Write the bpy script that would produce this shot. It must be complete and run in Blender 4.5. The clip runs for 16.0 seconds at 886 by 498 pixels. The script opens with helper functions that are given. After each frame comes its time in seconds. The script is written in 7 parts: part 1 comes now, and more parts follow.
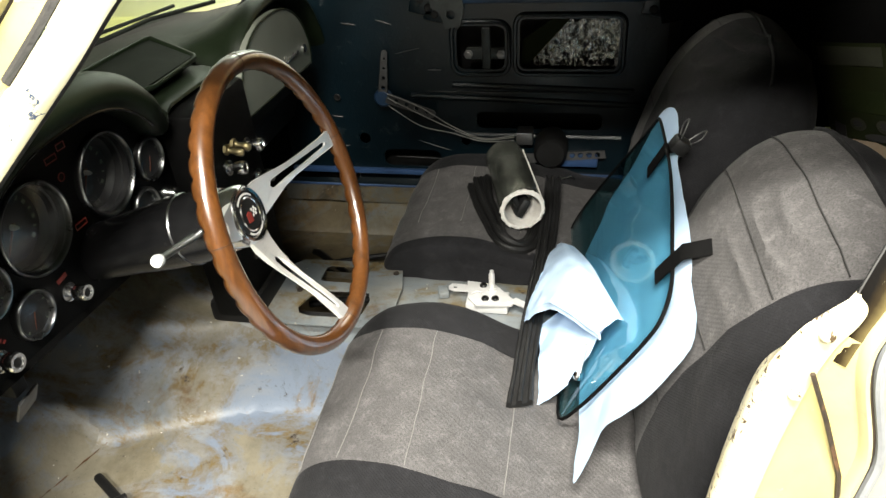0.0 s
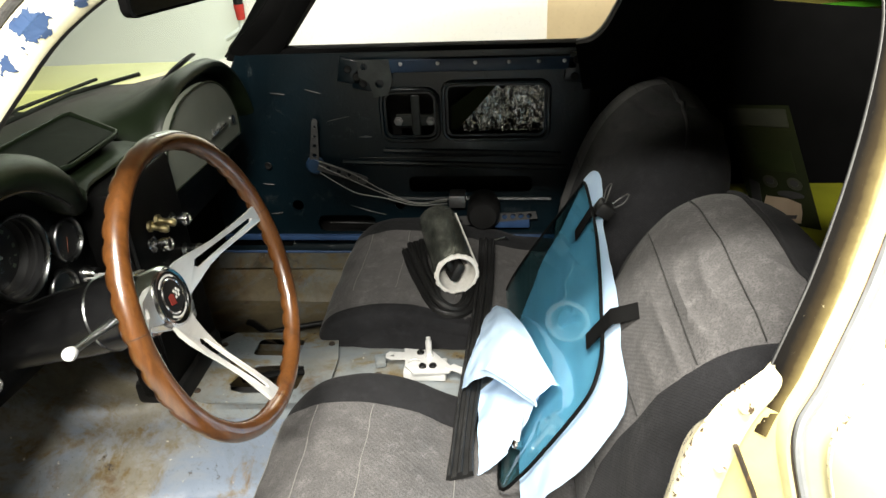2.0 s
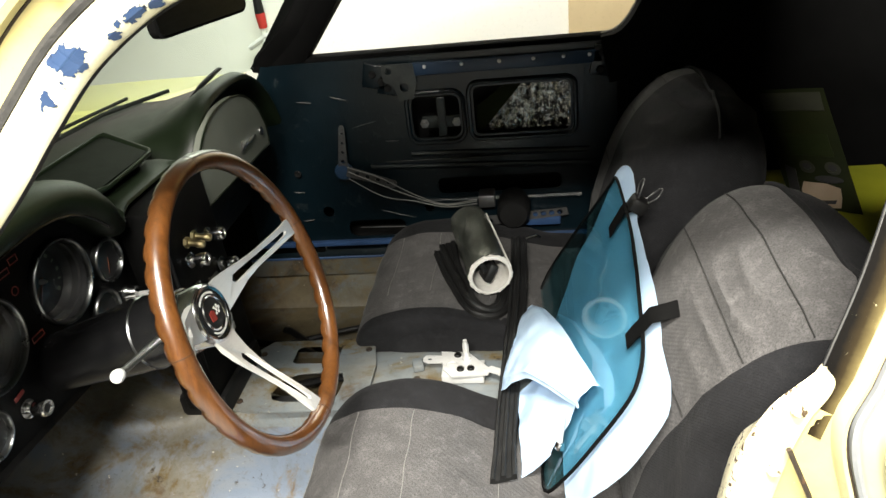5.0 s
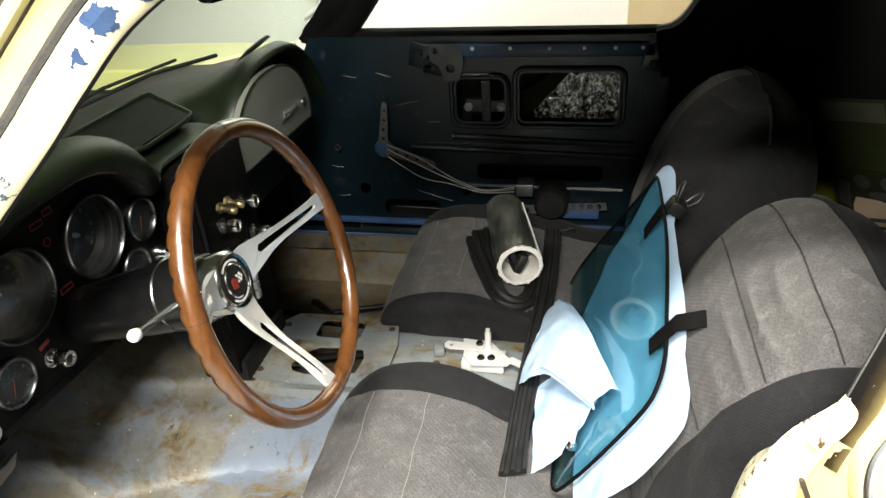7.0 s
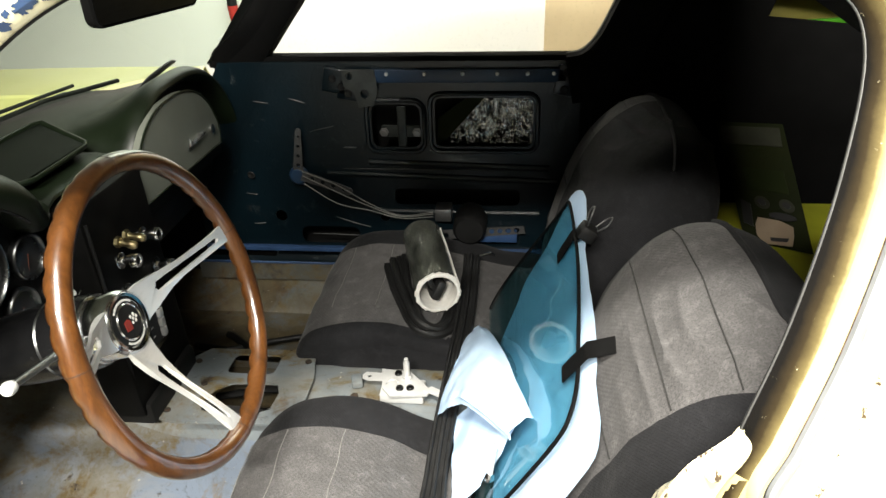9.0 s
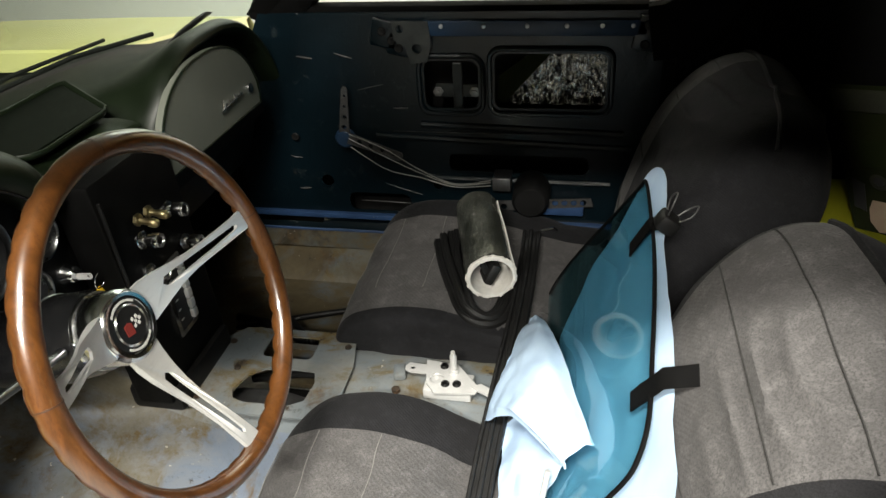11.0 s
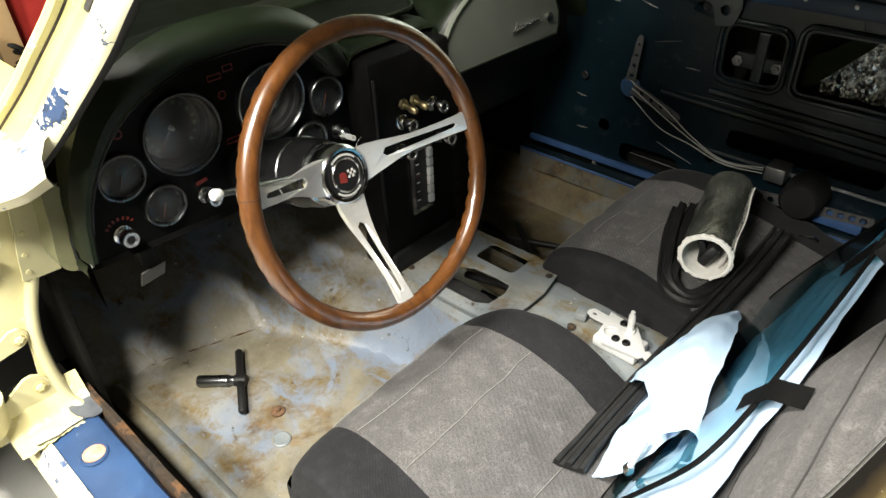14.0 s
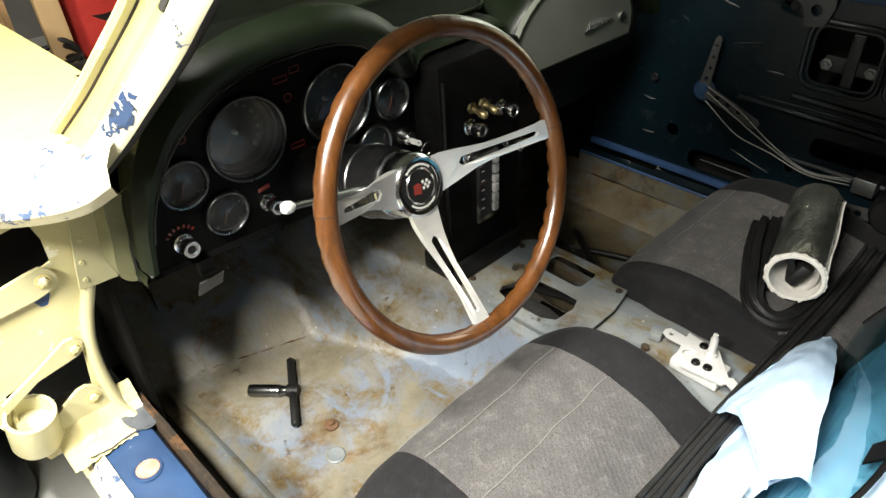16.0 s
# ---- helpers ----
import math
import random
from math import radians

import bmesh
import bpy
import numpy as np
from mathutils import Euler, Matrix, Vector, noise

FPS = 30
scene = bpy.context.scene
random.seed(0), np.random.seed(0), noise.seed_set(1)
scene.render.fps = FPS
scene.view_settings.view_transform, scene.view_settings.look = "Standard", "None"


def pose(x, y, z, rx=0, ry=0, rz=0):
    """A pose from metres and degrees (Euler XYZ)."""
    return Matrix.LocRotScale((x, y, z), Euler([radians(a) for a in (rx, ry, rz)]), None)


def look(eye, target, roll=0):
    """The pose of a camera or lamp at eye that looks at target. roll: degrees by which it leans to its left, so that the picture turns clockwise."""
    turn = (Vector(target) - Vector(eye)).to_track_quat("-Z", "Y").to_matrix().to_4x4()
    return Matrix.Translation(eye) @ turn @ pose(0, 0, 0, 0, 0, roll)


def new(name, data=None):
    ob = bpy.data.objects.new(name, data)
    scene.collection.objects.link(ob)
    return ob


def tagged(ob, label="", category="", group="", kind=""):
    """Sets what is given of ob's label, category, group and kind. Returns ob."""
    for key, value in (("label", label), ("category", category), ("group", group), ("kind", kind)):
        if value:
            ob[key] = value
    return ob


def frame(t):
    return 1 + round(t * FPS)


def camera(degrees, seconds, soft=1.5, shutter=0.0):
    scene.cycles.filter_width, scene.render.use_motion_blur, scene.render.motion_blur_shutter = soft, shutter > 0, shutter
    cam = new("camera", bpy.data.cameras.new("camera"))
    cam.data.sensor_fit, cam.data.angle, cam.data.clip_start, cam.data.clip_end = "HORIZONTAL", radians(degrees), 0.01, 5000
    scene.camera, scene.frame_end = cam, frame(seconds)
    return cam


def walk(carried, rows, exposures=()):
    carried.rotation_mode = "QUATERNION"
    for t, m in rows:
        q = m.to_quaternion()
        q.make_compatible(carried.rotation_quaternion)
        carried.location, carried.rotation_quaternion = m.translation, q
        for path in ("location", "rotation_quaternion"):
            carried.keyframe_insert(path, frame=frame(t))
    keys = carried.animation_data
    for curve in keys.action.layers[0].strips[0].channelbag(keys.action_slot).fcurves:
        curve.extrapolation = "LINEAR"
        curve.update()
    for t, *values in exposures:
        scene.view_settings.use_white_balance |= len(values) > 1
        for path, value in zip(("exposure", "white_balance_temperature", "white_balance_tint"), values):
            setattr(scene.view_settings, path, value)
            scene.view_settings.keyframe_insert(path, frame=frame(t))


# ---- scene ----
cam = camera(65.3, 16.0)
PATH = [
    (0, (0.259, -1.083, 1.055), (-0.093, 0.564, -0.023), -3.5),
    (0.5, (0.259, -1.083, 1.051), (-0.076, 0.564, -0.033), -3.4),
    (1, (0.267, -1.081, 1.053), (0.008, 0.591, -0.013), -2.8),
    (1.5, (0.268, -1.08, 1.051), (0.04, 0.594, -0.018), -2.4),
    (2, (0.276, -1.063, 1.074), (0.081, 0.685, 0.122), -2.8),
    (2.5, (0.279, -1.053, 1.095), (0.11, 0.742, 0.228), -2.6),
    (3, (0.279, -1.054, 1.093), (0.114, 0.734, 0.211), -3.0),
    (3.5, (0.28, -1.05, 1.089), (0.101, 0.723, 0.179), -4.1),
    (6, (0.262, -1.058, 1.087), (-0.099, 0.657, 0.123), -6.5),
    (6.5, (0.265, -1.055, 1.095), (-0.161, 0.658, 0.155), -4.7),
    (7, (0.286, -1.037, 1.084), (-0.106, 0.653, 0.09), -3.7),
    (7.5, (0.299, -1.022, 1.075), (-0.043, 0.654, 0.038), -3.6),
    (8, (0.312, -1.016, 1.082), (0.056, 0.713, 0.109), -2.2),
    (8.5, (0.312, -1.011, 1.085), (0.098, 0.728, 0.12), -2.4),
    (9, (0.312, -1.007, 1.086), (0.114, 0.74, 0.134), -1.9),
    (11.5, (0.313, -0.814, 1.064), (-0.23, 0.76, -0.044), -5.5),
    (12, (0.388, -0.808, 1.07), (-0.441, 0.631, -0.046), -5.5),
    (12.5, (0.484, -0.825, 1.071), (-0.591, 0.414, -0.073), -3.5),
    (13, (0.509, -0.831, 1.073), (-0.674, 0.309, -0.068), -4.1),
    (13.5, (0.511, -0.832, 1.068), (-0.652, 0.341, -0.061), -2.8),
    (14, (0.514, -0.836, 1.062), (-0.623, 0.337, -0.09), -2.1),
    (14.5, (0.521, -0.836, 1.057), (-0.61, 0.33, -0.11), -1.2),
    (15, (0.518, -0.835, 1.055), (-0.654, 0.305, -0.098), -1.8),
    (15.5, (0.506, -0.83, 1.059), (-0.685, 0.327, -0.055), -2.6),
    (16, (0.419, -0.83, 1.05), (-0.776, 0.277, -0.111), -2.7),
]
walk(cam, [(t, look(eye, target, roll)) for t, eye, target, roll in PATH], [(0, 0), (9.2, 0), (10.3, -0.16), (11.5, -0.38), (12.0, -0.25), (12.6, 0), (16, 0)])

# ---- world and lights ----
world = bpy.data.worlds.new("garage_night")
scene.world = world
world.use_nodes = True
world.node_tree.nodes["Background"].inputs[0].default_value = (0.010, 0.011, 0.012, 1)
world.node_tree.nodes["Background"].inputs[1].default_value = 0.3


def tube_lamp(x, y, z, watts, tint, tilt, length, wide=0.16):
    data = bpy.data.lights.new("unseen_tube_glow", "AREA")
    data.shape, data.size, data.size_y, data.energy, data.color = "RECTANGLE", length, wide, watts, tint
    ob = new("unseen_tube_glow", data)
    ob.matrix_world = pose(x, y, z, tilt, 0, 0)
    return ob


WARM = (1.0, 0.96, 0.865)
# two tubes inferred on the driver's side; the third, unseen, added to brighten the wall
LAMPS = [(0.28, -1.27, 2.12, 142, WARM, 0, 0.7), (0.15, -2.15, 2.12, 150, WARM, 14, 0.8), (-0.25, 1.70, 2.10, 92, (1.0, 0.985, 0.93), 50, 2.0)]
for lx, ly, lz, lw, lc, lt, ll in LAMPS:
    tube_lamp(lx, ly, lz, lw, lc, lt, ll)


# ---- materials ----
def links(m):
    m.use_nodes = True
    return m.node_tree.nodes, m.node_tree.links, m.node_tree.nodes["Principled BSDF"]


def ramp_node(N, stops, interp="LINEAR"):
    r = N.new("ShaderNodeValToRGB")
    r.color_ramp.interpolation = interp
    els = r.color_ramp.elements
    while len(els) < len(stops):
        els.new(0.5)
    for e, (p, c) in zip(els, stops):
        e.position, e.color = p, (*c, 1) if len(c) == 3 else c
    return r


def noise_node(N, L, coord, scale, detail=6, rough=0.6, distort=0.0, stretch=None):
    t = N.new("ShaderNodeTexNoise")
    t.inputs["Scale"].default_value, t.inputs["Detail"].default_value = scale, detail
    t.inputs["Roughness"].default_value, t.inputs["Distortion"].default_value = rough, distort
    if stretch:
        mp = N.new("ShaderNodeMapping")
        mp.inputs["Scale"].default_value = stretch
        L.new(coord, mp.inputs[0])
        L.new(mp.outputs[0], t.inputs[0])
    else:
        L.new(coord, t.inputs[0])
    return t.outputs["Fac"]


def mix_node(N, L, fac, a, b):
    m = N.new("ShaderNodeMix")
    m.data_type = "RGBA"
    for sock, v in ((m.inputs[0], fac), (m.inputs[6], a), (m.inputs[7], b)):
        if isinstance(v, (tuple, list)):
            sock.default_value = (*v, 1)
        elif isinstance(v, (int, float)):
            sock.default_value = v
        else:
            L.new(v, sock)
    return m.outputs[2]


def bump_node(N, L, height, strength, dist, normal=None):
    b = N.new("ShaderNodeBump")
    b.inputs["Strength"].default_value, b.inputs["Distance"].default_value = strength, dist
    L.new(height, b.inputs["Height"])
    if normal is not None:
        L.new(normal, b.inputs["Normal"])
    return b.outputs[0]


def mat(name, a, b=None, rough=0.5, metal=0.0, scale=8.0, grain=120.0, bump=0.15, dist=0.002, coat=0.0, rvar=0.12, spec=0.5, stretch=None):
    """A surface with two scales of variation: blotches between colours a and b, and a fine grain."""
    m = bpy.data.materials.new(name)
    N, L, P = links(m)
    co = N.new("ShaderNodeTexCoord").outputs["Object"]
    big = noise_node(N, L, co, scale, 5, 0.62, 0.3, stretch)
    fine = noise_node(N, L, co, grain, 4, 0.7, 0.0, stretch)
    b = b or tuple(v * 0.75 for v in a)
    col = mix_node(N, L, ramp_node_out(N, L, big, 0.35, 0.68), a, b)
    dark = tuple(v * 0.82 for v in a)
    col = mix_node(N, L, ramp_node_out(N, L, fine, 0.55, 0.8), col, dark)
    L.new(col, P.inputs["Base Color"])
    rr = N.new("ShaderNodeMapRange")
    rr.inputs[3].default_value, rr.inputs[4].default_value = max(rough - rvar, 0.03), min(rough + rvar, 1)
    L.new(big, rr.inputs[0])
    L.new(rr.outputs[0], P.inputs["Roughness"])
    P.inputs["Metallic"].default_value = metal
    P.inputs["Coat Weight"].default_value = coat
    P.inputs["Specular IOR Level"].default_value = spec
    if bump:
        L.new(bump_node(N, L, fine, bump, dist), P.inputs["Normal"])
    return m


def ramp_node_out(N, L, fac, lo, hi):
    r = ramp_node(N, [(lo, (0, 0, 0)), (hi, (1, 1, 1))])
    L.new(fac, r.inputs[0])
    return r.outputs[0]


def layered_paint(name, base, under, rust, amount=0.5, rust_amount=0.6, rough=0.5, scale=7.0, chip_scale=22.0, bump=0.35, streak=None, base2=None, cluster=0.0):
    """Old paint: blotched base colour, chipped down to an under colour, with rust on top."""
    m = bpy.data.materials.new(name)
    N, L, P = links(m)
    co = N.new("ShaderNodeTexCoord").outputs["Object"]
    big = noise_node(N, L, co, scale, 6, 0.6, 0.6, streak)
    chip = noise_node(N, L, co, chip_scale, 9, 0.66, 0.35)
    rustn = noise_node(N, L, co, scale * 1.7, 10, 0.72, 0.9, streak)
    fine = noise_node(N, L, co, 160, 5, 0.7)
    col = mix_node(N, L, ramp_node_out(N, L, big, 0.35, 0.65), base, base2 or tuple(v * 0.72 for v in base))
    if cluster:
        group = N.new("ShaderNodeMath")
        group.operation, group.inputs[1].default_value = "MULTIPLY_ADD", cluster
        L.new(big, group.inputs[0])
        L.new(chip, group.inputs[2])
        shift = N.new("ShaderNodeMath")
        shift.operation, shift.inputs[1].default_value = "SUBTRACT", cluster * 0.5
        L.new(group.outputs[0], shift.inputs[0])
        chip = shift.outputs[0]
    chips = ramp_node_out(N, L, chip, 1 - amount, 1 - amount + 0.025)
    col = mix_node(N, L, chips, col, under)
    rmask = ramp_node_out(N, L, rustn, 1 - rust_amount, 1 - rust_amount + 0.16)
    deep = mix_node(N, L, ramp_node_out(N, L, chip, 0.4, 0.62), rust, tuple(v * 0.35 for v in rust))
    col = mix_node(N, L, rmask, col, deep)
    col = mix_node(N, L, ramp_node_out(N, L, fine, 0.62, 0.8), col, tuple(v * 0.55 for v in base))
    L.new(col, P.inputs["Base Color"])
    rr = N.new("ShaderNodeMapRange")
    rr.inputs[3].default_value, rr.inputs[4].default_value = rough, 0.9
    L.new(rmask, rr.inputs[0])
    L.new(rr.outputs[0], P.inputs["Roughness"])
    n1 = bump_node(N, L, chips, bump, 0.0008)
    L.new(bump_node(N, L, rustn, bump, 0.004, n1), P.inputs["Normal"])
    return m


def velour(name, a, b, weave=420.0, sheen=0.05):
    """Woven seat-cover cloth: fine diagonal weave, worn lighter patches, a soft sheen."""
    m = bpy.data.materials.new(name)
    N, L, P = links(m)
    co = N.new("ShaderNodeTexCoord").outputs["Object"]
    big = noise_node(N, L, co, 7, 6, 0.65, 0.8)
    mid = noise_node(N, L, co, 45, 5, 0.7)
    w1 = N.new("ShaderNodeTexWave")
    w1.wave_type, w1.bands_direction = "BANDS", "DIAGONAL"
    w1.inputs["Scale"].default_value, w1.inputs["Distortion"].default_value, w1.inputs["Detail"].default_value = weave / 6.0, 3.0, 2
    w1.inputs["Detail Scale"].default_value = 3
    L.new(co, w1.inputs[0])
    speck = noise_node(N, L, co, weave, 3, 0.8)
    col = mix_node(N, L, ramp_node_out(N, L, big, 0.33, 0.7), a, b)
    col = mix_node(N, L, ramp_node_out(N, L, mid, 0.5, 0.8), col, tuple(v * 1.35 for v in b))
    col = mix_node(N, L, ramp_node_out(N, L, speck, 0.42, 0.7), col, tuple(v * 0.62 for v in a))
    L.new(col, P.inputs["Base Color"])
    P.inputs["Roughness"].default_value = 0.92
    P.inputs["Sheen Weight"].default_value, P.inputs["Sheen Roughness"].default_value = sheen, 0.4
    P.inputs["Specular IOR Level"].default_value = 0.15
    n1 = bump_node(N, L, w1.outputs["Fac"], 0.25, 0.0012)
    n2 = bump_node(N, L, speck, 0.35, 0.0012, n1)
    L.new(bump_node(N, L, big, 0.35, 0.012, n2), P.inputs["Normal"])
    return m


def wood(name):
    m = bpy.data.materials.new(name)
    N, L, P = links(m)
    co = N.new("ShaderNodeTexCoord").outputs["Object"]
    g = noise_node(N, L, co, 30, 8, 0.7, 1.5, (1, 1, 0.25))
    f = noise_node(N, L, co, 260, 4, 0.7, 0.0, (1, 1, 0.2))
    col = mix_node(N, L, ramp_node_out(N, L, g, 0.3, 0.7), (0.108, 0.040, 0.0098), (0.036, 0.0130, 0.0030))
    col = mix_node(N, L, ramp_node_out(N, L, f, 0.5, 0.75), col, (0.045, 0.015, 0.005))
    L.new(col, P.inputs["Base Color"])
    P.inputs["Roughness"].default_value, P.inputs["Coat Weight"].default_value, P.inputs["Coat Roughness"].default_value = 0.30, 1.0, 0.06
    L.new(bump_node(N, L, f, 0.12, 0.0006), P.inputs["Normal"])
    return m


def metal(name, col, rough, brushed=0.0, scale=30):
    m = bpy.data.materials.new(name)
    N, L, P = links(m)
    co = N.new("ShaderNodeTexCoord").outputs["Object"]
    n = noise_node(N, L, co, scale, 6, 0.7, 0.2, (1, 0.15, 1) if brushed else None)
    c = mix_node(N, L, ramp_node_out(N, L, n, 0.35, 0.75), col, tuple(v * 0.72 for v in col))
    L.new(c, P.inputs["Base Color"])
    P.inputs["Metallic"].default_value = 1.0
    rr = N.new("ShaderNodeMapRange")
    rr.inputs[3].default_value, rr.inputs[4].default_value = rough, min(1, rough + 0.18)
    L.new(n, rr.inputs[0])
    L.new(rr.outputs[0], P.inputs["Roughness"])
    if brushed:
        L.new(bump_node(N, L, n, brushed, 0.0006), P.inputs["Normal"])
    return m


def glass(name, tint, rough=0.02):
    m = bpy.data.materials.new(name)
    N, L, P = links(m)
    P.inputs["Base Color"].default_value = (*tint, 1)
    P.inputs["Transmission Weight"].default_value, P.inputs["Roughness"].default_value, P.inputs["IOR"].default_value = 1.0, rough, 1.45
    return m


def thin_glass(name, tint, gloss=0.06, rough=0.04):
    """A pane that lets light through, tinted, with a weak mirror layer on it."""
    m = bpy.data.materials.new(name)
    N, L, P = links(m)
    out = N["Material Output"]
    tr, gl, mx = N.new("ShaderNodeBsdfTransparent"), N.new("ShaderNodeBsdfGlossy"), N.new("ShaderNodeMixShader")
    tr.inputs[0].default_value = (*tint, 1)
    gl.inputs["Roughness"].default_value = rough
    lw, pw, sc = N.new("ShaderNodeLayerWeight"), N.new("ShaderNodeMath"), N.new("ShaderNodeMath")
    lw.inputs[0].default_value = 0.5
    pw.operation, pw.inputs[1].default_value = "POWER", 5.0
    sc.operation, sc.inputs[1].default_value, sc.inputs[2].default_value = "MULTIPLY_ADD", 0.9, gloss * 0.6
    L.new(lw.outputs["Facing"], pw.inputs[0])
    L.new(pw.outputs[0], sc.inputs[0])
    L.new(sc.outputs[0], mx.inputs[0])
    L.new(tr.outputs[0], mx.inputs[1])
    L.new(gl.outputs[0], mx.inputs[2])
    L.new(mx.outputs[0], out.inputs[0])
    return m


def polished_lens(name, tint):
    """A hazy plastic lens with circular polishing marks, which draw a lamp's glint out into a streak."""
    m = bpy.data.materials.new(name)
    N, L, P = links(m)
    tr, gl, mx, tg = N.new("ShaderNodeBsdfTransparent"), N.new("ShaderNodeBsdfAnisotropic"), N.new("ShaderNodeMixShader"), N.new("ShaderNodeTangent")
    tr.inputs[0].default_value = (*tint, 1)
    tg.direction_type, tg.axis = "RADIAL", "X"
    gl.inputs["Roughness"].default_value, gl.inputs["Anisotropy"].default_value = 0.22, 0.9
    L.new(tg.outputs[0], gl.inputs["Tangent"])
    mx.inputs[0].default_value = 0.13
    L.new(tr.outputs[0], mx.inputs[1])
    L.new(gl.outputs[0], mx.inputs[2])
    L.new(mx.outputs[0], N["Material Output"].inputs[0])
    return m


def stained_floor(name, a=(0.148, 0.180, 0.232), b=(0.205, 0.212, 0.212), c=(0.190, 0.172, 0.126), more=0.0):
    """Blue grey floor paint with clean patches, tan dried dirt, olive brown tide marks, dark rust and pale scuffs."""
    m = bpy.data.materials.new(name)
    N, L, P = links(m)
    co = N.new("ShaderNodeTexCoord").outputs["Object"]
    patch = noise_node(N, L, co, 4.6, 12, 0.62, 0.5)
    dirt = noise_node(N, L, co, 5.5, 14, 0.66, 0.7, (0.8, 1.3, 1.0))
    deep = noise_node(N, L, co, 13.0, 15, 0.74, 0.3)
    fine = noise_node(N, L, co, 150, 8, 0.8)
    fleck = noise_node(N, L, co, 75, 4, 0.6)
    col = mix_node(N, L, ramp_node_out(N, L, patch, 0.44, 0.56), a, b)
    tan = mix_node(N, L, ramp_node_out(N, L, deep, 0.40, 0.62), c, tuple(v * 0.72 for v in c))
    col = mix_node(N, L, ramp_node_out(N, L, dirt, 0.50 - more, 0.60 - more), col, tan)
    # tide marks: a narrow band where the dirt begins
    band = ramp_node(N, [(0.455 - more, (0, 0, 0)), (0.505 - more, (1, 1, 1)), (0.525 - more, (1, 1, 1)), (0.575 - more, (0, 0, 0))])
    L.new(dirt, band.inputs[0])
    broken = N.new("ShaderNodeMath")
    broken.operation = "MULTIPLY"
    L.new(band.outputs[0], broken.inputs[0])
    L.new(ramp_node_out(N, L, deep, 0.42, 0.60), broken.inputs[1])
    col = mix_node(N, L, broken.outputs[0], col, (0.130, 0.092, 0.032))
    ochre = noise_node(N, L, co, 7.0, 15, 0.74, 0.4, (1.2, 0.9, 1.0))
    col = mix_node(N, L, ramp_node_out(N, L, ochre, 0.555, 0.655), col, mix_node(N, L, ramp_node_out(N, L, deep, 0.42, 0.58), (0.165, 0.112, 0.052), (0.075, 0.047, 0.022)))
    rust = ramp_node_out(N, L, deep, 0.615, 0.655)
    col = mix_node(N, L, rust, col, (0.034, 0.023, 0.014))
    col = mix_node(N, L, ramp_node_out(N, L, fine, 0.58, 0.70), col, (0.060, 0.052, 0.040))
    grime = noise_node(N, L, co, 3.4, 14, 0.70, 0.4, (1.15, 0.9, 1.0))
    film = N.new("ShaderNodeMix")
    film.data_type, film.blend_type = "RGBA", "MULTIPLY"
    L.new(ramp_node_out(N, L, grime, 0.48, 0.66), film.inputs[0])
    L.new(col, film.inputs[6])
    film.inputs[7].default_value = (0.66, 0.60, 0.48, 1)
    col = film.outputs[2]
    col = mix_node(N, L, ramp_node_out(N, L, fleck, 0.70, 0.72), col, (0.46, 0.43, 0.37))
    L.new(col, P.inputs["Base Color"])
    rr = N.new("ShaderNodeMapRange")
    rr.inputs[3].default_value, rr.inputs[4].default_value = 0.26, 0.72
    L.new(deep, rr.inputs[0])
    L.new(rr.outputs[0], P.inputs["Roughness"])
    n1 = bump_node(N, L, rust, 0.4, 0.0012)
    n2 = bump_node(N, L, fine, 0.22, 0.0008, n1)
    L.new(bump_node(N, L, patch, 0.5, 0.012, n2), P.inputs["Normal"])
    return m


def groove_shade(name):
    """Cream jamb paint with pale chips; the groove's shade is painted in, brown fading out across the strip."""
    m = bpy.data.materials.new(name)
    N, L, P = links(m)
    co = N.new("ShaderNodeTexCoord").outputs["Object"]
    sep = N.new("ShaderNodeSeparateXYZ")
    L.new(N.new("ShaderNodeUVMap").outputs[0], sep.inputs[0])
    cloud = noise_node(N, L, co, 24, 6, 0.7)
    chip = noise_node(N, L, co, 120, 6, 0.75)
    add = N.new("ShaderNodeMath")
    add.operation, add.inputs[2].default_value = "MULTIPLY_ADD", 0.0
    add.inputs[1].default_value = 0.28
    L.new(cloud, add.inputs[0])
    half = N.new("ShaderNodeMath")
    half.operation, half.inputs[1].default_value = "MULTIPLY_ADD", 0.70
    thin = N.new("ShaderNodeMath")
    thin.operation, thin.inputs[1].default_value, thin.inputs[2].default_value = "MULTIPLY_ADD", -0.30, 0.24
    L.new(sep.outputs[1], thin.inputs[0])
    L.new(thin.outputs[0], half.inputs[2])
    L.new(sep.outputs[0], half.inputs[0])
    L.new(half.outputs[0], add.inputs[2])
    # the groove's shade as colour: black through brown to cream
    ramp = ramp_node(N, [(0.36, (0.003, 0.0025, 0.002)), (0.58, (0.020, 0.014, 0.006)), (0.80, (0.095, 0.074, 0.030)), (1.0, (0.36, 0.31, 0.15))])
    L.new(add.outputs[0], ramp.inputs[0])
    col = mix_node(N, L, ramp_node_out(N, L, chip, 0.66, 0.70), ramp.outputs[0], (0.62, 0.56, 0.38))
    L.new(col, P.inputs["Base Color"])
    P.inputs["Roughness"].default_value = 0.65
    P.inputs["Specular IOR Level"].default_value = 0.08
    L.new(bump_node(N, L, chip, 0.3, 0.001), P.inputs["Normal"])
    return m


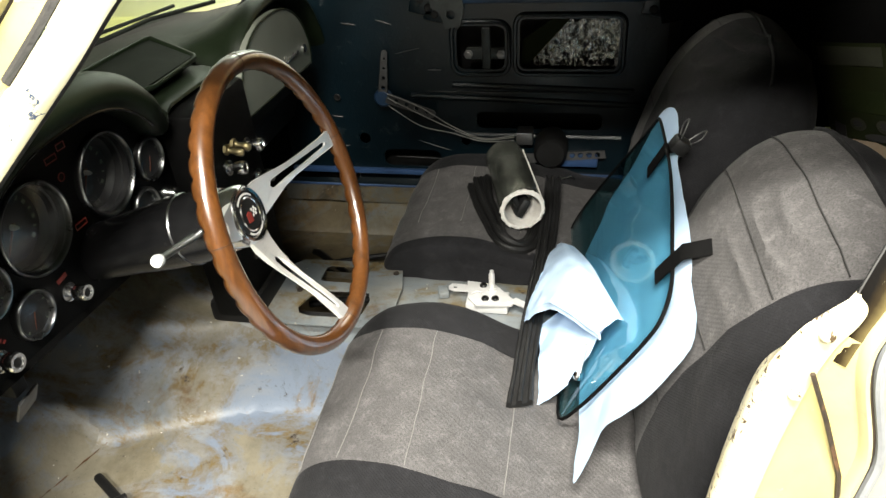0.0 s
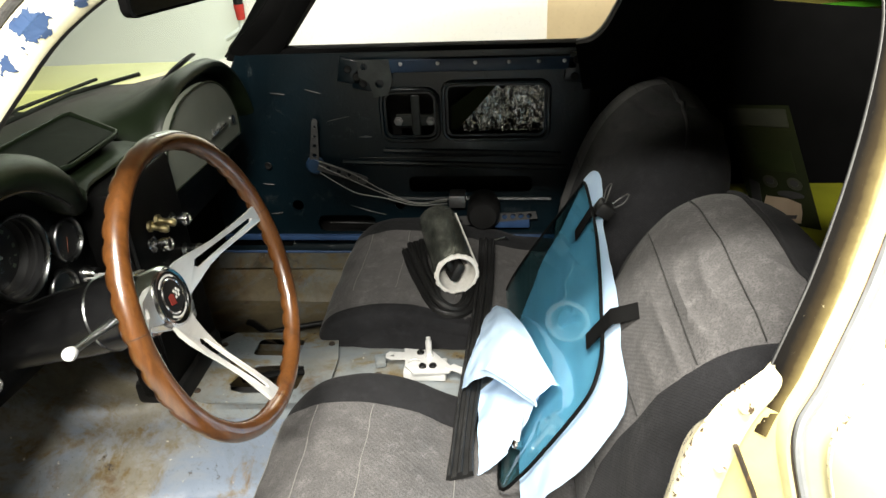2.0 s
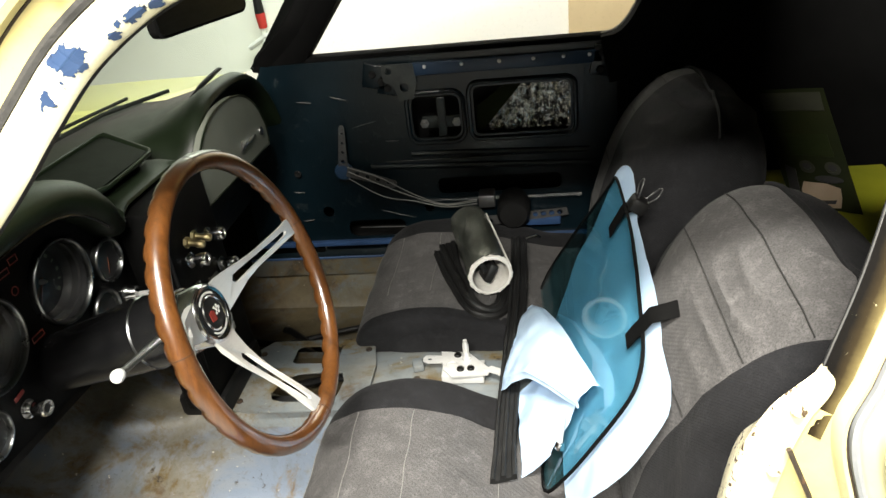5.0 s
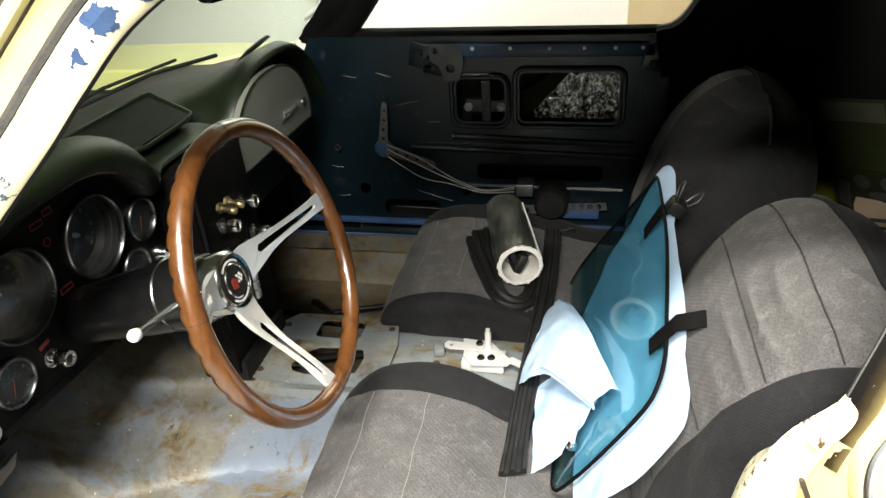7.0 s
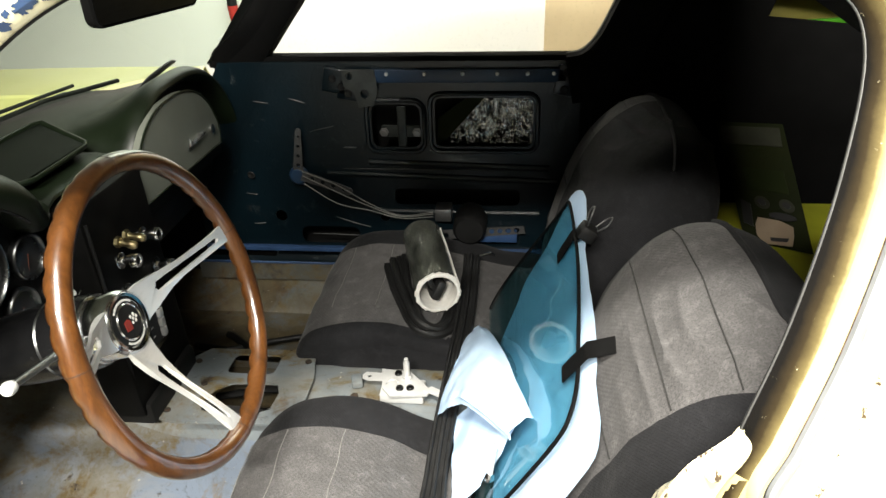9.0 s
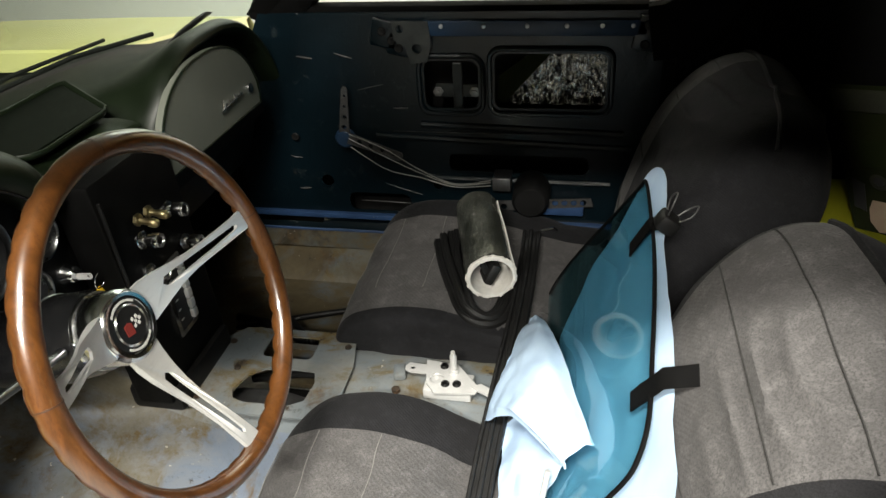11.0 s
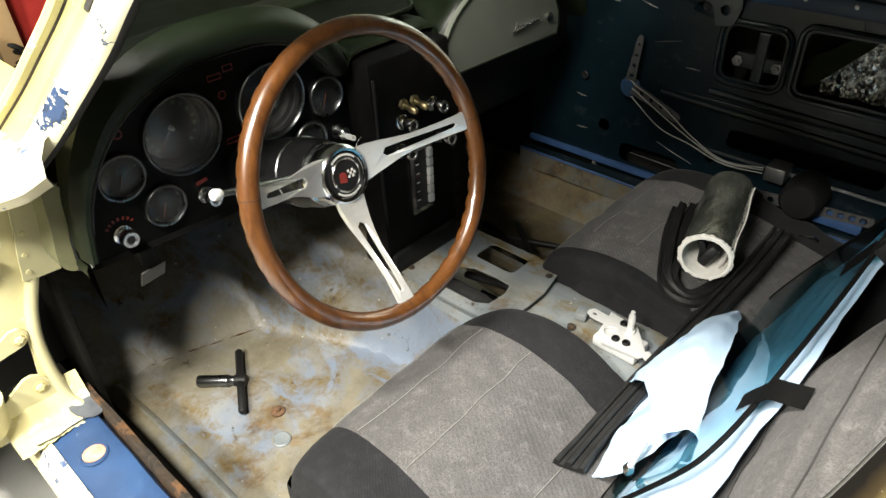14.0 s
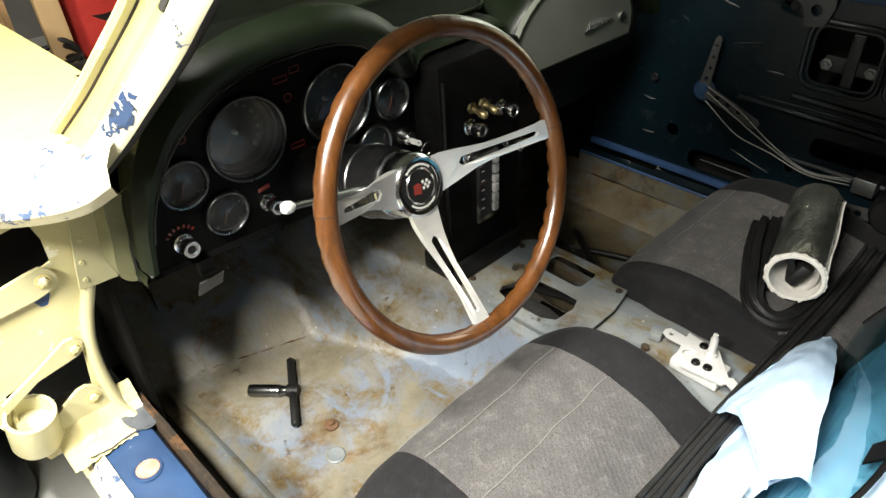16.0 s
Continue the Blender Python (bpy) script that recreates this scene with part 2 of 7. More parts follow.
M = {
    "cream_channel": layered_paint("yellowed_channel_paint", (0.50, 0.43, 0.19), (0.60, 0.56, 0.38), (0.13, 0.09, 0.04), 0.36, 0.33, 0.4, 7, 40, 0.3, base2=(0.42, 0.35, 0.14)),
    "bare_blue": layered_paint("bare_blue_primer", (0.024, 0.052, 0.120), (0.012, 0.022, 0.046), (0.05, 0.05, 0.05), 0.42, 0.32, 0.5, 20, 60, 0.4, base2=(0.018, 0.040, 0.10)),
    "dark_thread": mat("dark_thread", (0.030, 0.029, 0.028), None, 0.8, 0, 200, 900),
    "cream": layered_paint("cream_jamb_paint", (0.58, 0.53, 0.29), (0.66, 0.63, 0.48), (0.20, 0.10, 0.04), 0.40, 0.34, 0.38, 6, 26, 0.25, base2=(0.50, 0.44, 0.22)),
    "cream_plain": mat("cream_body_paint", (0.50, 0.47, 0.28), (0.43, 0.39, 0.21), 0.35, 0, 5, 90, 0.05, coat=0.2),
    "white_chip": layered_paint("chipped_white_paint", (0.60, 0.56, 0.38), (0.22, 0.17, 0.09), (0.22, 0.12, 0.04), 0.27, 0.30, 0.4, 8, 70, 0.4, base2=(0.54, 0.49, 0.29)),
    "lip_chip": layered_paint("flaking_cream_over_blue", (0.66, 0.62, 0.45), (0.05, 0.09, 0.19), (0.20, 0.12, 0.05), 0.42, 0.36, 0.5, 10, 30, 0.6, base2=(0.58, 0.53, 0.34), cluster=0.4),
    "edge_chip": layered_paint("chipped_flange_edge", (0.78, 0.73, 0.54), (0.07, 0.045, 0.022), (0.16, 0.08, 0.03), 0.44, 0.33, 0.5, 14, 95, 0.5, base2=(0.66, 0.58, 0.34)),
    "white_blue": layered_paint("white_over_blue_paint", (0.70, 0.67, 0.50), (0.035, 0.058, 0.115), (0.24, 0.15, 0.06), 0.36, 0.38, 0.4, 9, 60, 0.4, base2=(0.64, 0.60, 0.38), cluster=0.6),
    "hood": mat("pale_yellow_body_paint", (0.74, 0.71, 0.30), (0.70, 0.67, 0.25), 0.35, 0, 4, 60, 0.05, coat=0.3),
    # unseen walls and ceiling, kept dark to hold down bounced light
    "garage_dark": mat("dark_unseen_wall", (0.13, 0.125, 0.115), (0.10, 0.095, 0.088), 0.9, 0, 2, 40, 0.3),
    "hub_blue": mat("dull_blue_hub_paint", (0.016, 0.04, 0.085), (0.012, 0.03, 0.06), 0.4, 0, 20, 200, 0.1),
    "blue": layered_paint("blue_sill_paint", (0.030, 0.070, 0.165), (0.50, 0.48, 0.37), (0.12, 0.07, 0.03), 0.33, 0.34, 0.42, 9, 20, 0.3, base2=(0.020, 0.045, 0.11)),
    # blue taken near black, carrying the far side's shade in the paint
    "door_blue": layered_paint("dimmed_blue_paint", (0.0021, 0.0075, 0.0112), (0.008, 0.0135, 0.016), (0.011, 0.012, 0.010), 0.38, 0.36, 0.28, 8, 30, 0.4),
    "floor": stained_floor("stained_floor_paint", more=0.045),
    # brown grime, with the passenger side's shade in the darker tones
    "floor_far": stained_floor("grimy_dimmed_passenger_floor", (0.10, 0.135, 0.18), (0.15, 0.145, 0.12), (0.115, 0.092, 0.052), 0.09),
    "tunnel": stained_floor("grey_tunnel_paint", (0.150, 0.172, 0.185), (0.19, 0.195, 0.185), (0.150, 0.142, 0.105), -0.03),
    "toe": stained_floor("grimy_toe_board_paint", (0.115, 0.13, 0.135), (0.10, 0.098, 0.085), (0.055, 0.045, 0.030), 0.03),
    "rust": layered_paint("rusty_flange_steel", (0.045, 0.030, 0.018), (0.115, 0.058, 0.024), (0.016, 0.013, 0.010), 0.42, 0.56, 0.6, 9, 30, 0.6, cluster=0.8),
    "bolt_rust": mat("rusty_bolt_steel", (0.15, 0.08, 0.04), (0.07, 0.04, 0.022), 0.7, 0.2, 60, 300, 0.4),
    "seat": velour("grey_velour", (0.078, 0.075, 0.075), (0.124, 0.119, 0.118)),
    "seat_side": velour("charcoal_velour", (0.013, 0.013, 0.0142), (0.022, 0.022, 0.024), 700, 0.03),
    "skirt": velour("black_seat_skirt", (0.012, 0.012, 0.013), (0.020, 0.020, 0.021), 700, 0.02),
    "thread": mat("pale_thread", (0.19, 0.185, 0.175), None, 0.8, 0, 200, 900),
    "dash": mat("dark_green_black_vinyl", (0.0030, 0.0056, 0.0021), (0.0042, 0.0074, 0.0030), 0.40, 0, 12, 700, 0.4, 0.0008, spec=0.26),
    "pad": mat("black_dash_pad", (0.0016, 0.0026, 0.0015), (0.0024, 0.0036, 0.0021), 0.5, 0, 12, 700, 0.5, 0.0010, spec=0.06),
    "panel": mat("black_crackle_panel", (0.0022, 0.0022, 0.0022), (0.0034, 0.0034, 0.0034), 0.50, 0, 30, 1200, 0.4, 0.0006, spec=0.08),
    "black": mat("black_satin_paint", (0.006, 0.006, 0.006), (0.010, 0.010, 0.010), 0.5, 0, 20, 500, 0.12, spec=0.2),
    "column": mat("black_column_enamel", (0.0045, 0.0046, 0.005), (0.008, 0.008, 0.0085), 0.24, 0, 20, 300, 0.1, spec=0.35),
    "rubber": mat("black_rubber", (0.007, 0.007, 0.007), (0.012, 0.012, 0.012), 0.5, 0, 30, 300, 0.3, spec=0.35),
    "olive_trim": mat("dull_olive_trim", (0.150, 0.148, 0.075), (0.095, 0.096, 0.05), 0.55, 0, 14, 300, 0.3),
    "cowl_chip": layered_paint("flaking_white_over_blue_cowl", (0.62, 0.58, 0.42), (0.07, 0.11, 0.20), (0.16, 0.13, 0.09), 0.44, 0.42, 0.45, 8, 24, 0.5, base2=(0.56, 0.50, 0.30), cluster=0.8),
    "primer_dark": mat("dark_grey_primer", (0.085, 0.095, 0.11), (0.045, 0.05, 0.06), 0.6, 0, 40, 200, 0.3),
    # near black for the footwell, whose shade is put into the colour
    "well_shade": mat("footwell_shade_black", (0.004, 0.004, 0.0035), (0.009, 0.008, 0.006), 0.8, 0, 14, 120, 0.5, 0.003, spec=0.1),
    "door_grey": mat("scuffed_blue_grey_steel", (0.050, 0.056, 0.054), (0.022, 0.026, 0.026), 0.45, 0.2, 24, 160, 0.4),
    "seal_dark": mat("worn_grey_black_rubber", (0.042, 0.040, 0.038), (0.020, 0.019, 0.018), 0.75, 0, 30, 160, 0.6, 0.003),
    "seal_old": mat("cracked_brown_grey_rubber", (0.10, 0.085, 0.065), (0.05, 0.042, 0.032), 0.8, 0, 30, 160, 0.6, 0.003),
    "grey_rubber": mat("grey_rubber", (0.24, 0.25, 0.26), (0.18, 0.19, 0.2), 0.55, 0, 30, 300, 0.2),
    "headliner": mat("black_headliner", (0.0035, 0.0035, 0.0035), (0.005, 0.005, 0.005), 0.9, 0, 20, 300, 0.3, spec=0.05),
    "glove": mat("grey_green_glove_door", (0.118, 0.126, 0.106), (0.102, 0.110, 0.092), 0.36, 0, 10, 900, 0.2, 0.0006),
    "chrome": metal("chrome", (0.80, 0.81, 0.82), 0.07),
    "bezel": metal("worn_bezel_chrome", (0.17, 0.175, 0.175), 0.20),
    "card_pale": mat("peach_gasket_card", (0.36, 0.27, 0.19), (0.30, 0.22, 0.15), 0.7, 0, 12, 200, 0.1),
    "satin": mat("brushed_spoke_steel", (0.76, 0.76, 0.75), (0.66, 0.66, 0.65), 0.40, 0.72, 20, 260, 0.06, stretch=(1, 0.2, 1)),
    "zinc": mat("pale_zinc", (0.66, 0.66, 0.65), (0.56, 0.56, 0.55), 0.40, 0.35, 20, 200, 0.1),
    "groove_shade": groove_shade("cream_with_brown_groove_shade"),
    "grey_steel": metal("dirty_grey_steel", (0.16, 0.16, 0.16), 0.5, 0.1, 60),
    "steel": metal("dull_steel", (0.32, 0.32, 0.32), 0.38, 0.1, 60),
    "dark_steel": metal("black_oxide_steel", (0.08, 0.08, 0.08), 0.22, 0.1, 60),
    "brass": metal("dull_brass", (0.48, 0.40, 0.22), 0.3),
    "foil": metal("crumpled_foil", (0.78, 0.78, 0.76), 0.14),
    "wood": wood("walnut_rim_wood"),
    "wood_joint": mat("dark_rim_joint", (0.05, 0.02, 0.008), None, 0.5),
    "dial": mat("black_dial_face", (0.012, 0.012, 0.013), None, 0.6),
    "dial_mark": mat("faded_green_grey_dial_print", (0.12, 0.15, 0.105), None, 0.6),
    "white_mark": mat("pale_print", (0.55, 0.55, 0.52), None, 0.6),
    "red_mark": mat("red_print", (0.17, 0.018, 0.012), None, 0.5),
    "needle": mat("orange_needle", (0.12, 0.028, 0.010), None, 0.5),
    "dial_glass": thin_glass("dial_glass", (0.92, 0.93, 0.93)),
    "windshield": thin_glass("green_tinted_glass", (0.78, 0.88, 0.83)),
    "blue_pane": thin_glass("blue_green_tinted_pane", (0.42, 0.67, 0.72), 0.06, 0.015),
    "towel": mat("pale_blue_shop_towel", (0.52, 0.68, 0.87), (0.45, 0.61, 0.82), 0.9, 0, 14, 700, 0.5, 0.001, spec=0.2),
    "tape": mat("black_cloth_tape", (0.004, 0.004, 0.004), None, 0.7, 0, 30, 600, 0.3, spec=0.06),
    "wrap": mat("metallic_grey_film_wrap", (0.52, 0.54, 0.47), (0.10, 0.11, 0.09), 0.18, 0.85, 16, 40, 0.7, 0.008, stretch=(1.6, 0.5, 1.6)),
    "paper": mat("torn_white_card", (0.72, 0.70, 0.66), (0.6, 0.58, 0.54), 0.9, 0, 60, 400, 0.5),
    "wall_white": mat("white_garage_wall", (0.80, 0.79, 0.73), (0.77, 0.76, 0.70), 0.8, 0, 2, 60, 0.1),
    "tan": mat("tan_board", (0.62, 0.50, 0.30), (0.56, 0.44, 0.26), 0.7, 0, 3, 60, 0.1),
    "concrete": mat("concrete_floor", (0.44, 0.44, 0.41), (0.36, 0.36, 0.335), 0.7, 0, 3, 60, 0.3, 0.003),
    "cardboard": mat("brown_cardboard", (0.42, 0.27, 0.13), (0.36, 0.22, 0.10), 0.85, 0, 5, 80, 0.2),
    "plank": mat("raw_pine", (0.56, 0.38, 0.19), (0.48, 0.30, 0.14), 0.75, 0, 6, 120, 0.2, stretch=(1, 1, 0.1)),
    "red_cloth": mat("red_cloth", (0.50, 0.03, 0.02), (0.38, 0.02, 0.015), 0.85, 0, 10, 300, 0.3),
    "white_plastic": mat("white_plastic", (0.75, 0.75, 0.72), None, 0.4),
    "yellow_box": mat("lime_yellow_printed_card", (0.33, 0.33, 0.015), (0.27, 0.29, 0.015), 0.6, 0, 8, 200, 0.1),
    "wire": mat("grey_wire_insulation", (0.20, 0.20, 0.185), None, 0.5),
    "orange_plug": mat("orange_stained_plug", (0.42, 0.30, 0.25), (0.40, 0.15, 0.08), 0.7, 0, 40, 200, 0.2),
    "green": mat("lime_green_edge", (0.10, 0.45, 0.02), None, 0.4),
    # card colours darkened so they carry the shade behind the seats
    "card_green": mat("dark_green_card", (0.012, 0.016, 0.005), (0.018, 0.021, 0.006), 0.75, 0, 8, 100, 0.1, spec=0.12),
    "card_mid": mat("olive_green_print", (0.020, 0.028, 0.007), (0.015, 0.021, 0.006), 0.75, 0, 12, 100, 0.1, spec=0.12),
    "card_dull": mat("dull_grey_card", (0.050, 0.052, 0.036), (0.035, 0.037, 0.027), 0.75, 0, 12, 100, 0.1, spec=0.12),
    "yellow_tag": mat("yellow_plastic_tag", (0.62, 0.40, 0.01), None, 0.35),
    "foggy": polished_lens("foggy_dial_glass", (0.80, 0.82, 0.82)),
    "yellow_cable": mat("yellow_cable_insulation", (0.24, 0.22, 0.02), (0.16, 0.15, 0.02), 0.45, 0, 30, 200, 0.1),
    "olive": mat("olive_yellow_cover", (0.22, 0.19, 0.03), (0.16, 0.14, 0.03), 0.7, 0, 8, 100, 0.2),
}


# ---- mesh helpers ----
class Geo:
    """Vertices and faces gathered for one mesh."""

    def __init__(self):
        self.v, self.f = [], []

    def add(self, verts, faces):
        n = len(self.v)
        self.v += [tuple(p) for p in verts]
        self.f += [tuple(n + i for i in q) for q in faces]
        return self

    def move(self, m):
        self.v = [tuple(m @ Vector(p)) for p in self.v]
        return self

    def bm(self, b, m=None):
        if m is not None:
            b.transform(m)
        b.verts.index_update()
        self.add([v.co[:] for v in b.verts], [[v.index for v in f.verts] for f in b.faces])
        b.free()
        return self

    def box(self, size, m=None, bevel=0.0, seg=2):
        b = bmesh.new()
        bmesh.ops.create_cube(b, size=1.0, matrix=Matrix.Diagonal((*size, 1)))
        if bevel:
            bmesh.ops.bevel(b, geom=b.edges[:], offset=bevel, segments=seg, profile=0.5, affect="EDGES")
        return self.bm(b, m)

    def grid(self, pts, close_u=False, close_v=False):
        """pts[u][v]: a sheet of quads."""
        nu, nv = len(pts), len(pts[0])
        flat = [p for row in pts for p in row]
        faces = []
        for i in range(nu if close_u else nu - 1):
            for j in range(nv if close_v else nv - 1):
                a, b = i * nv + j, i * nv + (j + 1) % nv
                c, d = ((i + 1) % nu) * nv + (j + 1) % nv, ((i + 1) % nu) * nv + j
                faces.append((a, b, c, d))
        return self.add(flat, faces)

    def lathe(self, prof, m=None, seg=32, caps=False):
        """prof: (radius, height) pairs turned about z."""
        rows = [[(r * math.cos(2 * math.pi * k / seg), r * math.sin(2 * math.pi * k / seg), h) for k in range(seg)] for r, h in prof]
        g = Geo().grid(rows, close_v=True)
        for row, flip in ((0, True), (len(rows) - 1, False)):
            if caps and prof[row][0] > 1e-6:
                ring = list(range(row * seg, row * seg + seg))
                g.f.append(tuple(reversed(ring)) if flip else tuple(ring))
        if m is not None:
            g.move(m)
        return self.add(g.v, g.f)

    def tube(self, path, r, seg=10, close=False, squash=1.0):
        """A round bar along a path; r: a number or one for each point."""
        pts = [Vector(p) for p in path]
        n = len(pts)
        rows, up = [], None
        for i, p in enumerate(pts):
            a, b = (pts[(i - 1) % n], pts[(i + 1) % n]) if close else (pts[max(i - 1, 0)], pts[min(i + 1, n - 1)])
            t = (b - a).normalized()
            if up is None:
                up = t.orthogonal().normalized()
            up = (up - t * up.dot(t)).normalized()
            side = t.cross(up)
            rr = r[i] if isinstance(r, (list, tuple)) else r
            rows.append([tuple(p + rr * (math.cos(2 * math.pi * k / seg) * up + squash * math.sin(2 * math.pi * k / seg) * side)) for k in range(seg)])
        g = Geo().grid(rows, close_u=close, close_v=True)
        if not close:
            g.f.append(tuple(reversed(range(seg))))
            g.f.append(tuple(range((n - 1) * seg, n * seg)))
        return self.add(g.v, g.f)

    def plate(self, outer, holes=(), thick=0.003, m=None):
        """A flat sheet in xy with holes right through it."""
        from mathutils.geometry import tessellate_polygon
        loops = [[Vector((x, y, 0)) for x, y in lp] for lp in (outer, *holes)]
        tris = tessellate_polygon(loops)
        flat = [p for lp in loops for p in lp]
        n = len(flat)
        verts = [(p.x, p.y, thick / 2) for p in flat] + [(p.x, p.y, -thick / 2) for p in flat]
        faces = []
        for t in tris:
            a, b, c = (flat[i] for i in t)
            if (b - a).cross(c - a).z < 0:
                t = (t[0], t[2], t[1])
            faces += [tuple(t), tuple(n + i for i in reversed(t))]
        k = 0
        for lp in loops:
            for i in range(len(lp)):
                a, b = k + i, k + (i + 1) % len(lp)
                faces.append((a, b, n + b, n + a))
            k += len(lp)
        g = Geo().add(verts, faces)
        if m is not None:
            g.move(m)
        return self.add(g.v, g.f)


def mesh_of(name, g, material, smooth=40):
    me = bpy.data.meshes.new(name)
    me.from_pydata(g.v, [], g.f)
    b = bmesh.new()
    b.from_mesh(me)
    bmesh.ops.recalc_face_normals(b, faces=b.faces[:])
    b.to_mesh(me)
    b.free()
    me.materials.append(M[material] if isinstance(material, str) else material)
    if smooth:
        me.shade_smooth()
        me.set_sharp_from_angle(angle=radians(smooth))
    return me


def part(name, g, material, parent=None, label="", smooth=40):
    ob = new(name, mesh_of(name, g, material, smooth))
    if parent is not None:
        ob.parent = parent
    if label:
        tagged(ob, label)
    return ob


def thing(name, label, category, at=(0, 0, 0), group="", kind=""):
    """An empty at the thing's base; its parts are built in world places, then moved under it."""
    ob = new(name)
    ob.empty_display_size = 0.05
    ob.location = at
    return tagged(ob, label, category, group, kind)


def under(parent, name, g, material, label="", smooth=40):
    """A part under a thing or part, given in world coordinates."""
    g.v = [tuple(Vector(p) - origin(parent)) for p in g.v]
    return part(name, g, material, parent, label, smooth)


def origin(ob):
    p = Vector((0, 0, 0))
    while ob is not None:
        p += ob.location
        ob = ob.parent
    return p


def whole(name, g, material, label, category, group="", kind="", smooth=40):
    return tagged(part(name, g, material, None, "", smooth), label, category, group, kind)


def frame_at(p, normal, up=(0, 0, 1)):
    """A matrix whose z axis is normal and whose y axis leans to up, at p."""
    z = Vector(normal).normalized()
    x = Vector(up).cross(z).normalized()
    y = z.cross(x)
    m = Matrix((x, y, z)).transposed().to_4x4()
    m.translation = p
    return m


def spline(pts, n=8):
    """Catmull-Rom points through pts."""
    P = [Vector(p) for p in pts]
    P = [P[0] * 2 - P[1]] + P + [P[-1] * 2 - P[-2]]
    out = []
    for i in range(1, len(P) - 2):
        for k in range(n):
            t = k / n
            a, b, c, d = P[i - 1], P[i], P[i + 1], P[i + 2]
            out.append(0.5 * ((2 * b) + (c - a) * t + (2 * a - 5 * b + 4 * c - d) * t * t + (3 * b - a - 3 * c + d) * t ** 3))
    return out + [P[-2]]


def rounded_rect(w, h, r, n=4, cx=0, cy=0):
    out = []
    for k, (sx, sy) in enumerate(((1, 1), (-1, 1), (-1, -1), (1, -1))):
        for i in range(n + 1):
            a = math.pi / 2 * (k + i / n)
            out.append((cx + sx * (w / 2 - r) + r * math.cos(a), cy + sy * (h / 2 - r) + r * math.sin(a)))
    return out


def circle(r, n=20, cx=0, cy=0):
    return [(cx + r * math.cos(2 * math.pi * k / n), cy + r * math.sin(2 * math.pi * k / n)) for k in range(n)]


def wob(p, scale=6.0, seed=0.0):
    return noise.noise(Vector(p) * scale + Vector((seed, seed * 1.7, -seed)))


def sstep(a, b, x):
    t = min(max((x - a) / (b - a), 0), 1)
    return t * t * (3 - 2 * t)


def spline_flat(pts, n=5):
    """A closed smooth outline in the plane through the given corners."""
    out = []
    for i in range(len(pts)):
        p0, p1, p2, p3 = (Vector(pts[(i + k) % len(pts)]) for k in (-1, 0, 1, 2))
        for k in range(n):
            t = k / n
            out.append(tuple(0.5 * (2 * p1 + (p2 - p0) * t + (2 * p0 - 5 * p1 + 4 * p2 - p3) * t * t + (3 * p1 - p0 - 3 * p2 + p3) * t ** 3)))
    return out


def strip_sweep(path, outs, prof):
    """Sweep a profile of (out, side) pairs along a path; outs: for each point the two directions."""
    return [[tuple(Vector(p) + o * a + s * b) for a, b in prof] for p, (o, s) in zip(path, outs)]


# ---- garage ----
def room():
    gz = -0.28
    g = Geo().box((9.0, 7.0, 0.1), pose(0, -0.2, gz - 0.05))
    whole("ground", g, "concrete", "pale worn concrete garage floor", "floor", kind="structure")
    # added room shell: only the north wall shows, the rest tames the fill
    whole("ceiling", Geo().box((9.2, 7.2, 0.1), pose(0, -0.2, 2.25)), "garage_dark", "unseen garage ceiling, dark to limit bounced light", "ceiling", kind="structure")
    for nm, size, at in (
        ("wall_north", (9.2, 0.12, 2.6), (0, 2.36, 0.95)),
        ("wall_south", (9.2, 0.12, 2.6), (0, -3.6, 0.95)),
        ("wall_east", (0.12, 6.1, 2.6), (4.5, -0.65, 0.95)),
        ("wall_west", (0.12, 6.1, 2.6), (-4.5, -0.65, 0.95)),
    ):
        whole(nm, Geo().box(size, pose(*at)), "wall_white" if nm == "wall_north" else "garage_dark", "plain white garage wall" if nm == "wall_north" else "unseen garage wall, dark to limit bounced light", "wall", kind="structure")
    whole("tan_board", Geo().box((1.1, 0.03, 2.3), pose(0.99, 2.283, 0.87), 0.003), "tan", "tall tan wooden board on the white wall", "board")
    for lx, ly, lz, _, _, lt, ll in LAMPS:
        lamp = thing("ceiling_light", "unseen white ceiling fixture above an area lamp", "ceiling light", (lx, ly, 2.2), "ceiling tubes")
        under(lamp, "housing", Geo().box((ll + 0.06, 0.2, 0.05), pose(lx, ly, 2.176) if not lt else pose(lx, ly, lz, lt, 0, 0) @ pose(0, 0, 0.04), 0.008), "white_plastic")


